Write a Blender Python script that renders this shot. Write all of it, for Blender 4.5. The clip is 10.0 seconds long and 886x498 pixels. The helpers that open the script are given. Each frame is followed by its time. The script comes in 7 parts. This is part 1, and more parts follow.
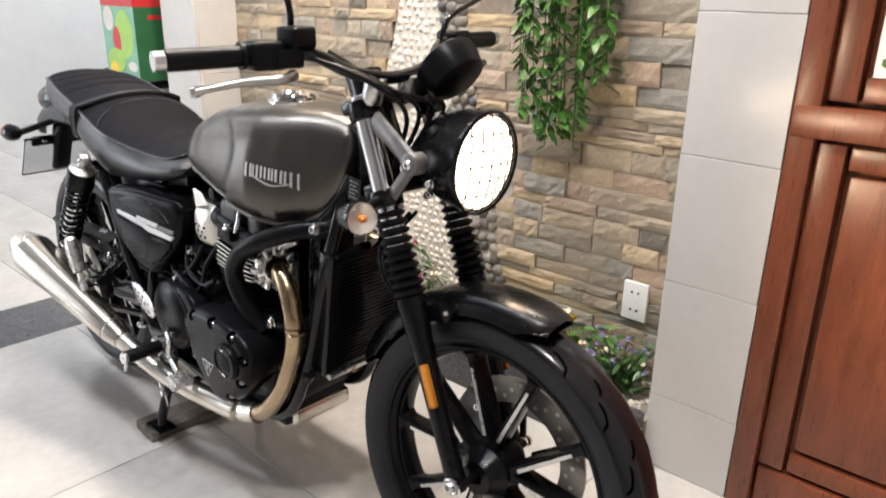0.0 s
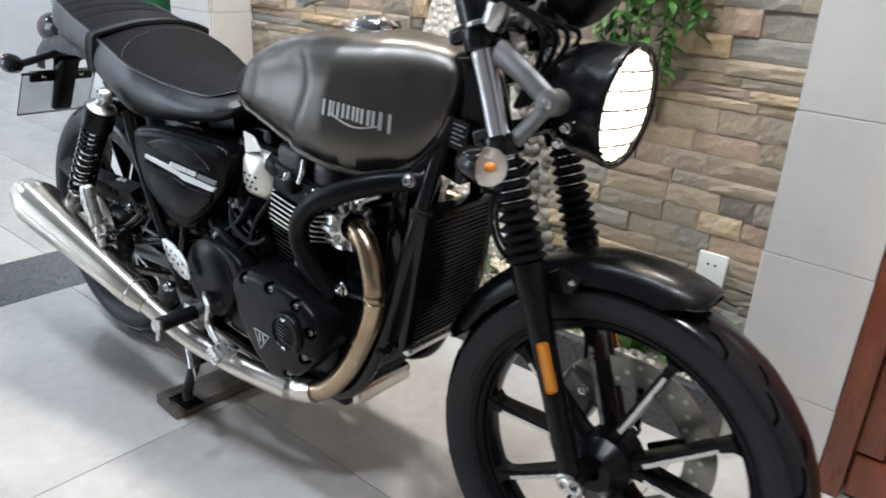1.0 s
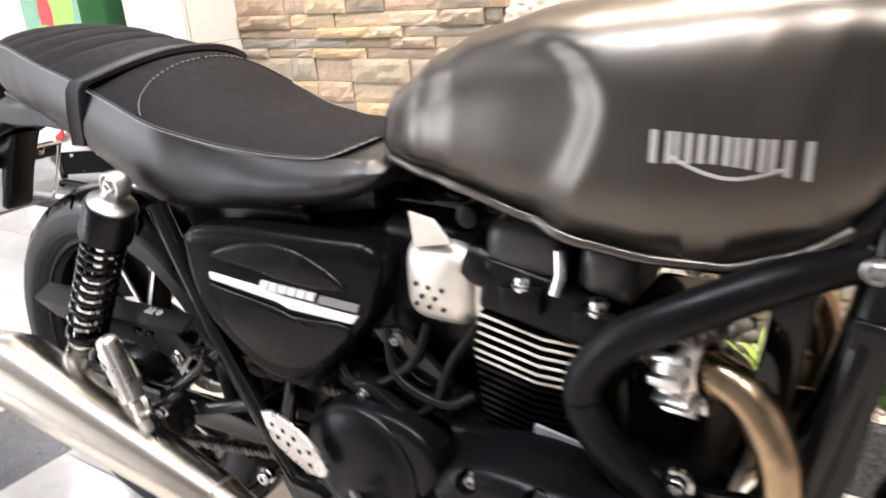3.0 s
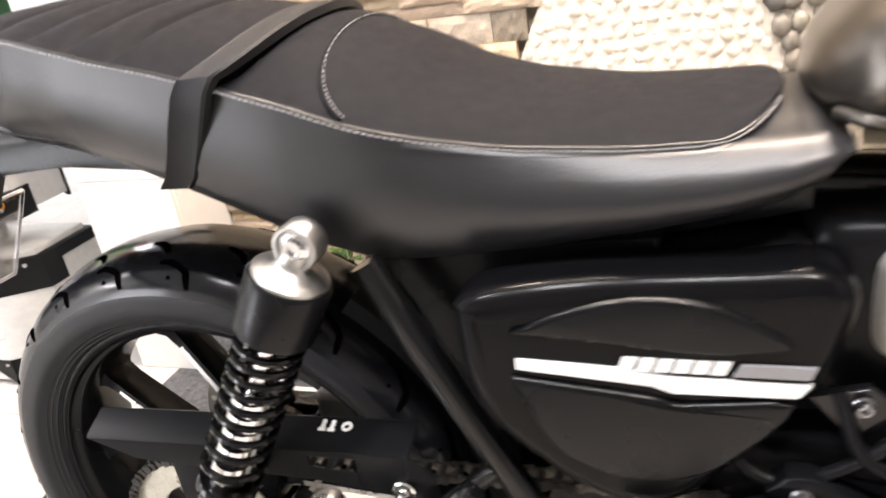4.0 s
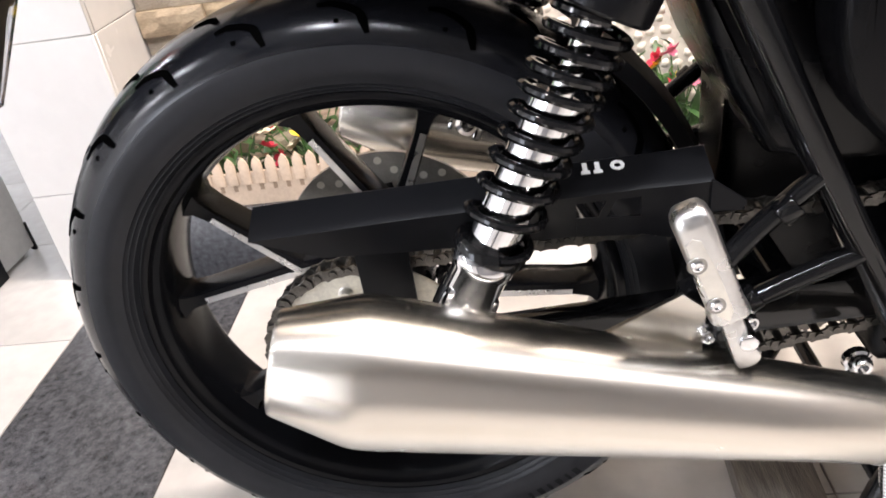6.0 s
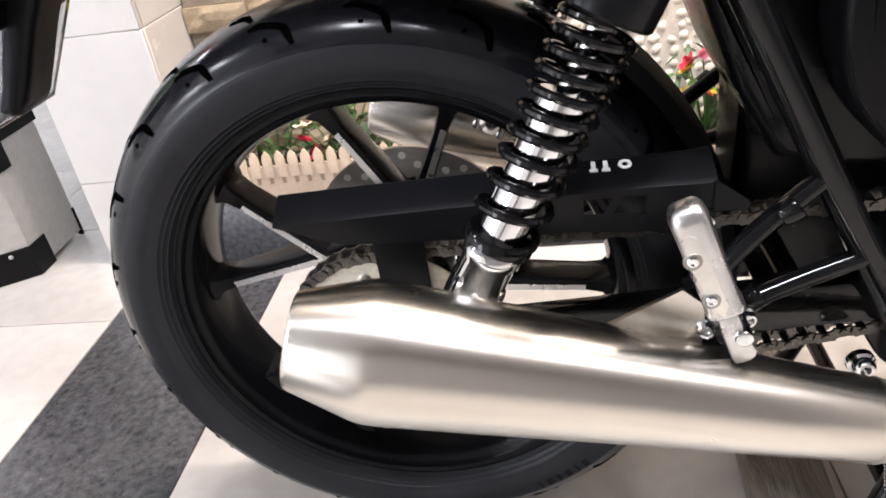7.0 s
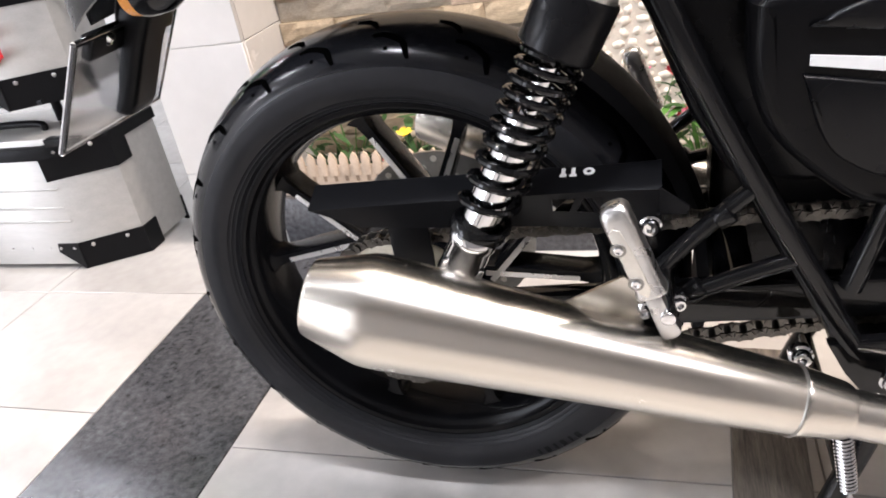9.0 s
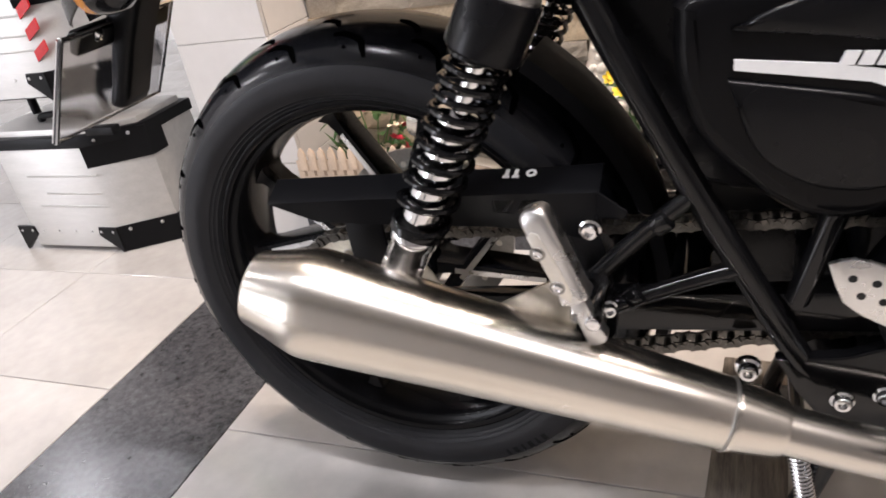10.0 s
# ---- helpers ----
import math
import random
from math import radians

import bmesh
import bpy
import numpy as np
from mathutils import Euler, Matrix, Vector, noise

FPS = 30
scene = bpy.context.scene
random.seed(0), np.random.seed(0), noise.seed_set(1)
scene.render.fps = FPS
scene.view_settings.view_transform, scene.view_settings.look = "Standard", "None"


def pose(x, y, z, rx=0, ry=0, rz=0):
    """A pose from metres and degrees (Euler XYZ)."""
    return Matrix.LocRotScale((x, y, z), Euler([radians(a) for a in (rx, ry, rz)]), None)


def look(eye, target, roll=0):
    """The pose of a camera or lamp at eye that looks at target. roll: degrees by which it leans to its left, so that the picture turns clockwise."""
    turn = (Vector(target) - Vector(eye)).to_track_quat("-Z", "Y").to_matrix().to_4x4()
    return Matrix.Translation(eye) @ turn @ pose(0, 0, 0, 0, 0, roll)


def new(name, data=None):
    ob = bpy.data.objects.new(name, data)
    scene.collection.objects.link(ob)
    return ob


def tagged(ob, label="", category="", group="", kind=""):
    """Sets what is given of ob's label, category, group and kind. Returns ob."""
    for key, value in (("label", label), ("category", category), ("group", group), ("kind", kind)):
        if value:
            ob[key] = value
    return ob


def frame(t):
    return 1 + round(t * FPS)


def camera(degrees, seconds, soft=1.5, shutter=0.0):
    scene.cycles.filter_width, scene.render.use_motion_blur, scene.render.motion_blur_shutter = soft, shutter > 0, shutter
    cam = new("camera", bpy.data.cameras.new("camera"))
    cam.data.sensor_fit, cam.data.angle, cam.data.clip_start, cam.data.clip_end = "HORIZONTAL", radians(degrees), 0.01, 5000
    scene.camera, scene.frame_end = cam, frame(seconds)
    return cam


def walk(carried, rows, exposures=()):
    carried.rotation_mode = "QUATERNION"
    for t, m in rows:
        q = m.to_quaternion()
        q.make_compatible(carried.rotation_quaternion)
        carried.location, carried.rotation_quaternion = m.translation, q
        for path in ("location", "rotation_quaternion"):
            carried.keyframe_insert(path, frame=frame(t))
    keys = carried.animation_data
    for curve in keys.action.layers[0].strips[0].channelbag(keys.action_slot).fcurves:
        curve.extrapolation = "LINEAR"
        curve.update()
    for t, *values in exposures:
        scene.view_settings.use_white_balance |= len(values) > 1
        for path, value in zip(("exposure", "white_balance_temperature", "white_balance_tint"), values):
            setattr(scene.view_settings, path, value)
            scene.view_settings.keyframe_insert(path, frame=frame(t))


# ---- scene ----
cam = camera(62.3, 10.0, 1.7, 0.4)
PATH = [
    (0, (2.1071, -0.9001, 1.1326), (1.1657, 0.1548, 0.6315), 1.08),
    (0.5, (2.0059, -0.9330, 1.0641), (1.1103, 0.1461, 0.5317), 2.87),
    (1, (1.8106, -0.9214, 1.0420), (0.9417, 0.1662, 0.4834), 3.68),
    (1.5, (1.6326, -0.8926, 0.9985), (0.7878, 0.2076, 0.4276), 2.80),
    (2, (1.4511, -0.8411, 0.9523), (0.6307, 0.2831, 0.3927), 0.78),
    (2.2, (1.3966, -0.8077, 0.9421), (0.5847, 0.3258, 0.3890), 0.14),
    (3.3, (0.9227, -0.6594, 0.9413), (0.1759, 0.5296, 0.4135), -6.04),
    (3.5, (0.7943, -0.6413, 0.9399), (0.0960, 0.5733, 0.4041), -7.22),
    (4, (0.5265, -0.6003, 0.9170), (0.0299, 0.6787, 0.3107), -9.26),
    (4.5, (0.2771, -0.5561, 0.8427), (-0.0168, 0.7501, 0.1664), -8.39),
    (5, (0.1568, -0.5369, 0.7594), (-0.0305, 0.7709, 0.0490), -9.74),
    (5.5, (0.1350, -0.5872, 0.7556), (-0.0042, 0.7018, 0.0011), -9.56),
    (6, (0.1420, -0.6384, 0.7642), (-0.0110, 0.6383, -0.0082), -8.99),
    (7.5, (0.2064, -0.6832, 0.7742), (-0.0727, 0.5818, 0.0180), -9.22),
    (8, (0.2666, -0.7276, 0.7874), (-0.0562, 0.5311, 0.0381), -9.12),
    (8.5, (0.2818, -0.7687, 0.8028), (-0.0854, 0.4871, 0.0692), -9.20),
    (9, (0.2886, -0.7748, 0.8068), (-0.1423, 0.4675, 0.0851), -10.08),
    (9.5, (0.3323, -0.7663, 0.7971), (-0.1767, 0.4522, 0.0855), -10.67),
    (10, (0.4070, -0.7438, 0.7932), (-0.1565, 0.4524, 0.0849), -10.94),
]
walk(cam, [(t, look(eye, target, roll)) for t, eye, target, roll in PATH],
     [(0, -0.25, 6500, 13), (0.5, -0.65, 6350, 11), (1.0, -0.45, 5850, 9), (1.5, -0.2, 6300, 14), (2.2, 0.1, 6000, 14), (3.3, 0.45, 6900, 18), (4.4, 0.68, 7000, 17), (5.2, 0.5, 6650, 19), (6.2, 0.27, 6500, 17), (7.3, 0.15, 6500, 18), (9, 0.1, 6500, 18), (10, -0.25, 6750, 20)])

# ---- light ----
world = bpy.data.worlds.new("room_air")
scene.world = world
world.use_nodes = True
world.node_tree.nodes["Background"].inputs[0].default_value = (0.9, 0.95, 1.0, 1)
world.node_tree.nodes["Background"].inputs[1].default_value = 0.05
CEIL = 2.85


def ceiling_lamp(x, y, sx, sy, watts, colour):
    lamp = bpy.data.lights.new("panel_light", "AREA")
    lamp.shape, lamp.size, lamp.size_y, lamp.energy, lamp.color = "RECTANGLE", sx, sy, watts, colour
    new("panel_light", lamp).matrix_basis = pose(x, y, CEIL - 0.045)


WARM, COOL, PLAIN = (1.0, 0.91, 0.79), (0.87, 0.94, 1.0), (1.0, 0.97, 0.93)
PANELS = [(-0.1, 0.42, 0.16, 0.16, 27, WARM), (0.55, 0.42, 0.16, 0.16, 40, WARM), (1.15, 0.42, 0.16, 0.16, 46, WARM), (-0.45, -0.8, 0.2, 0.2, 15, COOL), (0.3, -0.8, 0.2, 0.2, 27, COOL), (1.05, -0.8, 0.2, 0.2, 24, COOL), (1.8, -0.9, 0.2, 0.2, 44, PLAIN),
          (-2.75, -0.45, 0.3, 0.3, 18, COOL), (-4.2, -1.6, 0.5, 0.5, 40, COOL), (-3.8, 2.5, 0.3, 0.3, 36, COOL), (-3.9, 1.68, 0.3, 0.3, 20, COOL)]
for p in PANELS:
    ceiling_lamp(*p)
# Lamp of an assumed window, added for bright reflections on seat and tyre.
window_lamp = bpy.data.lights.new("window_daylight", "AREA")
window_lamp.shape, window_lamp.size, window_lamp.size_y, window_lamp.energy, window_lamp.color = "RECTANGLE", 1.9, 2.2, 120, (0.84, 0.92, 1.0)
new("window_daylight", window_lamp).matrix_basis = pose(-3.55, -3.19, 1.3, 90, 0, 0)
beam = bpy.data.lights.new("headlamp_beam", "SPOT")
beam.energy, beam.color, beam.spot_size, beam.spot_blend, beam.shadow_soft_size = 75, (1.0, 0.76, 0.5), radians(150), 1.0, 0.05
new("headlamp_beam", beam).matrix_basis = look((1.392, 0.014, 0.857), (2.4, 0.03, 0.8))


# ---- materials ----
def surf(name, col, rough=0.5, metal=0.0, var=0.15, scale=25.0, bump=0.0, bscale=250.0, stretch=(1, 1, 1), coat=0.0, rvar=0.08, dirt=0.0, per_object=0.0, coords="Object", spec=0.5):
    m = bpy.data.materials.new(name)
    m.use_nodes = True
    nt = m.node_tree
    N, L = nt.nodes, nt.links
    b = N["Principled BSDF"]
    b.inputs["Metallic"].default_value, b.inputs["Coat Weight"].default_value = metal, coat
    b.inputs["Coat Roughness"].default_value = 0.08
    b.inputs["Specular IOR Level"].default_value = spec
    tc, mp = N.new("ShaderNodeTexCoord"), N.new("ShaderNodeMapping")
    mp.inputs["Scale"].default_value = stretch
    L.new(tc.outputs[coords], mp.inputs["Vector"])

    def tex(sc, detail=5.0):
        t = N.new("ShaderNodeTexNoise")
        t.inputs["Scale"].default_value, t.inputs["Detail"].default_value = sc, detail
        L.new(mp.outputs[0], t.inputs["Vector"])
        return t.outputs[0]

    def remap(sock, lo, hi, a=0.25, z=0.75):
        r = N.new("ShaderNodeMapRange")
        r.inputs[1].default_value, r.inputs[2].default_value, r.inputs[3].default_value, r.inputs[4].default_value = a, z, lo, hi
        L.new(sock, r.inputs[0])
        return r.outputs[0]

    hsv = N.new("ShaderNodeHueSaturation")
    hsv.inputs["Color"].default_value = (*col, 1)
    big, fine = tex(scale), tex(scale * 7)
    add = N.new("ShaderNodeMath")
    add.operation = "ADD"
    L.new(remap(big, -var, var), add.inputs[0])
    L.new(remap(fine, 1 - var * 0.6, 1 + var * 0.6), add.inputs[1])
    val = add.outputs[0]
    if per_object:
        oi, mul = N.new("ShaderNodeObjectInfo"), N.new("ShaderNodeMath")
        mul.operation = "MULTIPLY"
        L.new(val, mul.inputs[0])
        L.new(remap(oi.outputs["Random"], 1 - per_object, 1 + per_object, 0, 1), mul.inputs[1])
        val = mul.outputs[0]
    L.new(val, hsv.inputs["Value"])
    out = hsv.outputs[0]
    if dirt:
        mix = N.new("ShaderNodeMixRGB")
        mix.inputs[2].default_value = (0.11, 0.095, 0.075, 1)
        L.new(out, mix.inputs[1])
        L.new(remap(tex(scale * 0.35, 8), 0, dirt, 0.52, 0.72), mix.inputs[0])
        out = mix.outputs[0]
    L.new(out, b.inputs["Base Color"])
    L.new(remap(tex(scale * 2.3), max(rough - rvar, 0.02), rough + rvar), b.inputs["Roughness"])
    if bump:
        bp = N.new("ShaderNodeBump")
        bp.inputs["Strength"].default_value, bp.inputs["Distance"].default_value = bump, 0.002
        L.new(tex(bscale, 4), bp.inputs["Height"])
        L.new(bp.outputs[0], b.inputs["Normal"])
    return m


def glow(name, col, strength):
    m = bpy.data.materials.new(name)
    m.use_nodes = True
    b = m.node_tree.nodes["Principled BSDF"]
    b.inputs["Base Color"].default_value = (*col, 1)
    b.inputs["Emission Color"].default_value, b.inputs["Emission Strength"].default_value = (*col, 1), strength
    return m


def clear(name, col=(1, 1, 1), rough=0.02):
    m = bpy.data.materials.new(name)
    m.use_nodes = True
    b = m.node_tree.nodes["Principled BSDF"]
    b.inputs["Base Color"].default_value, b.inputs["Roughness"].default_value = (*col, 1), rough
    b.inputs["Transmission Weight"].default_value, b.inputs["IOR"].default_value = 1.0, 1.45
    return m


def stones(name, ramp, rough, scale, bump):
    """Stone whose colour differs from piece to piece."""
    m = surf(name, (0.5, 0.5, 0.5), rough, var=0.22, scale=scale, bump=bump, bscale=scale * 6)
    N, L = m.node_tree.nodes, m.node_tree.links
    hsv = [n for n in N if n.type == "HUE_SAT"][0]
    oi, cr = N.new("ShaderNodeObjectInfo"), N.new("ShaderNodeValToRGB")
    cr.color_ramp.interpolation = "LINEAR"
    while len(cr.color_ramp.elements) < len(ramp):
        cr.color_ramp.elements.new(0.5)
    for k, c in enumerate(ramp):
        cr.color_ramp.elements[k].position = k / (len(ramp) - 1)
        cr.color_ramp.elements[k].color = (*c, 1)
    L.new(oi.outputs["Random"], cr.inputs[0])
    L.new(cr.outputs[0], hsv.inputs["Color"])
    return m


M_TANK = surf("graphite_satin_paint", (0.105, 0.097, 0.087), 0.32, 0.95, 0.04, 8, 0.0, 900, rvar=0.015)
M_BLACK = surf("satin_black_paint", (0.0032, 0.0033, 0.004), 0.27, 0, 0.03, 12, 0.0, 700, rvar=0.012, spec=0.2)
M_RIM = surf("satin_black_wheel_paint", (0.0045, 0.0046, 0.0054), 0.22, 0, 0.05, 14, 0.0, 700, rvar=0.015, spec=0.12)
M_STRAP = surf("matt_black_strap_vinyl", (0.012, 0.012, 0.0135), 0.55, 0, 0.08, 12, 0.15, 500, rvar=0.04, spec=0.2)
M_GLOSS = surf("gloss_black_paint", (0.004, 0.004, 0.0044), 0.1, 0, 0.04, 12, 0.0, 300, rvar=0.01, spec=0.33)
M_CAST = surf("black_wrinkle_engine_coat", (0.0035, 0.0036, 0.0044), 0.29, 0, 0.03, 12, 0.0, 900, rvar=0.008, spec=0.14)
M_PLAST = surf("black_plastic", (0.0045, 0.0046, 0.0054), 0.32, 0, 0.05, 12, 0.0, 900, rvar=0.012, spec=0.13)
M_RUBBER = surf("dressed_tread_rubber", (0.007, 0.0073, 0.009), 0.19, 0, 0.12, 12, 0.0, 500, rvar=0.03, spec=0.34)
M_SIDEWALL = surf("sidewall_rubber", (0.013, 0.0135, 0.0158), 0.4, 0, 0.14, 14, 0.05, 600, rvar=0.04, spec=0.22)
# Near-black for raised tread strips; the groove's shade is in the colour.
M_GROOVE_SHADE = surf("tyre_groove", (0.001, 0.001, 0.001), 0.9, 0, 0.1, 30, spec=0.0)
M_VINYL = surf("black_vinyl", (0.011, 0.0112, 0.0128), 0.36, 0, 0.1, 8, 0.12, 420, rvar=0.03, spec=0.52)
M_FABRIC = surf("dark_ribbed_seat_cloth", (0.007, 0.007, 0.0088), 0.65, 0, 0.15, 40, 0.3, 1400, spec=0.08)
M_THREAD = surf("pale_grey_thread", (0.24, 0.24, 0.25), 0.7, 0, 0.3, 300)
M_STEEL = surf("brushed_stainless_pipe", (0.66, 0.625, 0.57), 0.25, 1, 0.05, 6, 0.0, 30, rvar=0.03)
M_SILENCER = surf("brushed_stainless_silencer", (0.68, 0.64, 0.575), 0.27, 1, 0.02, 6, 0.0, 30, rvar=0.006)
nt = M_SILENCER.node_tree
tang = nt.nodes.new("ShaderNodeTangent")
tang.direction_type, tang.axis = "RADIAL", "Z"
nt.links.new(tang.outputs[0], nt.nodes["Principled BSDF"].inputs["Tangent"])
nt.nodes["Principled BSDF"].inputs["Anisotropic"].default_value = 0.6
nt.nodes["Principled BSDF"].inputs["Anisotropic Rotation"].default_value = 0.25
M_HEADER = surf("heat_tinted_steel", (0.38, 0.285, 0.185), 0.22, 1, 0.3, 9, 0.03, 200, rvar=0.08)
M_CHROME = surf("chrome", (0.75, 0.75, 0.76), 0.075, 1, 0.03, 20, rvar=0.015)
M_BOLT = surf("dark_zinc_steel", (0.3, 0.3, 0.31), 0.28, 1, 0.08, 60, rvar=0.04)
M_ALU = surf("bare_aluminium", (0.64, 0.635, 0.625), 0.29, 1, 0.05, 30, 0.02, 400, rvar=0.05)
M_SATIN = surf("pale_brushed_alloy", (0.72, 0.69, 0.63), 0.42, 0.75, 0.08, 30, 0.08, 400, rvar=0.08)
M_DULLALU = surf("dull_cast_aluminium", (0.46, 0.455, 0.44), 0.36, 1, 0.1, 40, 0.06, 500, rvar=0.06)
M_GREYCAST = surf("grey_cast_alloy", (0.17, 0.165, 0.16), 0.42, 0.7, 0.1, 40, 0.1, 800)
M_CAMCOVER = surf("dark_grey_satin_cover", (0.045, 0.045, 0.045), 0.36, 0.4, 0.12, 40, 0.05, 700)
M_CHAIN = surf("oily_chain_steel", (0.1, 0.094, 0.085), 0.32, 0.85, 0.35, 120, 0.1, 500)
M_SPROCKET = surf("sprocket_steel", (0.62, 0.59, 0.5), 0.45, 0.5, 0.2, 40, 0.06, 300)
M_DISC = surf("brake_disc_steel", (0.3, 0.29, 0.27), 0.36, 0.9, 0.15, 60, 0.05, 600)
M_WHITE = surf("white_decal", (0.72, 0.73, 0.73), 0.45, 0, 0.04, 60)
M_SILVER = surf("silver_badge", (0.5, 0.5, 0.5), 0.38, 0.35, 0.04, 20, rvar=0.03)
M_GREYDECAL = surf("grey_decal", (0.2, 0.2, 0.21), 0.45, 0, 0.05, 60)
M_AMBER = surf("amber_reflector", (0.55, 0.2, 0.012), 0.22, 0, 0.15, 300, 0.2, 700)
M_RED = surf("red_lamp_lens", (0.5, 0.015, 0.02), 0.12, 0, 0.1, 80)
M_LAMP = glow("lit_headlamp", (1.0, 0.8, 0.58), 8.0)
M_BULB = surf("amber_bulb_glass", (0.62, 0.22, 0.04), 0.2, 0, 0.05, 60)
M_LENS = clear("clear_lens", (1.0, 0.95, 0.92), 0.08)
M_PLATE = clear("clear_acrylic", (0.62, 0.62, 0.64), 0.05)
M_MATT = surf("matt_black_plastic", (0.008, 0.008, 0.009), 0.6, 0, 0.1, 20, 0.05, 500, spec=0.12)
M_COVER = surf("deep_black_side_panel", (0.003, 0.003, 0.0035), 0.22, 0, 0.03, 12, 0.0, 700, rvar=0.012, spec=0.11)
# Black for flat pieces standing in for holes; the depth's shade is painted.
M_HOLE_SHADE = surf("dark_hole", (0.005, 0.005, 0.005), 0.9, 0, 0.05, 30)
M_TILE = surf("cream_floor_tile", (0.46, 0.44, 0.415), 0.13, 0, 0.1, 5.0, 0.015, 60, rvar=0.06, dirt=0.3)
M_GRANITE = surf("dark_granite", (0.052, 0.052, 0.056), 0.22, 0, 0.6, 90, 0.03, 300, rvar=0.06)
M_GROUT = surf("tile_grout", (0.22, 0.2, 0.18), 0.8, 0, 0.2, 30)
M_JOINT = surf("pale_tile_joint", (0.54, 0.52, 0.5), 0.8, 0, 0.1, 30)
M_CARTON_T = surf("pale_teal_printed_card", (0.16, 0.36, 0.24), 0.4, 0, 0.15, 15)
M_PAINT = surf("white_wall_paint", (0.72, 0.71, 0.69), 0.6, 0, 0.04, 4, 0.05, 200)
M_GLAZED = surf("white_glazed_tile", (0.54, 0.515, 0.485), 0.2, 0, 0.04, 5, 0.02, 80, dirt=0.04)
M_WOOD = surf("red_brown_varnished_wood", (0.16, 0.045, 0.02), 0.3, 0, 0.3, 6, 0.06, 120, stretch=(8, 8, 1), rvar=0.06)
M_PLANK = surf("weathered_plank", (0.13, 0.11, 0.09), 0.75, 0, 0.55, 9, 0.7, 60, stretch=(14, 1, 14))
M_STONE = stones("ledger_stone", [(0.42, 0.32, 0.21), (0.30, 0.275, 0.235), (0.52, 0.375, 0.215), (0.18, 0.152, 0.118), (0.40, 0.335, 0.25), (0.55, 0.42, 0.27), (0.27, 0.22, 0.165), (0.46, 0.33, 0.235), (0.34, 0.305, 0.25)], 0.7, 16, 0.55)
M_PEBBLE = stones("white_pebble", [(0.68, 0.6, 0.5), (0.74, 0.68, 0.59), (0.6, 0.52, 0.43), (0.72, 0.65, 0.55)], 0.6, 40, 0.3)
M_PALE = surf("pale_pebble_mortar", (0.62, 0.55, 0.46), 0.9, 0, 0.15, 30, 0.5, 200)
# Ceiling is out of view; greyed to deepen reflections on upward black faces.
M_CEIL = surf("grey_ceiling_paint", (0.3, 0.3, 0.3), 0.7, 0, 0.04, 4, 0.05, 200)
# Tone of unseen walls, darkened to keep reflections in black parts low.
M_BACKWALL = surf("dark_shop_wall", (0.22, 0.22, 0.225), 0.6, 0, 0.1, 4, 0.05, 200)
M_COBBLE = stones("dark_river_cobble", [(0.14, 0.12, 0.1), (0.24, 0.2, 0.16), (0.09, 0.085, 0.08), (0.3, 0.26, 0.21)], 0.5, 30, 0.4)
M_MORTAR = surf("mortar", (0.26, 0.23, 0.19), 0.9, 0, 0.25, 30, 0.6, 200)
M_LEAF = surf("leaf_green", (0.06, 0.16, 0.025), 0.45, 0, 0.6, 30, 0.1, 200)
M_LEAFY = surf("variegated_leaf", (0.3, 0.4, 0.1), 0.45, 0, 0.5, 40, 0.1, 200)
M_DEEPLEAF = surf("deep_green_leaf", (0.03, 0.075, 0.018), 0.45, 0, 0.6, 30, 0.1, 200)
M_PETALS = {"red": surf("red_petal", (0.55, 0.02, 0.05), 0.6, 0, 0.3, 60), "yellow": surf("yellow_petal", (0.75, 0.5, 0.03), 0.6, 0, 0.3, 60),
            "pink": surf("pink_petal", (0.7, 0.16, 0.25), 0.6, 0, 0.3, 60), "violet": surf("violet_petal", (0.2, 0.17, 0.33), 0.6, 0, 0.3, 60), "cream": surf("cream_petal", (0.7, 0.6, 0.45), 0.6, 0, 0.3, 60)}
M_FENCE = surf("tan_painted_wood", (0.5, 0.38, 0.28), 0.6, 0, 0.15, 20, 0.2, 150)
# Darker copy of the fence wood, the shade of its slots put into colour.
M_SLOT_SHADE = surf("shaded_tan_wood", (0.26, 0.18, 0.12), 0.7, 0, 0.15, 20, 0.2, 150)
M_CASE = surf("brushed_case_aluminium", (0.47, 0.46, 0.44), 0.4, 0.6, 0.07, 6, 0.08, 150, stretch=(1, 8, 8), rvar=0.08)
M_CARTON_G = surf("green_printed_card", (0.02, 0.1, 0.035), 0.4, 0, 0.12, 15)
M_CARTON_R = surf("red_printed_card", (0.5, 0.02, 0.02), 0.4, 0, 0.12, 15)
M_CARTON_Y = surf("lime_printed_card", (0.3, 0.5, 0.08), 0.4, 0, 0.12, 15)
M_CARTON_P = surf("pale_printed_card", (0.6, 0.55, 0.5), 0.4, 0, 0.12, 15)
M_SOCKET = surf("white_socket_plastic", (0.75, 0.74, 0.7), 0.3, 0, 0.03, 60)
M_PANEL = glow("lit_light_panel", (1.0, 0.95, 0.88), 4.0)


# ---- mesh helpers ----
def part(name, bm, material, parent=None, label="", sharp=38, flat=False):
    bmesh.ops.recalc_face_normals(bm, faces=bm.faces[:])
    lim = radians(sharp)
    for f in bm.faces:
        f.smooth = not flat
    for e in bm.edges:
        if len(e.link_faces) != 2 or e.calc_face_angle(0) > lim:
            e.smooth = False
    me = bpy.data.meshes.new(name)
    bm.to_mesh(me)
    bm.free()
    me.materials.append(material)
    ob = new(name, me)
    if parent is not None:
        ob.parent = parent
    if label:
        tagged(ob, label)
    return ob


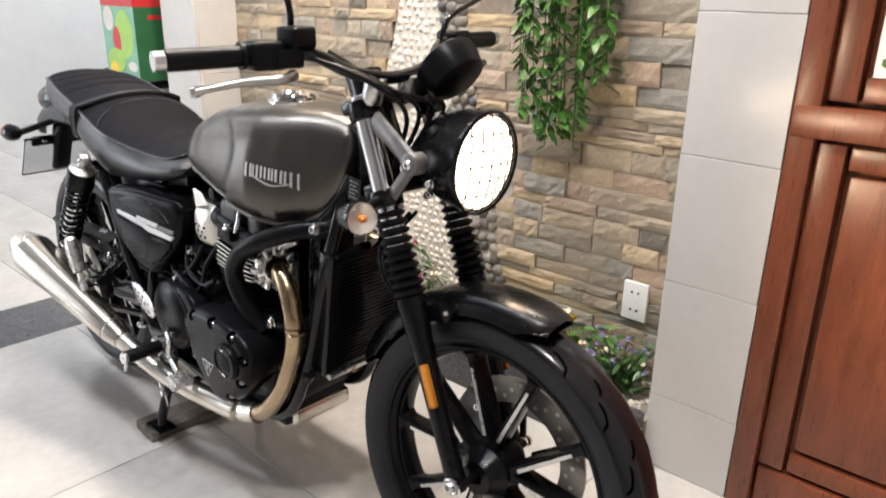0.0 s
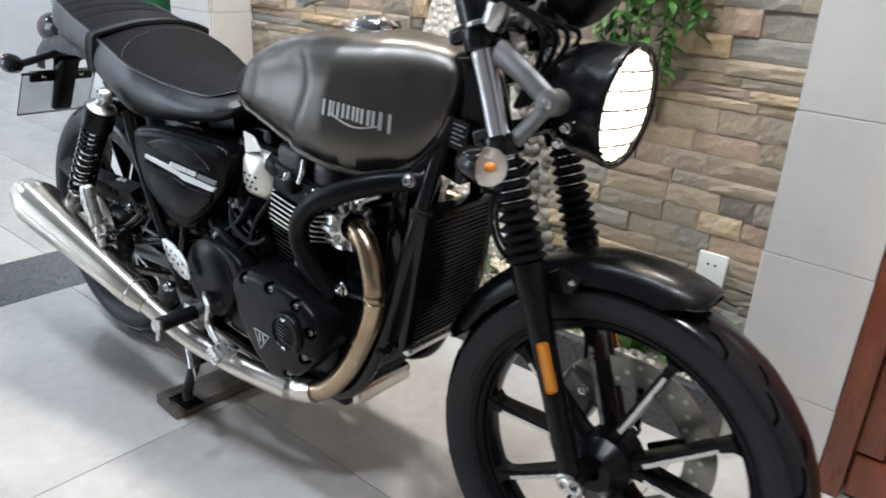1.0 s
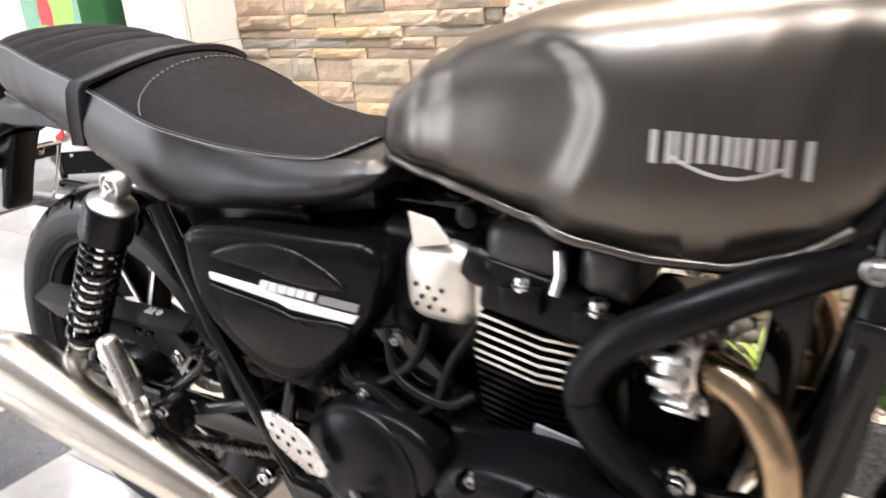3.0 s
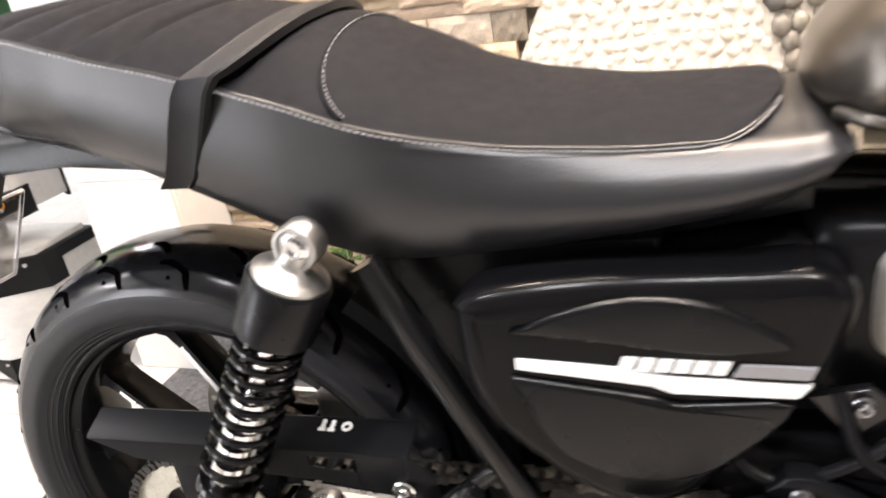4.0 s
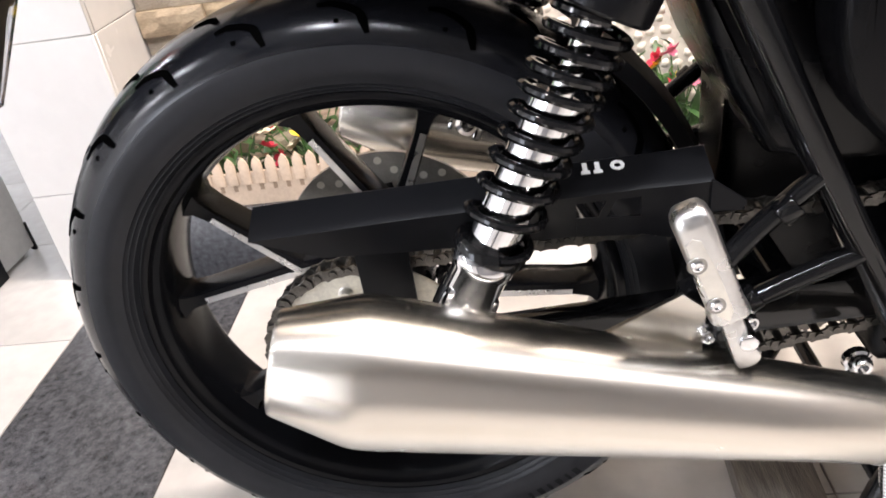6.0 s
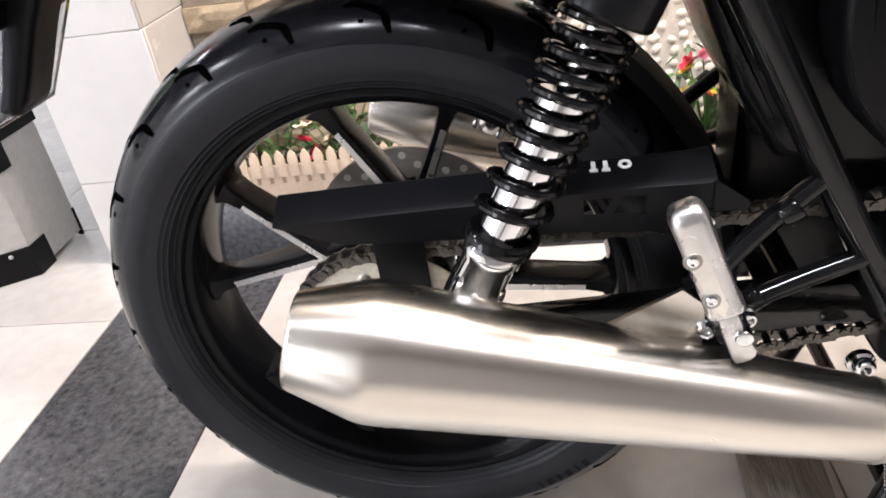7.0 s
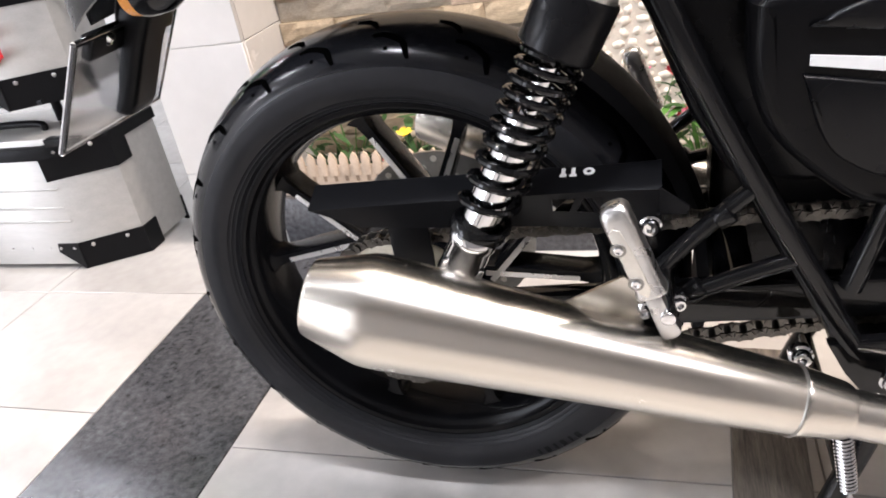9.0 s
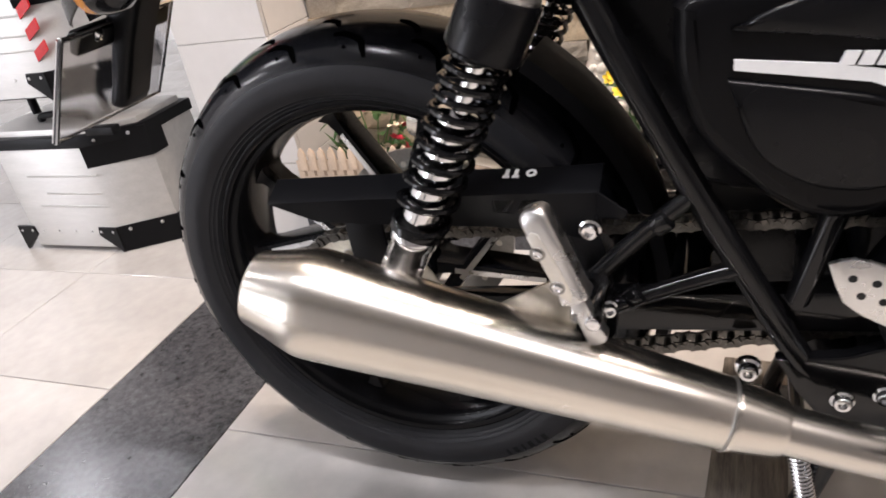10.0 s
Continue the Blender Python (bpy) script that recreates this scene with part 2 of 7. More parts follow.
def thing(name, label, category, group="", kind="", at=(0, 0, 0)):
    ob = new(name)
    ob.empty_display_size = 0.05
    ob.location = at
    return tagged(ob, label, category, group, kind)


def smooth(pts, n=8):
    """A smooth run of points through the given ones."""
    p = [Vector(q) for q in pts]
    p = [2 * p[0] - p[1]] + p + [2 * p[-1] - p[-2]]
    out = []
    for i in range(1, len(p) - 2):
        a, b, c, d = p[i - 1:i + 3]
        for k in range(n):
            t = k / n
            out.append(0.5 * (2 * b + (c - a) * t + (2 * a - 5 * b + 4 * c - d) * t * t + (3 * b - a - 3 * c + d) * t ** 3))
    return out + [p[-2]]


def tube(pts, radius, seg=14, n=8, caps=True, bm=None, wide=1.0):
    """A pipe along points; radius is one number or one for each given point."""
    path = smooth(pts, n) if n > 1 else [Vector(q) for q in pts]
    bm = bm or bmesh.new()
    rad = radius if isinstance(radius, (list, tuple)) else [radius] * len(pts)
    up = Vector((0, 0, 1))
    rings = []
    for i, q in enumerate(path):
        tan = (path[min(i + 1, len(path) - 1)] - path[max(i - 1, 0)]).normalized()
        side = tan.cross(up)
        if side.length < 0.05:
            side = tan.cross(Vector((0, 1, 0)))
        side.normalize()
        if rings and side.dot(last) < 0:
            side = -side
        last = side
        nor = side.cross(tan)
        f = i / max(n, 1)
        k = min(int(f), len(rad) - 2) if len(rad) > 1 else 0
        r = rad[k] + (rad[min(k + 1, len(rad) - 1)] - rad[k]) * min(f - k, 1)
        rings.append([bm.verts.new(q + r * (math.cos(a) * side * wide + math.sin(a) * nor)) for a in (2 * math.pi * j / seg for j in range(seg))])
    skin(bm, rings, True, caps)
    return bm


def skin(bm, rings, closed=True, caps=True):
    for a, b in zip(rings, rings[1:]):
        m = len(a)
        for j in range(m if closed else m - 1):
            bm.faces.new((a[j], a[(j + 1) % m], b[(j + 1) % m], b[j]))
    if caps and closed:
        bm.faces.new(rings[0])
        bm.faces.new(rings[-1][::-1])
    return bm


def lathe(profile, m, seg=48, bm=None, loop=False):
    """Turns (radius, height) pairs round the local z of m."""
    bm = bm or bmesh.new()
    rings = []
    for k in range(seg):
        a = 2 * math.pi * k / seg
        rings.append([bm.verts.new(m @ Vector((r * math.cos(a), r * math.sin(a), h))) for r, h in profile])
    for k in range(seg):
        a, b = rings[k], rings[(k + 1) % seg]
        for j in range(len(profile) if loop else len(profile) - 1):
            j2 = (j + 1) % len(profile)
            bm.faces.new((a[j], a[j2], b[j2], b[j]))
    bmesh.ops.remove_doubles(bm, verts=bm.verts[:], dist=1e-6)
    return bm


def rbox(sx, sy, sz, m=None, bevel=0.004, seg=2, bm=None):
    """A box with rounded edges, its centre at m."""
    b = bmesh.new()
    bmesh.ops.create_cube(b, size=1)
    bmesh.ops.scale(b, vec=(sx, sy, sz), verts=b.verts[:])
    if bevel:
        bmesh.ops.bevel(b, geom=b.edges[:], offset=bevel, segments=seg, profile=0.6, affect="EDGES")
    if m is not None:
        bmesh.ops.transform(b, matrix=m, verts=b.verts[:])
    if bm is None:
        return b
    me = bpy.data.meshes.new("tmp")
    b.to_mesh(me)
    b.free()
    bm.from_mesh(me)
    bpy.data.meshes.remove(me)
    return bm


def plate(outline, y0, y1, bevel=0.003, seg=2, round_n=0, ymap=None):
    """An outline in x and z, thick from y0 (near) to y1 (far), its near rim rounded."""
    if round_n:
        o = smooth([(*q, 0) for q in outline + outline[:1]], round_n)[:-1]
        outline = [(q.x, q.y) for q in o]
    bm = bmesh.new()
    cx, cz = sum(q[0] for q in outline) / len(outline), sum(q[1] for q in outline) / len(outline)

    def ring(y, inset):
        out = []
        for i, (x, z) in enumerate(outline):
            (xa, za), (xb, zb) = outline[i - 1], outline[(i + 1) % len(outline)]
            d = Vector((xb - xa, zb - za)).normalized()
            nrm = Vector((-d.y, d.x))
            if nrm.dot(Vector((cx - x, cz - z))) < 0:
                nrm = -nrm
            px, pz = x + nrm.x * inset, z + nrm.y * inset
            out.append(bm.verts.new((px, (ymap(px, pz) if ymap else 0) + y, pz)))
        return out

    rings = [ring(y1, 0)]
    s = 1 if y0 < y1 else -1
    for k in range(seg + 1):
        a = math.pi / 2 * k / seg
        rings.append(ring(y0 + s * bevel * (1 - math.sin(a)), bevel * (1 - math.cos(a))))
    skin(bm, rings)
    bmesh.ops.triangulate(bm, faces=[f for f in bm.faces if len(f.verts) > 4])
    return bm


def cyl(p, q, r, seg=20, bevel=0.0, bm=None):
    """A rod from p to q with rounded rims."""
    p, q = Vector(p), Vector(q)
    h = (q - p).length
    m = Matrix.Translation(p) @ (q - p).to_track_quat("Z", "Y").to_matrix().to_4x4()
    b = min(bevel, h / 2, r)
    prof = [(0, 0), (r - b, 0), (r - b * 0.3, b * 0.3), (r, b), (r, h - b), (r - b * 0.3, h - b * 0.3), (r - b, h), (0, h)] if b else [(0, 0), (r, 0), (r, h), (0, h)]
    return lathe(prof, m, seg, bm)


def bolt(p, way, r, bm=None, h=0.006):
    """A domed socket bolt head with its recess."""
    p = Vector(p)
    m = Matrix.Translation(p) @ Vector(way).to_track_quat("Z", "Y").to_matrix().to_4x4()
    return lathe([(0, -h), (r * 1.25, -h), (r * 1.25, -h * 0.2), (r, 0), (r, h * 0.6), (r * 0.8, h), (r * 0.5, h), (r * 0.45, h * 0.35), (0, h * 0.35)], m, 14, bm)


def coil(p, q, r, wire, turns, seg=8, per=18):
    """A spring from p to q; turns is a function of 0..1 or a number."""
    p, q = Vector(p), Vector(q)
    axis = (q - p)
    mm = axis.to_track_quat("Z", "Y").to_matrix()
    total = int(turns(1) * per) if callable(turns) else int(turns * per)
    pts = []
    for k in range(total + 1):
        a = 2 * math.pi * k / per
        if callable(turns):
            lo, hi = 0.0, 1.0
            for _ in range(18):
                mid = (lo + hi) / 2
                if turns(mid) * per < k:
                    lo = mid
                else:
                    hi = mid
            f = lo
        else:
            f = k / total
        pts.append(p + axis * f + mm @ Vector((r * math.cos(a), r * math.sin(a), 0)))
    return tube(pts, wire, seg, 1)


def interp(table, x):
    """Straight-line reading of (x, a, b, ...) rows."""
    if x <= table[0][0]:
        return table[0][1:]
    for a, b in zip(table, table[1:]):
        if x <= b[0]:
            f = (x - a[0]) / (b[0] - a[0])
            f = f * f * (3 - 2 * f) * 0.35 + f * 0.65
            return tuple(u + (v - u) * f for u, v in zip(a[1:], b[1:]))
    return table[-1][1:]


# ---- room ----
def block(name, x0, x1, y0, y1, z0, z1, material, parent=None, bevel=0.0):
    return part(name, rbox(x1 - x0, y1 - y0, z1 - z0, pose((x0 + x1) / 2, (y0 + y1) / 2, (z0 + z1) / 2), bevel), material, parent, flat=not bevel)


floor = tagged(block("floor", -4.6, 3.2, -3.2, 3.2, -0.12, -0.003, M_GROUT), "cream polished floor tiles with a dark granite band", "floor", kind="structure")
tagged(block("ceiling", -4.7, 3.3, -3.3, 3.3, CEIL, CEIL + 0.1, M_CEIL), "plain pale grey ceiling", "ceiling", kind="structure")
# Unseen walls: south and east darkened, south-west left white, to steer reflections.
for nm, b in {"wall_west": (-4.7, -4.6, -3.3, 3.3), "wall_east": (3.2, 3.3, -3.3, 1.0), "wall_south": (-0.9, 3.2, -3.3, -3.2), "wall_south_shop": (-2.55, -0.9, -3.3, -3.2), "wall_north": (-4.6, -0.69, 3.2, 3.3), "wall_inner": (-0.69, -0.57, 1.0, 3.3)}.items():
    tagged(block(nm, *b, 0, CEIL, M_BACKWALL if nm in ("wall_south", "wall_east") else M_PAINT), "plain painted wall", "wall", kind="structure")
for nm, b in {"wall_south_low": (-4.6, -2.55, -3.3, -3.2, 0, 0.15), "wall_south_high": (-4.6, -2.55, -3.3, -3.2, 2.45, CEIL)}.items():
    tagged(block(nm, *b, M_PAINT), "plain painted wall round the assumed shop window", "wall", kind="structure")
# Unseen window, built only to hold the lamp added in the south-west.
window = tagged(thing("window_1", "", ""), "large shop window out of view, added as a bright source", "window", kind="structure")
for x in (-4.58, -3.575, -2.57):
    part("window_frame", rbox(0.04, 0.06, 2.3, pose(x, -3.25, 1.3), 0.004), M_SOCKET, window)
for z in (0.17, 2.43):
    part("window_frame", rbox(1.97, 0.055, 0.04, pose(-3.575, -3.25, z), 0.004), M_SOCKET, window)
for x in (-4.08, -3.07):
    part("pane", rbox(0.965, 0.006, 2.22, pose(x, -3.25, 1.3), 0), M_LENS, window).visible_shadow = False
wall_stone = tagged(block("wall_stone", -0.57, 1.43, 0.845, 1.0, 0, CEIL, M_MORTAR), "wall clad in rough ledger stone and white pebbles", "wall", kind="structure")
tagged(block("wall_door", 1.645, 3.2, 0.76, 1.0, 0, CEIL, M_PAINT), "white wall behind the wooden door", "wall", kind="structure")
for k, (x, y, sx, sy, w, c) in enumerate(PANELS):
    lamp = thing("ceiling_light", "flat white ceiling light panel, lit", "light", "ceiling lights", at=(x, y, CEIL))
    f = part("frame", rbox(sx + 0.05, sy + 0.05, 0.03, pose(0, 0, -0.017), 0.004), M_SOCKET, lamp)
    part("diffuser", rbox(sx, sy, 0.006, pose(0, 0, -0.034), 0.002), M_PANEL, lamp)



def clad_pillar(name, x0, x1, y0, y1):
    """A square pillar faced with white glazed tiles 0.3 m high."""
    ob = tagged(block(name, x0 + 0.003, x1 - 0.003, y0 + 0.003, y1, 0, CEIL, M_JOINT), "square pillar clad in white glazed tiles", "pillar", kind="structure")
    z = -0.1
    while z < CEIL:
        a, b = max(z, 0), min(z + 0.3, CEIL)
        part("tile", rbox(x1 - x0, 0.011, b - a - 0.0009, pose((x0 + x1) / 2, y0 + 0.0055, (a + b) / 2), 0.0015, 1), M_GLAZED, ob)
        for xx in (x0 + 0.0055, x1 - 0.0055):
            part("tile", rbox(0.011, y1 - y0 - 0.014, b - a - 0.0009, pose(xx, (y0 + y1) / 2 + 0.006, (a + b) / 2), 0.0015, 1), M_GLAZED, ob)
        z += 0.3
    return ob


clad_pillar("pillar_left", -0.82, -0.57, 0.643, 1.0)
clad_pillar("pillar_right", 1.43, 1.645, 0.64, 1.0)

# wooden door
door = tagged(thing("door_1", "", "", at=(0, 0, 0)), "red-brown varnished panelled wooden door, closed", "door", kind="structure")
part("door_frame", rbox(0.05, 0.12, 2.15, pose(1.672, 0.7, 1.075), 0.004), M_WOOD, door)
part("door_frame", rbox(0.05, 0.12, 2.15, pose(2.6, 0.7, 1.075), 0.004), M_WOOD, door)
part("door_frame", rbox(0.978, 0.12, 0.06, pose(2.136, 0.7, 2.18), 0.004), M_WOOD, door)
part("stile", rbox(0.05, 0.045, 2.13, pose(2.55, 0.69, 1.075), 0.004), M_WOOD, door)
part("backing", rbox(0.88, 0.03, 2.13, pose(2.137, 0.715, 1.075), 0), M_WOOD, door)
for z, h in ((0.06, 0.1), (0.902, 0.062), (2.09, 0.12)):
    part("rail", rbox(0.95 if h < 0.07 else 0.82, 0.05, h, pose(2.125 if h < 0.07 else 2.112, 0.66 if h < 0.07 else 0.682, z), 0.006), M_WOOD, door)
for z0, z1 in ((0.118, 0.862), (0.943, 2.022)):
    for x in (1.726, 2.494):
        part("panel_strip", rbox(0.054, 0.04, z1 - z0, pose(x, 0.68, (z0 + z1) / 2), 0.005), M_WOOD, door)
    for z in (z0 + 0.025, z1 - 0.025):
        part("panel_strip", rbox(0.698, 0.036, 0.046, pose(2.11, 0.681, z), 0.005), M_WOOD, door)
    part("raised_field", rbox(0.69, 0.036, z1 - z0 - 0.116, pose(2.11, 0.684, (z0 + z1) / 2), 0.012, 2), M_WOOD, door)
notice = thing("paper_notice", "white paper sheet with green leaf print taped to the door", "paper")
part("sheet", rbox(0.16, 0.001, 0.24, pose(1.85, 0.6652, 1.112), 0), M_SOCKET, notice)
part("green_header", rbox(0.15, 0.001, 0.05, pose(1.85, 0.6642, 1.2), 0), M_CARTON_Y, notice, "plain green printed band")
for k in range(9):
    part("leaf_print", plate([(1.795 + 0.05 * (k % 3) + 0.016 * math.cos(a), 1.02 + 0.045 * (k // 3) + 0.012 * math.sin(a)) for a in (0, 0.9, 1.8, 2.7, 3.6, 4.5, 5.4)], 0.6638, 0.6648, 0, 1), M_LEAF, notice)

# wall socket
socket = thing("wall_socket", "white double wall socket on the stone wall", "socket")
part("cover_plate", rbox(0.072, 0.014, 0.108, pose(1.281, 0.812, 0.346), 0.004), M_SOCKET, socket)
part("wall_box", rbox(0.06, 0.045, 0.09, pose(1.281, 0.833, 0.346), 0.002), M_SOCKET, socket)
for dz in (0.026, -0.024):
    b = bmesh.new()
    # Socket openings are black boxes on the plate, their shade painted.
    for dx in (-0.009, 0.009):
        rbox(0.006, 0.003, 0.0055, pose(1.281 + dx, 0.8046, 0.346 + dz), 0.001, 1, b)
    part("outlet", b, M_HOLE_SHADE, socket)

# planter kerb and soil
kerb = tagged(block("planter_kerb", -0.569, 1.429, 0.6, 0.632, 0, 0.145, M_GRANITE, None, 0.004), "polished dark granite kerb of the planter", "planter", kind="structure")
tagged(block("planter_soil", -0.569, 1.429, 0.634, 0.843, 0, 0.115, M_MORTAR), "planter bed filled with gravel", "planter", kind="structure")


# ---- motorcycle ----
bike = thing("motorcycle", "graphite and black roadster motorcycle on its centre stand", "motorcycle")


def revolve_wheel(C, R, half, drop, rim_r, rim_half, name, spokes, disc_y, disc_r, turn, spoke_w):
    """A cast wheel with its tyre; turn is the pose that steers it."""
    wheel = part(name, bm_hub(C, half, turn), M_BLACK, bike, "black cast alloy hub")
    side = turn @ pose(*C, -90, 0, 0)          # local z looks along -y... the axle
    prof = []
    for k in range(21):
        ph = -1.38 + 2.76 * k / 20
        prof.append((R - drop * (1 - math.cos(ph)), half * math.sin(ph) / math.sin(1.38)))
    w1, r1 = prof[-1][1], prof[-1][0]
    tyre = part("tyre", lathe(prof, side, 128), M_RUBBER, wheel, "black tyre tread with short shoulder grooves")
    wall = [(r1 - (r1 - rim_r) * f, w1 - (w1 - rim_half) * g) for f, g in ((-0.01, 0.012), (0.02, -0.012), (0.12, -0.035), (0.3, -0.05), (0.45, -0.03), (0.58, 0.06), (0.68, 0.19), (0.7, 0.2), (0.715, 0.27), (0.77, 0.36), (0.785, 0.36), (0.8, 0.44), (0.86, 0.55), (0.875, 0.55), (0.89, 0.64), (1.0, 1.0))]
    for way in (-1, 1):
        part("sidewall", lathe([(r, way * h) for r, h in wall], side, 128), M_SIDEWALL, wheel, "matt black sidewall with fine bead rings", sharp=30)
    rh = rim_half
    rim = [(rim_r + 0.001, rh - 0.004), (rim_r + 0.004, rh + 0.001), (rim_r + 0.0025, rh + 0.0045), (rim_r - 0.001, rh + 0.005), (rim_r - 0.005, rh + 0.003), (rim_r - 0.007, rh - 0.002), (rim_r - 0.009, rh - 0.004), (rim_r - 0.0125, rh - 0.0055),
           (rim_r - 0.0145, rh - 0.009), (rim_r - 0.0165, rh - 0.016), (rim_r - 0.019, rh * 0.5), (rim_r - 0.021, rh * 0.25), (rim_r - 0.0215, 0.0)]
    rim = rim + [(r, -h) for r, h in reversed(rim[:-1])] + [(rim_r + 0.004, -rh * 0.5), (rim_r + 0.004, rh * 0.5)]
    part("rim", lathe(rim, side, 128, loop=True), M_RIM, wheel, "satin black rim")
    rr = rim_r - 0.019
    for a_rim, a_hub, r_hub in spokes:
        a, b = radians(a_rim), radians(a_hub)
        p = Vector((C[0] + r_hub * math.cos(b), C[1], C[2] + r_hub * math.sin(b)))
        q = Vector((C[0] + rr * math.cos(a), C[1], C[2] + rr * math.sin(a)))
        d = (q - p).normalized()
        s = Vector((-d.z, 0, d.x))
        bm = bmesh.new()
        rings = []
        for f, w, dep in ((0, spoke_w * 1.25, 0.024), (0.1, spoke_w, 0.022), (0.85, spoke_w * 0.85, 0.019), (0.95, spoke_w * 1.1, 0.02), (1.0, spoke_w * 2.0, 0.023)):
            o = p + (q - p) * f
            rings.append([bm.verts.new(turn @ (o + s * u * w + Vector((0, v * dep, 0)))) for u, v in ((-1, -0.75), (-0.8, -1), (0.8, -1), (1, -0.75), (1, 0.75), (0.8, 1), (-0.8, 1), (-1, 0.75))])
        skin(bm, rings)
        part("spoke", bm, M_RIM, wheel)
        bm = bmesh.new()
        up = 1 if s.z > 0 else -1
        lo, hi = (-0.75, 0.35) if spoke_w > 0.007 else (-0.7, 0.4)
        rings = []
        for f, w, dep in ((0.14, spoke_w, 0.0222), (0.84, spoke_w * 0.86, 0.0193)):
            o = p + (q - p) * f
            rings.append([bm.verts.new(turn @ (o - s * up * w * u + Vector((0, -dep - v, 0)))) for u, v in ((0.74, 0.0), (-0.1, 0.0), (-0.1, 0.0006), (0.74, 0.0006))])
        skin(bm, rings)
        part("machined_edge", bm, M_ALU, wheel, "bare machined spoke edge")
    # brake disc on the far side
    ds = turn @ pose(C[0], disc_y, C[2], 90, 0, 0)
    part("brake_disc", lathe([(disc_r * 0.66, -0.0025), (disc_r, -0.0025), (disc_r, 0.0025), (disc_r * 0.66, 0.0025)], ds, 72, loop=True), M_DISC, wheel, "drilled steel brake disc")
    for k in range(6):
        bm = bmesh.new()
        a = radians(60 * k + 12)
        tube([ds @ Vector((0.04 * math.cos(a), 0.04 * math.sin(a), 0)), ds @ Vector((disc_r * 0.7 * math.cos(a + 0.25), disc_r * 0.7 * math.sin(a + 0.25), 0))], 0.007, 8, 1, True, bm)
        part("disc_carrier", bm, M_BLACK, wheel)
    # Pale discs on the uncut brake disc paint light coming through its holes.
    bm = bmesh.new()
    for k in range(40):
        a, r = radians(9 * k), disc_r * (0.74, 0.83, 0.92, 0.83)[k % 4]
        p = Vector((r * math.cos(a), r * math.sin(a), 0))
        cyl(ds @ (p + Vector((0, 0, 0.0029))), ds @ (p - Vector((0, 0, 0.0029))), 0.0045, 10, 0, bm)
    part("drilling", bm, M_SATIN, wheel, "pale discs painting the light seen through drilled holes")
    return wheel


def bm_hub(C, half, turn):
    bm = lathe([(0.012, -half * 1.15), (0.03, -half * 1.15), (0.034, -half), (0.05, -half * 0.6), (0.05, half * 0.6), (0.034, half), (0.03, half * 1.15), (0.012, half * 1.15)], turn @ pose(*C, -90, 0, 0), 36, loop=True)
    return bm


EYE4 = Matrix.Identity(4)
R_C, F_C = (0.0, 0.0, 0.332), (1.428, 0.0, 0.311)
rear_spokes = [q for k in range(5) for q in ((103.5 + 72 * k, 50 + 72 * k, 0.071), (70 + 72 * k, 80 + 72 * k, 0.056))]
front_spokes = [(88 + 72 * k + s * 18, 88 + 72 * k + s * 4, 0.045) for k in range(5) for s in (-1, 1)]
# steering: the fork is turned a little towards its right about the raked stem
RAKE = radians(22.1)
stem = Matrix.Translation((1.115, 0, 0.93))
axis = Vector((-math.sin(RAKE), 0, math.cos(RAKE)))
lean = Matrix.Translation((0, 0.012, 0.3)) @ Matrix.Rotation(radians(-2.3), 4, "X") @ Matrix.Translation((0, 0, -0.3))
STEER = lean @ stem @ Matrix.Rotation(radians(2.0), 4, axis) @ stem.inverted()
rear_wheel = revolve_wheel(R_C, 0.3215, 0.0735, 0.046, 0.238, 0.052, "rear_wheel", rear_spokes, 0.085, 0.125, EYE4, 0.0085)
front_wheel = revolve_wheel(F_C, 0.308, 0.049, 0.026, 0.24, 0.034, "front_wheel", front_spokes, 0.068, 0.15, STEER, 0.0085)


def tread(parent, C, R, half, drop, turn, count, rows, width):
    """Short hooked strips for the tread's grooves, their shade painted near-black, one object each; rows hold (angle,
    way across) points and a shift.
    """
    def at(a, ph, lift):
        r = R - drop * (1 - math.cos(ph)) + lift
        return Vector((r * math.cos(a), half * math.sin(ph) / math.sin(1.38) + lift * math.sin(ph), r * math.sin(a)))

    for pts, off in rows:
        bm = bmesh.new()
        rings = []
        for i, (a, ph) in enumerate(pts):
            u, v = pts[max(i - 1, 0)], pts[min(i + 1, len(pts) - 1)]
            d = Vector(((v[0] - u[0]) * R, (v[1] - u[1]) * half)).normalized()
            w = width * (0.6 if i in (0, len(pts) - 1) else 1)
            da, dp = -d.y * w / R, d.x * w / half
            rings.append([bm.verts.new(at(a + k * da, ph + k * dp, l)) for k, l in ((-1, -0.003), (-1, 0.0006), (1, 0.0006), (1, -0.003))])
        skin(bm, rings)
        first = part("tread_groove", bm, M_GROOVE_SHADE, parent)
        for k in range(count):
            ob = first if k == 0 else new("tread_groove", first.data)
            ob.parent = parent
            ob.matrix_basis = turn @ Matrix.Translation(C) @ Matrix.Rotation(-2 * math.pi * (k + off) / count, 4, "Y")


HOOK = [(0.0, -1.2), (0.011, -1.03), (0.02, -0.9), (0.03, -0.85), (0.06, -0.77), (0.1, -0.7), (0.135, -0.72)]
SHORT = [(0.0, -0.52), (0.02, -0.38), (0.05, -0.3), (0.085, -0.28)]
DOT = [(0.0, -1.0), (0.012, -1.0)]
FAR = [(0.0, 1.05), (0.02, 0.8), (0.06, 0.7), (0.14, 0.66)]
tread(rear_wheel, R_C, 0.3215, 0.0735, 0.046, EYE4, 22, [(HOOK, 0), (SHORT, 0.45), (DOT, 0.27), (FAR, 0.3)], 0.0038)
tread(front_wheel, F_C, 0.308, 0.049, 0.026, STEER, 18, [(HOOK, 0), (SHORT, 0.45), (FAR, 0.3)], 0.0028)

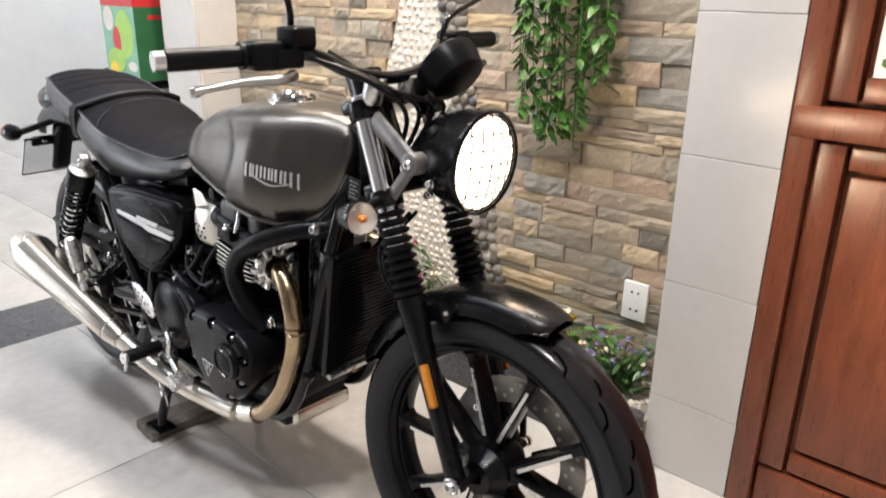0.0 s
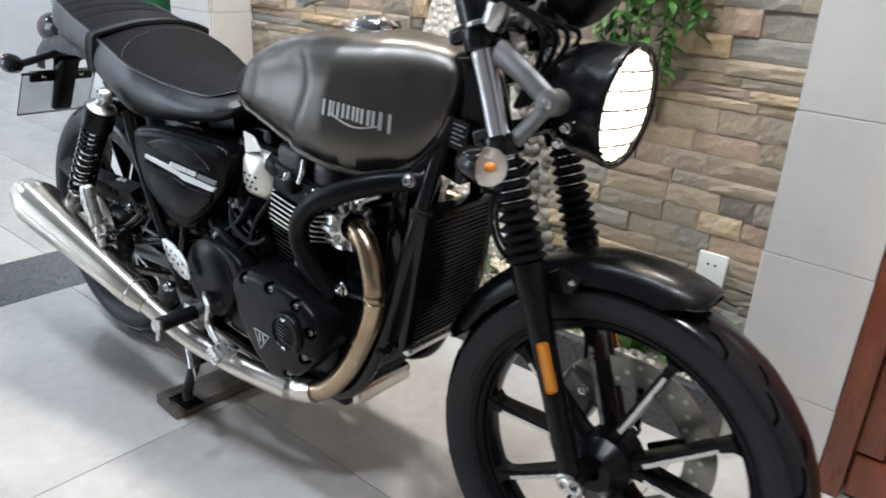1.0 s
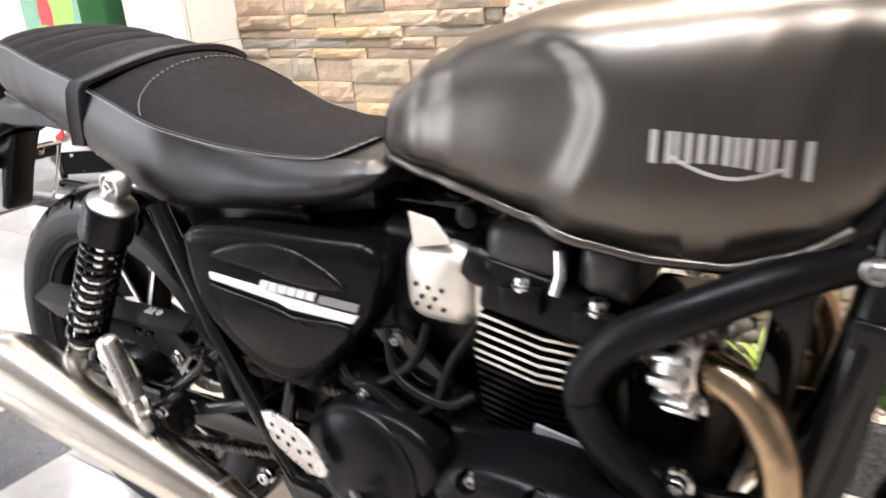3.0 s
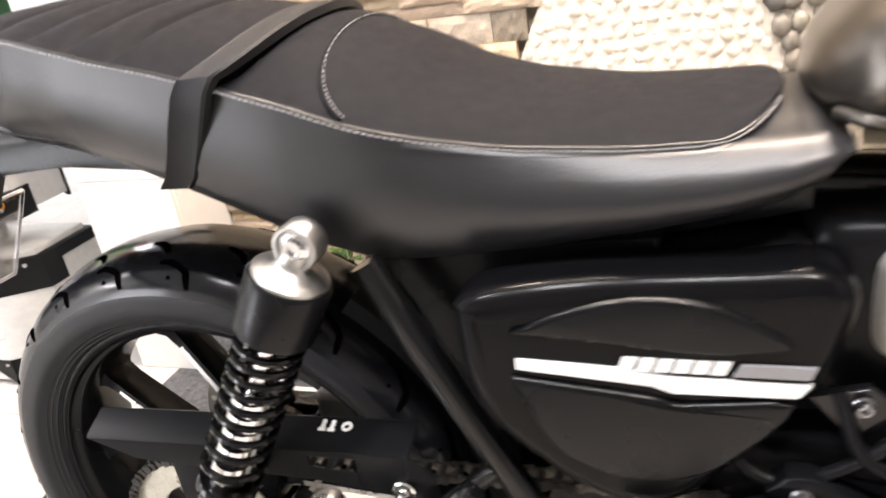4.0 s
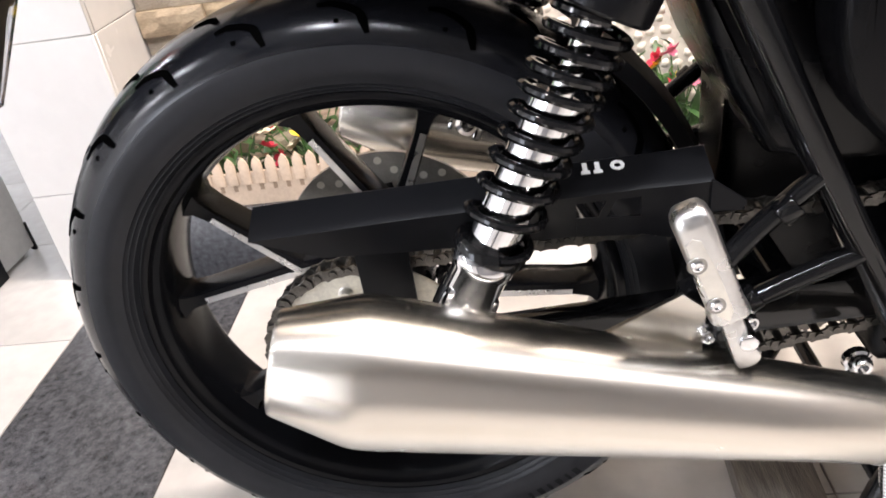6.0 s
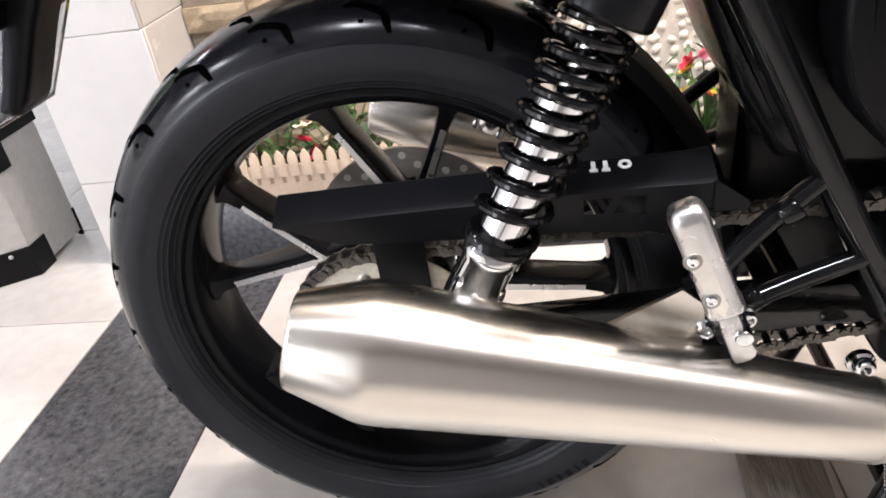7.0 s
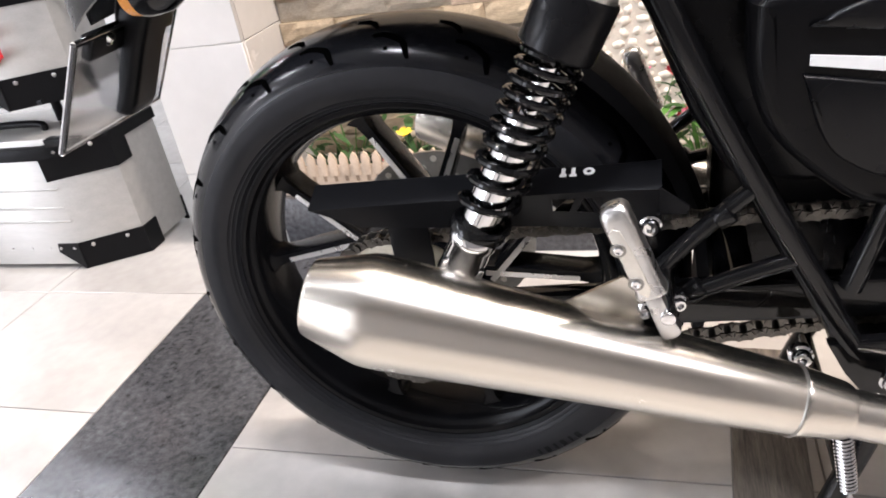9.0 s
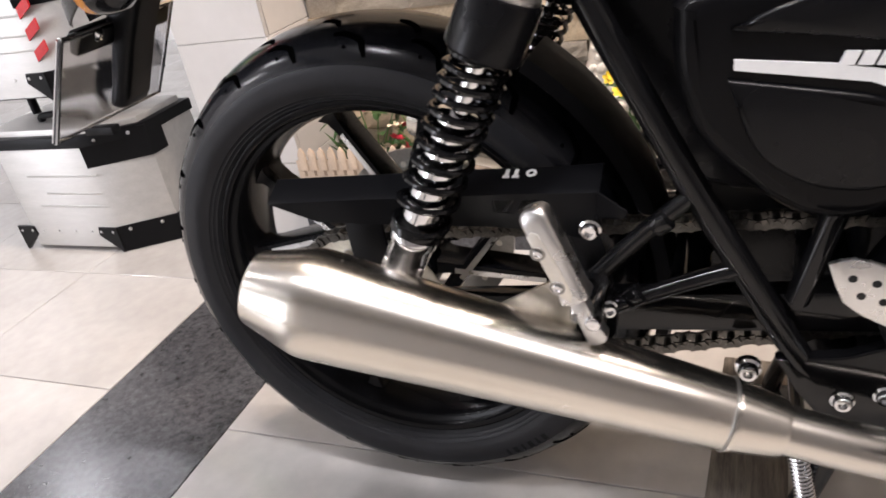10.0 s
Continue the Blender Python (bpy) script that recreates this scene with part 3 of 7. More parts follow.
for k in range(6):
    a = radians(-62 + 2.6 * k)
    m = Matrix.Translation((0.277 * math.cos(a), -0.0735, 0.332 + 0.277 * math.sin(a))) @ Matrix.Rotation(-a - math.pi / 2, 4, "Y")
    part("sidewall_mark", rbox(0.008 if k % 2 else 0.005, 0.002, 0.012, m, 0.0005, 1), M_PLAST, rear_wheel, "raised plain bar on the sidewall")

# fuel tank
TANK = [(0.598, 0.772, 0.786, 0.03), (0.606, 0.767, 0.808, 0.065), (0.63, 0.764, 0.836, 0.1), (0.68, 0.757, 0.869, 0.127), (0.73, 0.747, 0.89, 0.137), (0.8, 0.729, 0.908, 0.143), (0.86, 0.716, 0.917, 0.147),
        (0.92, 0.709, 0.921, 0.146), (0.98, 0.704, 0.922, 0.127), (1.03, 0.714, 0.92, 0.099), (1.07, 0.737, 0.914, 0.079), (1.098, 0.774, 0.905, 0.064), (1.112, 0.82, 0.893, 0.052), (1.118, 0.85, 0.878, 0.035)]
KNEE = [(0.7, 0.825), (0.745, 0.852), (0.79, 0.878), (0.83, 0.889), (0.863, 0.874), (0.881, 0.845), (0.91, 0.76)]


def tank_point(x, t):
    """A point of the tank's skin: t from 0 (seam, right) over the crown to 1 (seam, left)."""
    zb, zt, w = interp(TANK, x)
    h = zt - zb
    a = math.pi * t
    c, s = math.cos(a), math.sin(a)
    y = -w * math.copysign(abs(c) ** 0.62, c)
    z = zb + h * (s ** 0.72)
    low = max(0, 1 - (z - zb) / (0.3 * h))
    y *= 1 - 0.13 * low * low
    edge = interp(KNEE, min(max(z, 0.7), 0.91))[0]
    dent = min(max((edge - x) / 0.034, 0), 1)
    dent = dent * dent * (3 - 2 * dent) * min(1, max(0, (x - 0.6) / 0.1)) * min(1, max(0, abs(y) - 0.03) / 0.085) * min(1, max(0, 0.9 - z) / 0.03)
    return Vector((x, y + math.copysign(0.0105 * dent, -y), z))


bm = bmesh.new()
xs = [0.598 + 0.52 * (k / 64) for k in range(65)]
rings = [[bm.verts.new(tank_point(x, j / 40)) for j in range(41)] for x in xs]
skin(bm, rings, True)
tank = part("fuel_tank", bm, M_TANK, bike, "matte graphite grey fuel tank", sharp=70)
for s in (-1, 1):
    pts = [tank_point(x, 0 if s < 0 else 1) + Vector((0, 0.001 * s, -0.002)) for x in xs[2:-1]]
    part("seam_flange", tube(pts, 0.0056, 10, 1), M_TANK, tank)
cap_m = pose(0.9, 0, 0.911) @ Matrix.Diagonal((1.18, 1.18, 1.2, 1))
part("filler_cap", lathe([(0, 0.024), (0.016, 0.024), (0.02, 0.02), (0.034, 0.02), (0.037, 0.016), (0.039, 0.009), (0.044, 0.007), (0.046, 0.0), (0.046, -0.01), (0, -0.01)], cap_m, 48), M_CHROME, tank, "chrome screw-on filler cap")


def on_tank(x, z, lift=0.0):
    lo, hi = 0.0, 0.5
    for _ in range(24):
        mid = (lo + hi) / 2
        if tank_point(x, mid).z < z:
            lo = mid
        else:
            hi = mid
    p = tank_point(x, lo)
    return Vector((p.x, p.y - lift, p.z))


def tank_mark(name, rows):
    """A thin raised mark that follows the tank: rows of x, z low, z high."""
    bm = bmesh.new()
    rings = []
    for x, z0, z1 in rows:
        rings.append([bm.verts.new(q) for q in (on_tank(x, z0, 0.0012), on_tank(x, z1, 0.0012), on_tank(x, z1, -0.002), on_tank(x, z0, -0.002))])
    skin(bm, rings)
    part(name, bm, M_SILVER, tank, "plain silver badge")


bars = [(0.03, 0.07), (0.13, 0.165), (0.185, 0.21), (0.25, 0.285), (0.325, 0.36), (0.4, 0.435), (0.48, 0.515), (0.545, 0.575), (0.605, 0.64), (0.685, 0.72), (0.745, 0.78), (0.83, 0.87), (0.95, 0.99)]
for a, b in bars:
    tank_mark("badge", [(0.919 + 0.114 * f, 0.797 - 0.018 * f + 0.003 * math.cos(6 * (f - 0.5)), 0.819 - 0.013 * f) for f in (a, (a + b) / 2, b)])
tank_mark("badge_swoosh", [(0.934 + 0.08 * f, 0.799 - 0.014 * f - 0.012 * math.sin(math.pi * f), 0.8016 - 0.014 * f - 0.012 * math.sin(math.pi * f)) for f in (0, 0.1, 0.2, 0.35, 0.5, 0.65, 0.8, 0.9, 1)])

# seat
SEAT = [(-0.168, 0.824, 0.832, 0.834, 0.03), (-0.16, 0.812, 0.852, 0.857, 0.057), (-0.14, 0.804, 0.87, 0.88, 0.08), (-0.11, 0.799, 0.88, 0.893, 0.098), (-0.07, 0.794, 0.883, 0.898, 0.11), (-0.02, 0.79, 0.879, 0.896, 0.119),
        (0.03, 0.775, 0.867, 0.892, 0.127), (0.08, 0.758, 0.854, 0.884, 0.132), (0.12, 0.742, 0.845, 0.876, 0.134), (0.17, 0.722, 0.832, 0.868, 0.138), (0.23, 0.697, 0.814, 0.855, 0.142), (0.28, 0.682, 0.796, 0.837, 0.143), (0.31, 0.681, 0.786, 0.822, 0.142),
        (0.35, 0.683, 0.7745, 0.8, 0.131), (0.4, 0.687, 0.764, 0.786, 0.121), (0.48, 0.697, 0.7555, 0.774, 0.109), (0.54, 0.706, 0.755, 0.772, 0.104), (0.58, 0.714, 0.756, 0.772, 0.101), (0.605, 0.724, 0.757, 0.77, 0.094), (0.622, 0.742, 0.75, 0.758, 0.084)]
WIDE = [(-0.168, 0.03), (-0.16, 0.057), (-0.14, 0.08), (-0.11, 0.098), (-0.07, 0.11), (-0.02, 0.119), (0.03, 0.127), (0.12, 0.134), (0.23, 0.142), (0.31, 0.142), (0.4, 0.138), (0.48, 0.134), (0.54, 0.129), (0.58, 0.122), (0.605, 0.112), (0.622, 0.1)]


def seat_z(x):
    rows = [interp(SEAT, x + d) for d in (-0.016, -0.008, 0, 0.008, 0.016)] if -0.13 < x < 0.595 else [interp(SEAT, x)]
    return tuple(sum(r[i] for r in rows) / len(rows) for i in range(4))


def rib(x):
    d = 1.0
    for r in (-0.118, -0.072, -0.026, 0.02, 0.066, 0.112, 0.217):
        d = min(d, abs(x - r))
    return -0.009 * math.exp(-(d / 0.0042) ** 2) + 0.0035 * min(1, d / 0.02)


sx = [-0.168 + 0.79 * (k / 320) for k in range(321)]
bm = bmesh.new()
rings = []
for x in sx:
    zb, zp, zt, w = seat_z(x)
    half = []
    for f in (0, 0.15, 0.35, 0.55, 0.75, 0.92, 1.0):
        bulge = 0.012 * math.sin(math.pi * min(f * 1.1, 1))
        low = interp(WIDE, x)[0] - 0.022 * (1 - f) ** 2 + bulge * 0.5
        half.append((low + (w - 0.006 - low) * f ** 2.4, zb + (zp - zb) * f))
    crown = [(u * (w - 0.008), zp - 0.003 + (zt - zp) * (1 - abs(u) ** 2.2)) for u in (-0.9, -0.7, -0.45, -0.2, 0.0, 0.2, 0.45, 0.7, 0.9)]
    row = [(-y, z) for y, z in half] + crown + [(y, z) for y, z in reversed(half)]
    rings.append([bm.verts.new((x, y, z)) for y, z in row])
skin(bm, rings, True)
seat = part("seat", bm, M_VINYL, bike, "black vinyl dual seat", sharp=60)


def cover_w(x):
    """Half width of the cloth cover, rounded off at the nose."""
    return (seat_z(x)[3] - 0.006) * math.sqrt(max(0.0, 1 - (max(0.0, x - 0.53) / 0.056) ** 2))


def on_seat(x, y):
    zb, zp, zt, w = seat_z(x)
    return Vector((x, y, zp + 0.0015 + (zt - zp) * (1 - min(1, abs(y) / (w - 0.006)) ** 2.2)))


bm = bmesh.new()
rings = []
for x in [q for q in sx if q < 0.585]:
    zb, zp, zt, w = seat_z(x)
    w1 = cover_w(x)
    row = []
    for k in range(25):
        u = -1 + 2 * k / 24
        crown = 1 - abs(u * w1 / (w - 0.006)) ** 2.2
        z = zp + 0.0015 + (zt - zp) * crown + (rib(x + 0.03 * (u * u)) * min(1, crown * 2) if abs(u) < 0.97 else 0)
        row.append((u * w1, z))
    rings.append([bm.verts.new((x, y, z)) for y, z in row] + [bm.verts.new((x, 0, zp - 0.02))])
skin(bm, rings, True)
part("seat_cover", bm, M_FABRIC, seat, "dark ribbed cloth top cover", sharp=60)
for s in (-1, 1):
    part("piping", tube([on_seat(x, s * (cover_w(x) + 0.0005)) for x in sx[2:-1:2] if x < 0.584] + [on_seat(0.586, 0)], 0.0016, 8, 1), M_VINYL, seat)
    bm = bmesh.new()
    for x in sx[4:-6:2]:
        if -0.16 < x < 0.578:
            tube([on_seat(q, s * (cover_w(q) + 0.0042)) + Vector((0, s * 0.001, -0.0005 if q < 0.53 else 0.0005)) for q in (x, x + 0.0034)], 0.00065, 5, 1, True, bm)
    part("stitching", bm, M_THREAD, seat, "pale stitching")
    inner = []
    for p in smooth([(0.284, s * 0.136, 0), (0.272, s * 0.127, 0), (0.262, s * 0.112, 0), (0.255, s * 0.087, 0), (0.252, s * 0.045, 0), (0.2515, 0.0, 0)], 10):
        zb, zp, zt, w = seat_z(p.x)
        inner.append(Vector((p.x, p.y, zp + 0.0035 + (zt - zp) * (1 - min(1, abs(p.y) / (w - 0.006)) ** 2.2))))
    bm = bmesh.new()
    for a, b in zip(inner[::1], inner[1::1]):
        tube([a + Vector((0, 0, 0.0015)), b + Vector((0, 0, 0.0015))], 0.0018, 6, 1, True, bm)
    part("saddle_seam", bm, M_FABRIC, seat, "raised seam of the rider saddle")
    bm = bmesh.new()
    for a, b in zip(inner[::2], inner[1::2]):
        tube([a + Vector((0.003, 0, 0.0022)), b + Vector((0.003, 0, 0.0022))], 0.0006, 5, 1, True, bm)
    part("stitching", bm, M_THREAD, seat, "pale stitching")
# strap over the seat
bm = bmesh.new()
rings = []
for k in range(37):
    a = math.pi * k / 36
    c, s = math.cos(a), math.sin(a)
    x = 0.112 + 0.098 * s ** 0.8
    zb, zp, zt, w = seat_z(x)
    u = -c
    if s < 0.55:
        f = s / 0.55
        y, z = u / abs(u) * (w + 0.004 - 0.02 * (1 - f) ** 2), zb + 0.002 + (zp + 0.002 - zb) * f
    else:
        y = u / math.sqrt(1 - 0.55 ** 2) * (w + 0.002)
        z = zp + 0.006 + (zt - zp) * (1 - min(1, abs(y) / w) ** 2.2)
    nrm = Vector((0, u, s)).normalized()
    o = Vector((x, y, z))
    rings.append([bm.verts.new(o + Vector((d, 0, 0)) + nrm * e) for d, e in ((-0.0165, -0.004), (-0.0165, 0.003), (-0.014, 0.005), (-0.012, 0.0042), (0.012, 0.0042), (0.014, 0.005), (0.0165, 0.003), (0.0165, -0.004))])
skin(bm, rings)
part("seat_strap", bm, M_STRAP, seat, "black vinyl grab strap")
part("seat_base", plate([(-0.12, 0.812), (0.0, 0.785), (0.12, 0.757), (0.2, 0.715), (0.28, 0.69), (0.45, 0.7), (0.6, 0.722), (0.6, 0.7), (0.45, 0.672), (0.28, 0.665), (0.17, 0.71), (0.08, 0.748), (-0.02, 0.775), (-0.12, 0.8)], -0.085, 0.085, 0.004), M_BLACK, seat)


# side panels
def sp_y(x, z):
    return 0.155 * (x - 0.4)


PANEL = [(0.355, 0.663), (0.376, 0.673), (0.456, 0.679), (0.558, 0.676), (0.606, 0.674), (0.628, 0.655), (0.623, 0.619), (0.601, 0.57), (0.544, 0.505), (0.503, 0.475), (0.45, 0.482), (0.406, 0.518), (0.371, 0.56), (0.356, 0.611)]
LOWER = [(0.395, 0.607), (0.492, 0.585), (0.513, 0.577), (0.589, 0.573), (0.549, 0.525), (0.514, 0.507), (0.471, 0.508), (0.43, 0.53), (0.41, 0.559)]
UPPER = [(0.396, 0.642), (0.455, 0.632), (0.532, 0.617), (0.587, 0.62), (0.54, 0.655), (0.482, 0.666), (0.426, 0.656)]
for s in (-1, 1):
    flip = Matrix.Diagonal((1, -s, 1, 1))

    def sided(bm):
        bmesh.ops.transform(bm, matrix=flip, verts=bm.verts[:])
        return bm

    panel = part("side_panel", sided(plate(PANEL, -0.162, -0.115, 0.018, 5, 3, sp_y)), M_COVER, bike, "satin black side panel")
    part("lower_field", sided(plate(LOWER, -0.1672, -0.158, 0.005, 3, 3, sp_y)), M_BLACK, panel)
    part("upper_field", sided(plate(UPPER, -0.1664, -0.158, 0.005, 3, 3, sp_y)), M_BLACK, panel)
    part("stripe_decal", sided(plate([(0.399, 0.621), (0.469, 0.61), (0.505, 0.601), (0.599, 0.589), (0.591, 0.579), (0.508, 0.587), (0.493, 0.594), (0.399, 0.613)], -0.1652, -0.16, 0.0, 1, 0, sp_y)), M_WHITE, panel, "white stripe decal")
    for k in range(6):
        x0 = 0.47 + 0.0125 * k
        part("name_decal", sided(plate([(x0 + 0.004, 0.6185 - 0.0014 * k), (x0 + 0.0142, 0.6175 - 0.0014 * k), (x0 + 0.0102, 0.608 - 0.0014 * k), (x0, 0.609 - 0.0014 * k)], -0.1654, -0.16, 0.0, 1, 0, sp_y)), M_WHITE, panel, "plain white bar")
    part("name_decal", sided(plate([(0.553, 0.6085), (0.602, 0.603), (0.598, 0.594), (0.548, 0.5995)], -0.1653, -0.16, 0.0, 1, 0, sp_y)), M_GREYDECAL, panel, "plain grey bar")

# frame
frame_ob = part("frame", tube([(1.1, 0, 0.86), (0.9, 0, 0.69), (0.6, 0, 0.69), (0.3, 0, 0.7)], 0.024, 14, 6), M_GLOSS, bike, "gloss black tubular steel frame")
for s in (-1, 1):
    part("seat_rail", tube([(0.5, s * 0.085, 0.695), (0.4, s * 0.095, 0.695), (0.29, s * 0.115, 0.7), (0.18, s * 0.1, 0.745), (0.06, s * 0.08, 0.79), (-0.05, s * 0.06, 0.82)], 0.013, 12, 6), M_GLOSS, frame_ob)
    part("rear_downtube", tube([(0.28, s * 0.135, 0.685), (0.315, s * 0.138, 0.613), (0.374, s * 0.14, 0.493), (0.415, s * 0.139, 0.414), (0.464, s * 0.136, 0.322), (0.492, s * 0.13, 0.284), (0.54, s * 0.12, 0.26)], 0.013, 12, 6), M_GLOSS, frame_ob)
    part("front_downtube", tube([(1.1, s * 0.03, 0.82), (1.075, s * 0.085, 0.6), (1.02, s * 0.1, 0.38), (0.95, s * 0.105, 0.27), (0.8, s * 0.105, 0.235), (0.6, s * 0.11, 0.25), (0.49, s * 0.12, 0.28)], 0.014, 12, 6), M_GLOSS, frame_ob)
    part("brace", tube([(0.5, s * 0.13, 0.52), (0.483, s * 0.132, 0.486), (0.455, s * 0.136, 0.39)], 0.011, 10, 5), M_GLOSS, frame_ob)
    part("peg_strut", tube([(0.372, s * 0.142, 0.502), (0.32, s * 0.15, 0.458), (0.276, s * 0.165, 0.418)], 0.0088, 10, 4), M_GLOSS, frame_ob)
    part("peg_strut", tube([(0.412, s * 0.142, 0.427), (0.35, s * 0.15, 0.408), (0.282, s * 0.165, 0.386)], 0.0088, 10, 4), M_GLOSS, frame_ob)
    part("peg_bracket", plate([(0.262, 0.425), (0.286, 0.432), (0.302, 0.405), (0.3, 0.37), (0.282, 0.352), (0.264, 0.365), (0.258, 0.4)], s * 0.158, s * 0.178, 0.003, 2, 2), M_GLOSS, frame_ob)
    for p in ((0.342, s * 0.152, 0.476), (0.318, s * 0.16, 0.402)):
        part("weld_collar", cyl((p[0] - 0.006, p[1], p[2] - 0.005), (p[0] + 0.006, p[1], p[2] + 0.005), 0.0108, 14, 0.002), M_GLOSS, frame_ob)
    bm = bmesh.new()
    rings = []
    pa, pb = Vector((0.2482, s * 0.2275, 0.5305)), Vector((0.2798, s * 0.2275, 0.4445))
    wide = Vector((0.939, 0, 0.345))
    for f, g in ((0.0, 0.25), (0.008, 0.5), (0.03, 0.76), (0.07, 0.93), (0.13, 1.0), (0.5, 0.985), (0.9, 0.97), (0.96, 1.06), (0.985, 1.06), (1.0, 0.98)):
        o = pa.lerp(pb, f)
        ring = []
        for j in range(28):
            t = 2 * math.pi * j / 28
            c, d = math.cos(t), math.sin(t)
            ring.append(bm.verts.new(o + wide * (0.0132 * g * math.copysign(abs(c) ** 0.6, c)) + Vector((0, 0.0135 * g * math.copysign(abs(d) ** 0.6, d), 0))))
        rings.append(ring)
    skin(bm, rings)
    peg = part("passenger_peg", bm, M_ALU, bike, "folded bare aluminium passenger footpeg", sharp=50)
    part("bolt_face", plate([(0.2455, 0.508), (0.2555, 0.5115), (0.279, 0.455), (0.269, 0.451)], s * 0.2418, s * 0.238, 0.0012, 2, 2), M_SATIN, peg, "flat bolted face")
    for p in ((0.2535, 0.4935), (0.267, 0.461)):
        part("bolt_seat", lathe([(0.0042, 0), (0.0062, 0.0002), (0.0068, -0.001), (0.0042, -0.001)], Matrix.Translation((p[0], s * 0.2423, p[1])) @ Vector((0, s, 0)).to_track_quat("Z", "Y").to_matrix().to_4x4(), 20, loop=True), M_DISC, peg)
        part("bolt", bolt((p[0], s * 0.242, p[1]), (0, s, 0), 0.0042, None, 0.002), M_CHROME, peg)
    part("pivot_fork", plate([(0.2735, 0.4385), (0.2875, 0.4435), (0.294, 0.4235), (0.3035, 0.409), (0.3, 0.4), (0.289, 0.397), (0.284, 0.406), (0.279, 0.421)], s * 0.2345, s * 0.2225, 0.003, 2, 2), M_ALU, peg)
    part("pivot_pin", cyl((0.2925, s * 0.17, 0.4225), (0.2925, s * 0.2385, 0.4225), 0.0068, 14, 0.002), M_CHROME, peg)
    part("stop_screw", bolt((0.3015, s * 0.206, 0.4175), (0.3, s, 0.1), 0.0062, None, 0.006), M_CHROME, peg)
    part("stop_screw", bolt((0.2725, s * 0.206, 0.409), (0, s, 0), 0.0062, None, 0.006), M_CHROME, peg)
    part("pivot_boss", cyl((0.288, s * 0.165, 0.412), (0.288, s * 0.22, 0.414), 0.0125, 16, 0.003), M_GLOSS, peg)

# swingarm, chain guard, chain
for s in (-1, 1):
    arm = part("swingarm", rbox(0.6, 0.026, 0.045, pose(0.27, s * 0.108, 0.352, 0, -4, 0), 0.008), M_GLOSS, bike, "black box-section swingarm leg")
    part("axle_block", rbox(0.07, 0.03, 0.05, pose(0.005, s * 0.11, 0.334), 0.006), M_GLOSS, arm)
    part("axle_nut", bolt((0.0, s * 0.127, 0.332), (0, s, 0), 0.014, None, 0.009), M_CHROME, arm)
part("battery_box", plate([(0.262, 0.69), (0.29, 0.61), (0.314, 0.55), (0.348, 0.49), (0.4, 0.475), (0.5, 0.475), (0.5, 0.69)], -0.09, 0.09, 0.012, 3), M_BLACK, bike, "black battery box behind the side panels")
part("throttle_body", rbox(0.15, 0.17, 0.15, pose(0.675, 0, 0.615), 0.02, 3), M_PLAST, bike, "black throttle bodies and airbox ducts")
part("swingarm_pivot", rbox(0.25, 0.1, 0.225, pose(0.465, 0.05, 0.42), 0.015, 3), M_BLACK, bike, "black swingarm pivot casting")
part("pivot_web", plate([(0.42, 0.4), (0.6, 0.4), (0.6, 0.28), (0.5, 0.28)], 0.02, 0.07, 0.006, 2), M_GLOSS, bike)
part("swingarm_bridge", cyl((0.36, -0.105, 0.37), (0.36, 0.105, 0.37), 0.02, 16), M_GLOSS, bike)
GUARD = [(-0.068, -0.122, 0.508, -0.152, 0.495, 0.4915), (-0.013, -0.12, 0.5095, -0.153, 0.498, 0.471), (0.05, -0.119, 0.511, -0.153, 0.501, 0.469), (0.188, -0.117, 0.515, -0.151, 0.505, 0.467),
         (0.236, -0.117, 0.516, -0.15, 0.506, 0.464), (0.27, -0.116, 0.517, -0.15, 0.506, 0.455), (0.2885, -0.116, 0.5185, -0.15, 0.5065, 0.462)]


def guard_strip(rows):
    """Folded sheet through rows of (x, y, z) runs, 2.5 mm thick."""
    bm = bmesh.new()
    rings = []
    for run in rows:
        rings.append([bm.verts.new(q) for q in run] + [bm.verts.new((q[0], q[1] + 0.0025, q[2] - 0.001)) for q in reversed(run)])
    return skin(bm, rings)


guard = part("chain_guard", guard_strip([[(x, yt, zt), (x, yc + 0.005, zc + 0.0012), (x, yc, zc - 0.0022), (x, yc + 0.0005, zc - (zc - zb) * 0.16 - 0.002)] for x, yt, zt, yc, zc, zb in GUARD]), M_PLAST, bike, "black chain guard with white warning icons", sharp=20)
for lo, hi in ((0, 3), (4, 6)):
    part("guard_skirt", guard_strip([[(x, yc + 0.0005, zc - (zc - zb) * 0.16 - 0.002), (x, yc + 0.003, zb)] for x, yt, zt, yc, zc, zb in GUARD[lo:hi + 1]]), M_PLAST, guard, sharp=20)
part("guard_skirt", guard_strip([[(x, -0.1495, z + 0.017), (x, -0.1485, z)] for x, z in ((0.188, 0.467), (0.212, 0.4655), (0.236, 0.464))]), M_PLAST, guard)
part("guard_skirt", guard_strip([[(0.212, -0.15, 0.5), (0.203, -0.1495, 0.482)], [(0.219, -0.15, 0.5), (0.21, -0.1495, 0.482)]]), M_PLAST, guard)
part("guard_nose", plate([(0.2875, 0.506), (0.3125, 0.4865), (0.3125, 0.483), (0.309, 0.4795), (0.286, 0.478), (0.286, 0.505)], -0.1515, -0.149, 0.0006, 1), M_PLAST, guard)
part("guard_nose", rbox(0.028, 0.012, 0.0022, pose(0.2975, -0.1455, 0.4795), 0.0006, 1), M_PLAST, guard)
part("rear_tab", rbox(0.045, 0.004, 0.1, pose(0.03, -0.128, 0.415), 0.001), M_PLAST, guard)
part("guard_bolt", bolt((0.278, -0.151, 0.466), (0, -1, 0), 0.0085, None, 0.006), M_CHROME, guard)
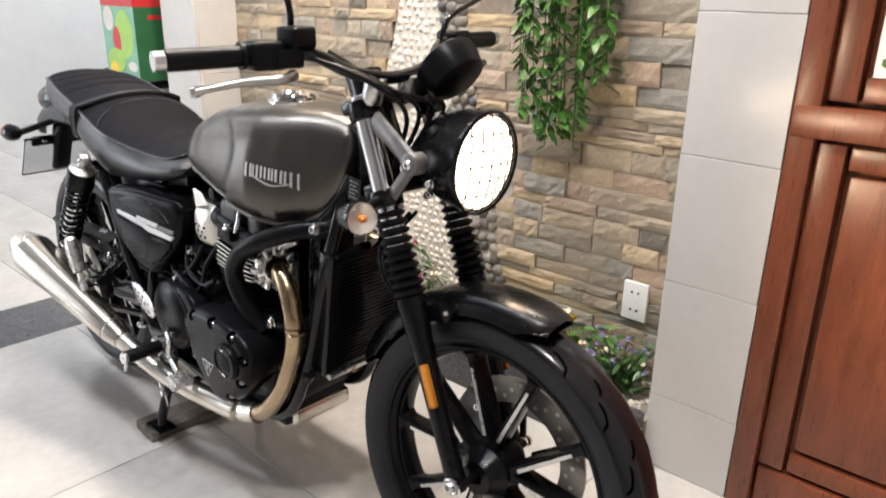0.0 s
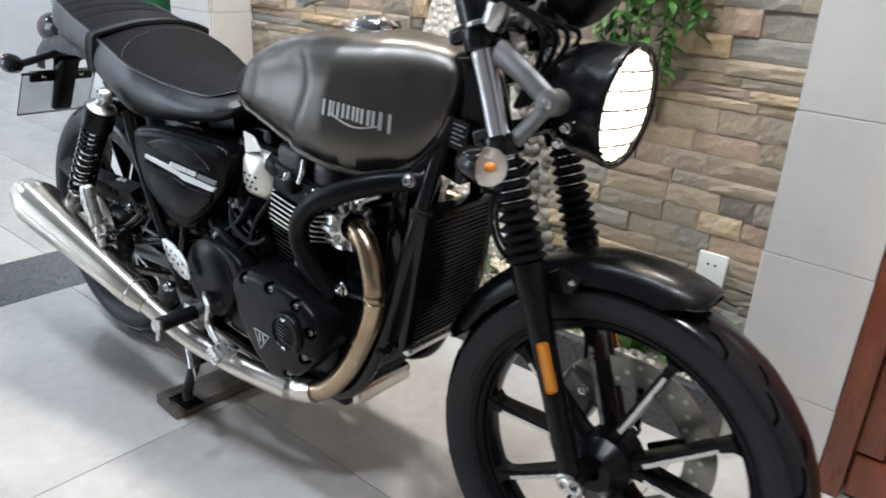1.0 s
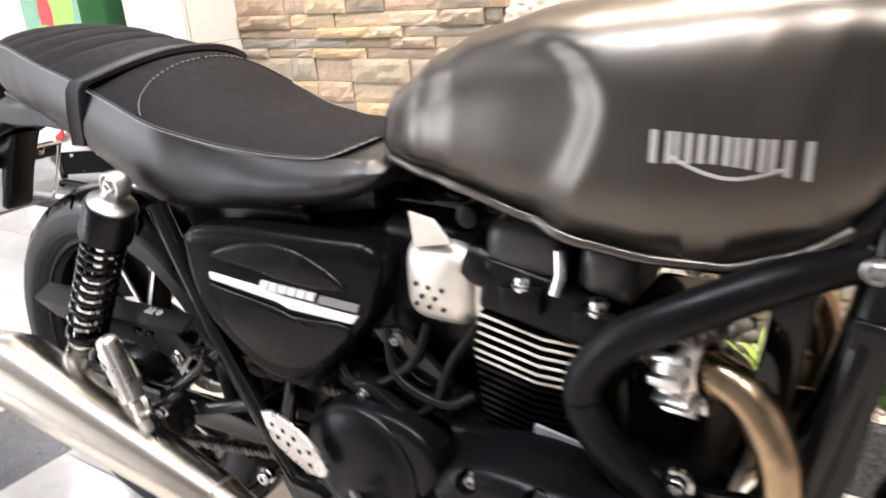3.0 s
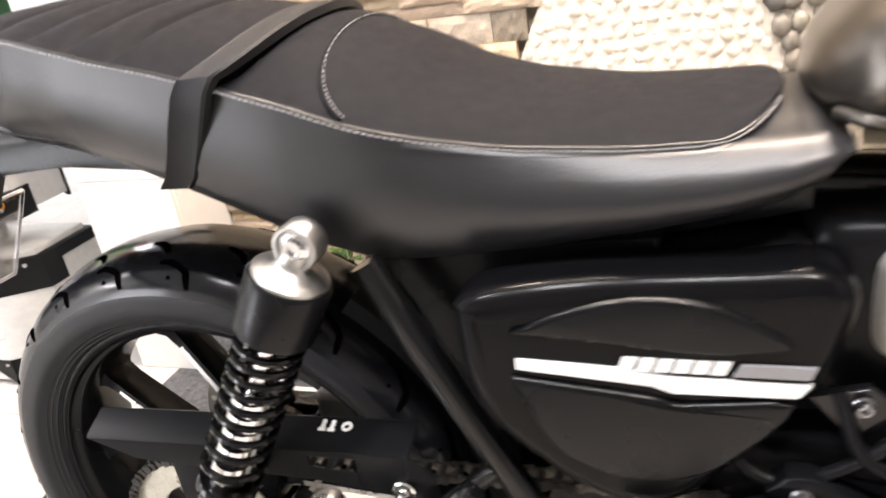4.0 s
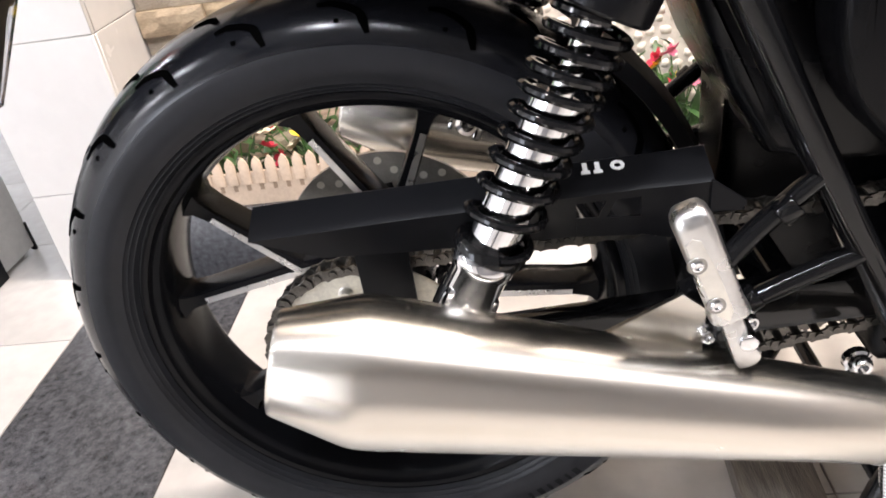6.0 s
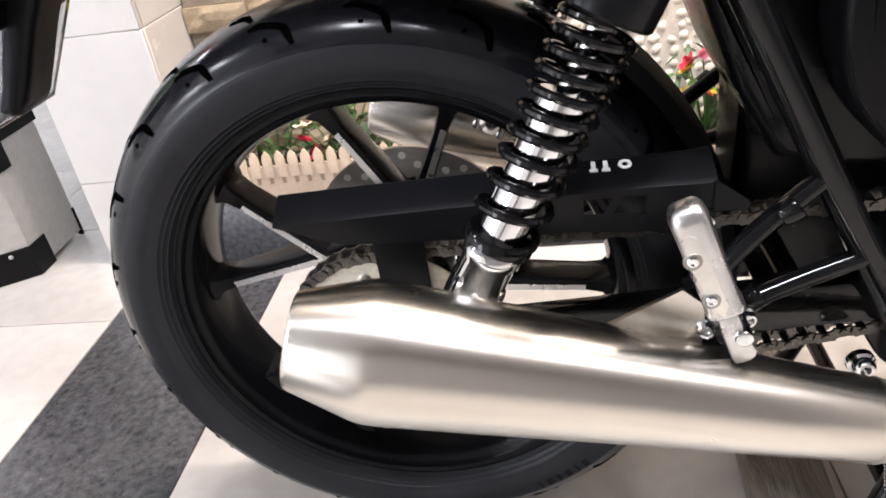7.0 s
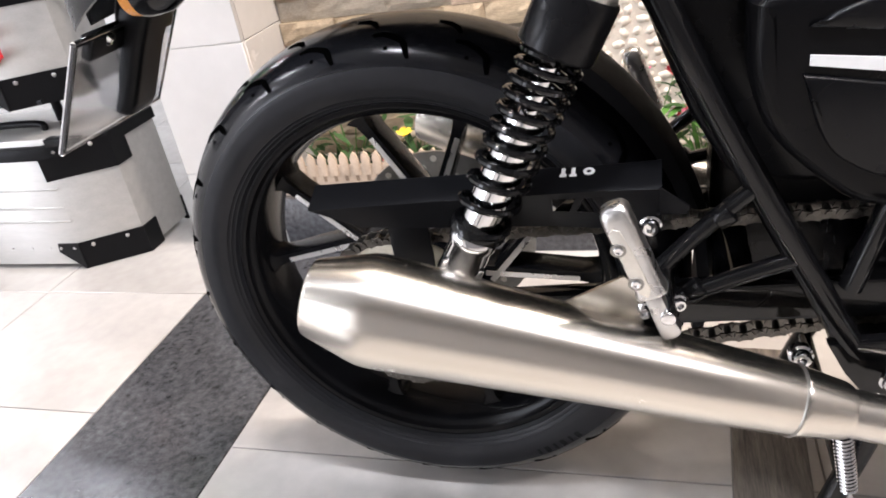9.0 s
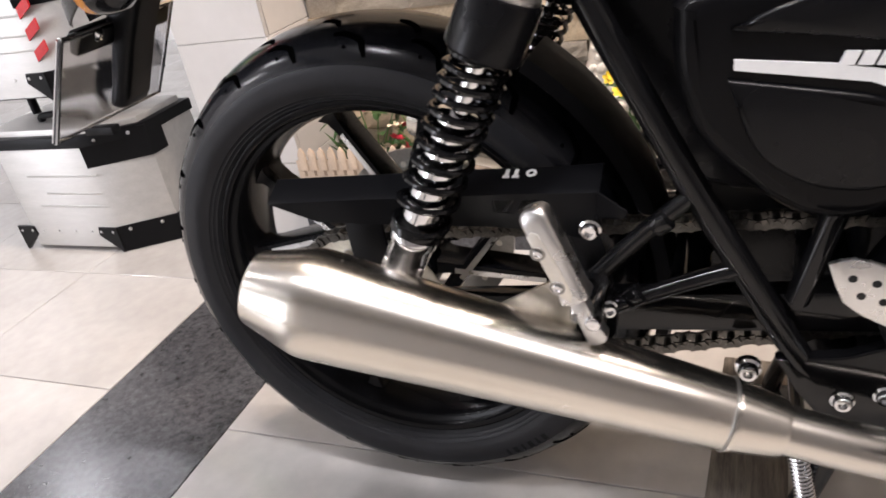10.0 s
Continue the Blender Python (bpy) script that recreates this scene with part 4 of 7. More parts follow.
slope = Matrix.Translation((0, -0.134, 0.5103)) @ Matrix.Rotation(radians(16), 4, "X") @ Matrix.Translation((0, 0, 0.0012))
for x in (0.1979, 0.2073):
    bm = bmesh.new()
    rbox(0.0036, 0.009, 0.001, slope @ pose(x, 0.0095, 0), 0, 1, bm)
    rbox(0.0066, 0.0035, 0.001, slope @ pose(x, 0.0035, 0), 0, 1, bm)
    part("warning_icon", bm, M_WHITE, guard, "white warning icon")
part("warning_icon", lathe([(0.0026, 0), (0.0055, 0), (0.0055, 0.001), (0.0026, 0.001)], slope @ pose(0.2222, 0.008, 0), 8, loop=True), M_WHITE, guard, "white warning icon")
SPR = Vector((0.0, -0.1, 0.332))
sprocket = part("rear_sprocket", lathe([(0.062, -0.003), (0.092, -0.003), (0.098, -0.001), (0.098, 0.001), (0.092, 0.003), (0.062, 0.003)], Matrix.Translation(SPR) @ pose(0, 0, 0, 90, 0, 0), 90, loop=True), M_SPROCKET, bike, "pale steel rear sprocket")
bm = bmesh.new()
for k in range(5):
    a = radians(72 * k + 30)
    p = SPR + Vector((0.066 * math.cos(a), 0, 0.066 * math.sin(a)))
    q = SPR + Vector((0.03 * math.cos(a), 0, 0.03 * math.sin(a)))
    tube([q, p], [0.012, 0.009], 8, 1, True, bm, 0.4)
    bolt(SPR + Vector((0.073 * math.cos(a), -0.004, 0.073 * math.sin(a))), (0, -1, 0), 0.006, bm)
part("carrier", bm, M_SATIN, sprocket)
FS, RR, RF = Vector((0.635, -0.1, 0.415)), 0.099, 0.048
path = []
d = (FS - SPR)
base = math.atan2(d.z, d.x)
off = math.asin((RR - RF) / d.length)
a0, a1 = base + math.pi / 2 + off, base - math.pi / 2 - off + 2 * math.pi
n1 = 40
for k in range(n1 + 1):
    a = a0 + (a1 - a0) * k / n1
    path.append(SPR + RR * Vector((math.cos(a), 0, math.sin(a))))
for k in range(1, 60):
    path.append(path[n1].lerp(FS + RF * Vector((math.cos(a1), 0, math.sin(a1))), k / 60))
for k in range(13):
    a = a1 - 2 * math.pi + (a0 + 0 - (a1 - 2 * math.pi)) * k / 12
    path.append(FS + RF * Vector((math.cos(a), 0, math.sin(a))))
for k in range(1, 60):
    path.append((FS + RF * Vector((math.cos(a0), 0, math.sin(a0)))).lerp(path[0], k / 60))
length, step, links = 0.0, 0.0159, []
nxt = 0.0
for a, b in zip(path, path[1:]):
    seg = (b - a).length
    while seg > 1e-9 and nxt <= length + seg:
        links.append((a.lerp(b, (nxt - length) / seg), (b - a).normalized()))
        nxt += step
    length += seg
chain = part("chain", tube([path[0], path[1]], 0.002, 6, 1), M_CHAIN, bike, "oily steel drive chain")
link_mesh = None
for k, (p, w) in enumerate(links):
    if link_mesh is None:
        bm = bmesh.new()
        for yy in (-0.0085, 0.0085):
            o = [bm.verts.new((x, yy + e, z)) for e in (-0.0013, 0.0013) for x, z in ((-0.0105, 0), (-0.0075, 0.0058), (0, 0.0042), (0.0075, 0.0058), (0.0105, 0), (0.0075, -0.0058), (0, -0.0042), (-0.0075, -0.0058))]
            bm.faces.new(o[:8])
            bm.faces.new(o[8:][::-1])
            for j in range(8):
                bm.faces.new((o[j], o[(j + 1) % 8], o[8 + (j + 1) % 8], o[8 + j]))
        cyl((0, -0.0115, 0), (0, 0.0115, 0), 0.0038, 8, 0, bm)
        ob = part("link", bm, M_CHAIN, chain)
        link_mesh = ob.data
    else:
        ob = new("link", link_mesh)
        ob.parent = chain
    ob.matrix_basis = Matrix.Translation(p + Vector((0, 0.0025 * (k % 2), 0))) @ Matrix.Rotation(-math.atan2(w.z, w.x), 4, "Y")

# rear shocks
for s in (-1, 1):
    top, bot = Vector((0.2436, s * 0.162, 0.7145)), Vector((0.0906, s * 0.1878, 0.4275))
    ax = (bot - top).normalized()
    at = lambda d: top + ax * d
    shock = part("rear_shock", cyl(at(0.08), at(0.27), 0.009, 16), M_CHROME, bike, "rear shock absorber with a black spring")
    m = Matrix.Translation(top) @ Vector((0, s, 0)).to_track_quat("Z", "Y").to_matrix().to_4x4()
    part("top_eye", lathe([(0.008, -0.011), (0.0165, -0.011), (0.0188, -0.009), (0.0188, 0.009), (0.0175, 0.011), (0.0148, 0.0112), (0.0135, 0.0085), (0.008, 0.009)], m, 32, loop=True), M_DULLALU, shock, "bare alloy top eye")
    part("top_bolt", bolt(top + Vector((0, s * 0.0095, 0)), (0, s, 0), 0.0092, None, 0.004), M_CHROME, shock)
    mm = Matrix.Translation(top) @ ax.to_track_quat("Z", "Y").to_matrix().to_4x4()
    part("top_cap", lathe([(0.013, 0.006), (0.0135, 0.015), (0.0175, 0.0205), (0.0275, 0.0245), (0.0308, 0.027), (0.0308, 0.031), (0, 0.031)], mm, 36), M_DULLALU, shock, "bare alloy cap")
    part("shroud", lathe([(0, 0.0305), (0.0325, 0.0305), (0.0342, 0.033), (0.0342, 0.08), (0.0325, 0.082), (0.027, 0.082), (0.027, 0.076), (0, 0.076)], mm, 40), M_BLACK, shock, "satin black shroud")
    part("preload_collar", lathe([(0.0, 0.254), (0.026, 0.254), (0.028, 0.257), (0.028, 0.263), (0.022, 0.267), (0, 0.267)], mm, 32), M_GLOSS, shock)
    part("damper_body", lathe([(0.009, 0.14), (0.0192, 0.14), (0.0192, 0.266), (0.0, 0.266)], mm, 28), M_CHROME, shock, "chrome damper body")
    part("spring", coil(at(0.084), at(0.256), 0.0265, 0.0036, lambda f: 10.0 * (f - 0.3 * f * f) / 0.7, 8, 20), M_GLOSS, shock, "gloss black coil spring")
    part("lower_clevis", lathe([(0, 0.265), (0.0215, 0.266), (0.0235, 0.269), (0.0235, 0.276), (0.0218, 0.279), (0.0213, 0.3), (0.0195, 0.317), (0.013, 0.326), (0, 0.329)], mm, 28), M_CHROME, shock, "chrome lower clevis")
    for e in (-1, 1):
        part("clevis_lug", rbox(0.03, 0.009, 0.032, mm @ pose(0, e * 0.0165, 0.311), 0.004, 2), M_CHROME, shock)
    part("lower_bolt", bolt(bot + Vector((0, s * 0.017, 0)), (0, s, 0), 0.009, None, 0.006), M_CHROME, shock)

# exhaust
for s in (-1, 1.16):
    head = part("header_pipe", tube([(0.925, s * 0.1, 0.608), (0.968, s * 0.113, 0.608), (1.006, s * 0.123, 0.595), (1.031, s * 0.13, 0.561), (1.041, s * 0.132, 0.515), (1.037, s * 0.132, 0.474), (1.018, s * 0.132, 0.421), (0.98, s * 0.132, 0.345), (0.93, s * 0.135, 0.282), (0.87, s * 0.14, 0.252)], 0.0195, 20, 8), M_HEADER, bike, "heat-tinted steel exhaust header")
    part("exhaust_flange", lathe([(0.02, -0.018), (0.034, -0.018), (0.037, -0.012), (0.037, 0.004), (0.033, 0.011), (0.024, 0.016)], Matrix.Translation((0.958, s * 0.114, 0.609)) @ Vector((1, s * 0.25, 0.1)).to_track_quat("Z", "Y").to_matrix().to_4x4(), 24, loop=True), M_ALU, head, "finned alloy exhaust clamp")
    for k in range(12):
        a = 2 * math.pi * k / 12
        m = Matrix.Translation((0.958, s * 0.114, 0.609)) @ Vector((1, s * 0.25, 0.1)).to_track_quat("Z", "Y").to_matrix().to_4x4()
        part("clamp_fin", rbox(0.017, 0.0095, 0.032, m @ pose(0.036 * math.cos(a), 0.037 * math.sin(a), -0.001, 0, 0, math.degrees(a)), 0.003, 2), M_ALU, head)
    s = -1 if s < 0 else 1
    link = part("link_pipe", tube([(0.885, s * 0.139, 0.254), (0.8, s * 0.146, 0.24), (0.7, s * 0.165, 0.243), (0.6, s * 0.185, 0.256), (0.52, s * 0.2, 0.279), (0.43, s * 0.213, 0.309)], 0.0225, 20, 8), M_STEEL, bike, "brushed steel link pipe")
    part("joint_band", tube([(0.9, s * 0.137, 0.263), (0.865, s * 0.141, 0.249)], 0.0235, 18, 1), M_STEEL, link)
    part("heat_shield", tube([(0.84, s * 0.15, 0.246), (0.76, s * 0.16, 0.245), (0.68, s * 0.177, 0.252)], 0.0235, 18, 5), M_STEEL, link)
    a, b = Vector((0.44, s * 0.212, 0.307)), Vector((-0.034 if s < 0 else -0.06, s * 0.249, 0.4505))
    mm = Matrix.Translation(a) @ (b - a).to_track_quat("Z", "Y").to_matrix().to_4x4()
    L0 = (b - a).length
    sil = part("silencer", lathe([(0.0, 0.0), (0.025, -0.005), (0.027, 0.0), (0.0325, 0.036), (0.0335, 0.04), (0.0325, 0.042), (0.0335, 0.044), (0.038, 0.13), (0.044, 0.24), (0.0495, 0.33), (0.0532, 0.395), (0.0545, 0.42), (0.0548, 0.43), (0.0545, 0.437), (0.0535, 0.443), (0.0515, 0.45), (0.038, L0 - 0.003), (0.0365, L0), (0.0345, L0 + 0.001), (0.033, L0 - 0.004), (0.03, L0 - 0.1), (0, L0 - 0.1)], EYE4, 72), M_SILENCER, bike, "brushed stainless tapered silencer", sharp=50)
    sil.matrix_basis = mm
    part("weld_ring", lathe([(0.0328, 0.04), (0.0342, 0.0415), (0.0342, 0.043), (0.0328, 0.0445)], EYE4, 48), M_DISC, sil)
    part("mount_bracket", plate([(0.19, 0.41), (0.255, 0.445), (0.272, 0.43), (0.27, 0.385), (0.22, 0.39)], s * 0.2, s * 0.205, 0.001, 1), M_STEEL, link)

# engine
def drill(ob, cutter):
    """Takes the closed shape of the cutter out of a part."""
    me = bpy.data.meshes.new("cutter")
    bmesh.ops.recalc_face_normals(cutter, faces=cutter.faces[:])
    cutter.to_mesh(me)
    cutter.free()
    tool = new("cutter", me)
    mod = ob.modifiers.new("cut", "BOOLEAN")
    mod.operation, mod.object, mod.solver = "DIFFERENCE", tool, "EXACT"
    bpy.context.view_layer.update()
    done = bpy.data.meshes.new_from_object(ob.evaluated_get(bpy.context.evaluated_depsgraph_get()))
    ob.modifiers.clear()
    done.name = ob.data.name
    ob.data = done
    bpy.data.objects.remove(tool)


LEAN_F = Matrix.Translation((0.745, 0, 0.609)) @ Matrix.Rotation(radians(10.5), 4, "Y") @ Matrix.Translation((-0.745, 0, -0.609))
engine = part("engine", rbox(0.36, 0.23, 0.2, pose(0.76, 0, 0.36), 0.03, 3), M_CAST, bike, "black twin-cylinder engine")
part("gearbox", rbox(0.2, 0.2, 0.2, pose(0.6, 0, 0.4), 0.03, 3), M_CAST, engine)
part("pivot_housing", rbox(0.15, 0.19, 0.15, pose(0.535, 0, 0.335), 0.02, 3), M_BLACK, engine)
part("sump", rbox(0.26, 0.18, 0.07, pose(0.8, 0, 0.245), 0.02, 3), M_CAST, engine)
part("cylinder_core", rbox(0.085, 0.15, 0.18, LEAN_F @ pose(0.797, 0, 0.535), 0.02, 3), M_CAST, engine)
FIN = [(0.74, -0.106), (0.814, -0.106), (0.852, -0.093), (0.8725, -0.064), (0.8725, 0.064), (0.852, 0.093), (0.814, 0.106), (0.74, 0.106)]
for k in range(14):
    z = 0.609 - 0.0107 * k
    less = 1 - 0.022 * max(0, k - 4)
    line = [(0.806 + (x - 0.806) * less, y * less) for x, y in FIN]
    bm = bmesh.new()
    skin(bm, [[bm.verts.new(LEAN_F @ Vector((x, y, z + h))) for x, y in line] for h in (-0.0021, 0.0021)])
    fin = part("cooling_fin", bm, M_CAST, engine)
    if k < 6:
        for (xa, ya), (xb, yb) in zip(line, line[1:]):
            m = LEAN_F @ pose((xa + xb) / 2, (ya + yb) / 2, z, 0, 0, math.degrees(math.atan2(yb - ya, xb - xa)))
            part("polished_edge", rbox(math.hypot(xb - xa, yb - ya) + 0.0004, 0.0022, 0.0034, m, 0.0004, 1), M_SATIN, fin, "polished fin edge")
part("cylinder_head", rbox(0.13, 0.21, 0.06, LEAN_F @ pose(0.8, 0, 0.643), 0.01, 3), M_CAST, engine)
for x, w in ((0.785, 0.085), (0.872, 0.06)):
    part("cam_cover", rbox(w, 0.2, 0.058, pose(x, 0, 0.68 - (0.01 if x > 0.8 else 0), 0, 4, 0), 0.024, 5), M_CAMCOVER, engine, "dark grey cam cover")
for s in (-1, 1):
    for x, z in ((0.793, 0.646), (0.87, 0.635)):
        part("plug_boss", rbox(0.045, 0.04, 0.028, pose(x, s * 0.1, z - 0.008), 0.007, 2), M_CAST, engine)
        part("head_bolt", bolt((x, s * 0.108, z + 0.008), (0, 0, 1), 0.009, None, 0.008), M_CHROME, engine)
    part("spark_lead", tube([(0.828, s * 0.1, 0.69), (0.832, s * 0.108, 0.668), (0.828, s * 0.112, 0.65)], 0.006, 10, 4), M_CHROME, engine)
    bm = bmesh.new()
    rings = []
    for k in range(15):
        f = k / 14
        g = (1 - f ** 3.2) ** (1 / 3.2) if f < 1 else 0.0
        g = max(g, 0.02)
        ring = []
        for j in range(40):
            t = 2 * math.pi * j / 40
            c, d = math.cos(t), math.sin(t)
            ring.append(bm.verts.new((0.687 + 0.0485 * g * math.copysign(abs(c) ** 0.5, c), s * (0.05 + 0.062 * f), 0.63 + 0.0515 * g * math.copysign(abs(d) ** 0.5, d))))
        rings.append(ring)
    skin(bm, rings)
    cover = part("throttle_cover", bm, M_SATIN, bike, "pale alloy throttle body cover with holes", sharp=60)
    part("rim_step", rbox(0.012, 0.05, 0.094, pose(0.736, s * 0.072, 0.631), 0.005, 3), M_SATIN, cover)
    part("tab", plate([(0.664, 0.672), (0.66, 0.711), (0.69, 0.706), (0.711, 0.682)], s * 0.106, s * 0.102, 0.001, 1), M_SATIN, cover)
    # Black discs just proud of the uncut cover paint the holes' shade.
    bm = bmesh.new()
    for x, z in ((0.6655, 0.632), (0.6825, 0.631), (0.699, 0.63), (0.673, 0.619), (0.69, 0.619), (0.664, 0.608), (0.681, 0.607), (0.6985, 0.607)):
        g = ((abs(x - 0.687) / 0.0485) ** 4 + (abs(z - 0.63) / 0.0515) ** 4) ** 0.25
        d = 0.05 + 0.062 * (1 - g ** 3.2) ** (1 / 3.2)
        cyl((x, s * (d + 0.0007), z), (x, s * (d - 0.006), z), 0.0027, 10, 0, bm)
    part("vent_hole", bm, M_HOLE_SHADE, cover)
    part("cover_screw", bolt((0.687, s * 0.096, 0.588), (0, s, -0.8), 0.004, None, 0.003), M_CHROME, cover)
    part("intake_boot", cyl((0.72, s * 0.08, 0.66), (0.76, s * 0.08, 0.65), 0.026, 20, 0.003), M_PLAST, engine)
    part("vacuum_cap", cyl((0.728, s * 0.075, 0.712), (0.728, s * 0.103, 0.712), 0.0125, 18, 0.003), M_PLAST, engine)
    part("airbox", rbox(0.16, 0.05, 0.15, pose(0.545, s * 0.06, 0.6), 0.02, 3), M_PLAST, bike)
CLUTCH = [(0.724, 0.448), (0.75, 0.478), (0.795, 0.49), (0.85, 0.489), (0.91, 0.482), (0.952, 0.464), (0.968, 0.432), (0.95, 0.37), (0.905, 0.318), (0.853, 0.294), (0.8, 0.318), (0.748, 0.378)]
for s in (-1, 1):
    cover = part("crankcase_cover", plate(CLUTCH, s * 0.2, s * 0.145, 0.02, 6, 4), M_CAST, engine, "satin black crankcase cover")
    part("cover_seat", plate([(0.85 + (x - 0.85) * 0.9, 0.39 + (z - 0.39) * 0.9) for x, z in CLUTCH], s * 0.146, s * 0.1, 0.004, 2, 4), M_CAST, engine)
    BOLTS = ((0.772, 0.47), (0.845, 0.474), (0.914, 0.465), (0.95, 0.428), (0.934, 0.373), (0.892, 0.324))
    bm = bmesh.new()
    for x, z in BOLTS:
        away = Vector((x - 0.86, 0, z - 0.4)).normalized() * 0.006
        cyl(Vector((x, s * 0.18, z)), Vector((x, s * 0.21, z)) + away, 0.0125, 20, 0, bm)
    drill(cover, bm)
    for x, z in BOLTS:
        part("cover_bolt", bolt((x, s * 0.187, z), (0, s, 0), 0.0066, None, 0.008), M_BOLT, cover)
    part("oil_cap", lathe([(0, 0.007), (0.03, 0.007), (0.0315, 0.0105), (0.0365, 0.0105), (0.039, 0.008), (0.0402, 0.002), (0.0402, -0.012), (0, -0.012)], Matrix.Translation((0.899, s * 0.2, 0.411)) @ Vector((0, s, 0)).to_track_quat("Z", "Y").to_matrix().to_4x4(), 40), M_CAST, cover, "round ribbed inspection cap")
    for k in range(5):
        part("cap_rib", rbox(0.046 - 0.006 * abs(k - 2), 0.003, 0.0032, pose(0.899, s * 0.2078, 0.397 + 0.007 * k, 0, 8, 0), 0.001, 1), M_GLOSS, cover)
    for z in (0.441, 0.381):
        part("cap_screw", lathe([(0.0025, 0), (0.0055, 0), (0.0055, 0.003), (0.0025, 0.003)], Matrix.Translation((0.898, s * 0.2075, z)) @ Vector((0, s, 0)).to_track_quat("Z", "Y").to_matrix().to_4x4(), 16, loop=True), M_CHROME, cover)
    tri = [(0.803, 0.383), (0.845, 0.381), (0.82, 0.347)]
    bm = bmesh.new()
    for a, b in zip(tri, tri[1:] + tri[:1]):
        tube([(a[0], s * 0.2012, a[1]), (b[0], s * 0.2012, b[1])], 0.0011, 6, 1, True, bm)
    part("badge_outline", bm, M_SILVER, cover, "plain silver triangle badge")
    for x in (0.818, 0.828):
        part("badge_bar", rbox(0.004, 0.002, 0.016, pose(x, s * 0.2008, 0.37, 0, -8, 0), 0.0004, 1), M_SILVER, cover)
    part("sprocket_cover", plate([(0.503, 0.4), (0.53, 0.447), (0.57, 0.472), (0.63, 0.482), (0.685, 0.466), (0.705, 0.425), (0.68, 0.385), (0.63, 0.362), (0.556, 0.36)], s * 0.155, s * 0.1, 0.012, 4, 4), M_CAST, engine, "black outer sprocket cover")
    part("cover_disc", lathe([(0, 0.013), (0.03, 0.0125), (0.052, 0.0105), (0.064, 0.007), (0.07, 0.0035), (0.0725, 0.0025), (0.079, 0.0015), (0.0825, -0.003), (0.0835, -0.03), (0, -0.03)], Matrix.Translation((0.597, s * 0.156, 0.402)) @ Vector((0, s, 0)).to_track_quat("Z", "Y").to_matrix().to_4x4(), 48), M_CAST, engine, "round raised sprocket cover")
    leaf = part("heel_plate", plate([(0.472, 0.458), (0.49, 0.463), (0.515, 0.456), (0.545, 0.44), (0.568, 0.415), (0.566, 0.396), (0.545, 0.392), (0.515, 0.402), (0.485, 0.422)], s * 0.186, s * 0.181, 0.002, 2, 2), M_ALU, bike, "bare aluminium heel plate with holes")
    # Plate is not pierced; black discs carry the shade of its holes.
    bm = bmesh.new()
    for x, z in ((0.49, 0.446), (0.507, 0.442), (0.523, 0.436), (0.497, 0.43), (0.513, 0.425), (0.53, 0.42), (0.546, 0.424), (0.545, 0.406)):
        cyl((x, s * 0.1863, z), (x, s * 0.182, z), 0.0035, 10, 0, bm)
    part("hole", bm, M_HOLE_SHADE, leaf)
    part("frame_plate", plate([(0.44, 0.33), (0.47, 0.335), (0.5, 0.34), (0.56, 0.36), (0.575, 0.29), (0.54, 0.255), (0.48, 0.265)], s * 0.148, s * 0.135, 0.004, 2, 2), M_GLOSS, frame_ob)
    for x, z in ((0.498, 0.29), (0.532, 0.3), (0.55, 0.325)):
        part("frame_bolt", bolt((x, s * 0.151, z), (0, s, 0), 0.0085, None, 0.006), M_CHROME, frame_ob)
    part("frame_bolt", bolt((0.417, s * 0.15, 0.318), (0, s, 0), 0.0095, None, 0.008), M_CHROME, frame_ob)
    part("mount_bolt", bolt((1.0, s * 0.11, 0.44), (0, s, 0), 0.011, None, 0.008), M_CHROME, frame_ob)
    part("front_mount", plate([(0.95, 0.47), (1.05, 0.49), (1.04, 0.4), (0.97, 0.38)], s * 0.108, s * 0.1, 0.002, 1), M_GLOSS, frame_ob)
part("front_bolt", bolt((0.955, -0.128, 0.49), (0, -1, 0), 0.011, None, 0.008), M_CHROME, engine)
part("collector_box", rbox(0.08, 0.16, 0.04, pose(0.9, 0.01, 0.226, 0, -6, 0), 0.013, 3), M_STEEL, bike, "brushed steel exhaust collector box")
for k, pts in enumerate(([(0.74, -0.1, 0.6), (0.71, -0.118, 0.55), (0.69, -0.122, 0.5), (0.66, -0.12, 0.47)], [(0.62, -0.11, 0.57), (0.64, -0.125, 0.52), (0.7, -0.125, 0.5), (0.74, -0.12, 0.52)],
                         [(0.53, -0.1, 0.54), (0.56, -0.12, 0.5), (0.6, -0.122, 0.495), (0.66, -0.12, 0.54), (0.67, -0.1, 0.58)])):
    part("breather_hose", tube(pts, 0.0055, 10, 8), M_PLAST, bike, "thin black breather hose")
part("heat_bracket", plate([(0.6, 0.565), (0.64, 0.575), (0.705, 0.52), (0.7, 0.505), (0.66, 0.51), (0.62, 0.54)], -0.112, -0.105, 0.002, 1), M_GLOSS, engine)
part("bracket_bolt", bolt((0.636, -0.115, 0.56), (0, -1, 0), 0.006), M_BOLT, engine)
part("coil_block", rbox(0.07, 0.1, 0.16, pose(0.912, 0, 0.545), 0.015, 3), M_GLOSS, engine)
part("regulator", rbox(0.035, 0.09, 0.18, pose(1.02, -0.02, 0.6, 0, 6, 0), 0.008, 2), M_GLOSS, engine)
part("starter_case", rbox(0.12, 0.2, 0.08, pose(0.93, 0, 0.43), 0.02, 3), M_CAST, engine)
part("mid_plate", plate([(0.572, 0.49), (0.586, 0.506), (0.605, 0.506), (0.7, 0.45), (0.705, 0.43), (0.68, 0.43)], -0.135, -0.115, 0.004, 2), M_CAST, engine)
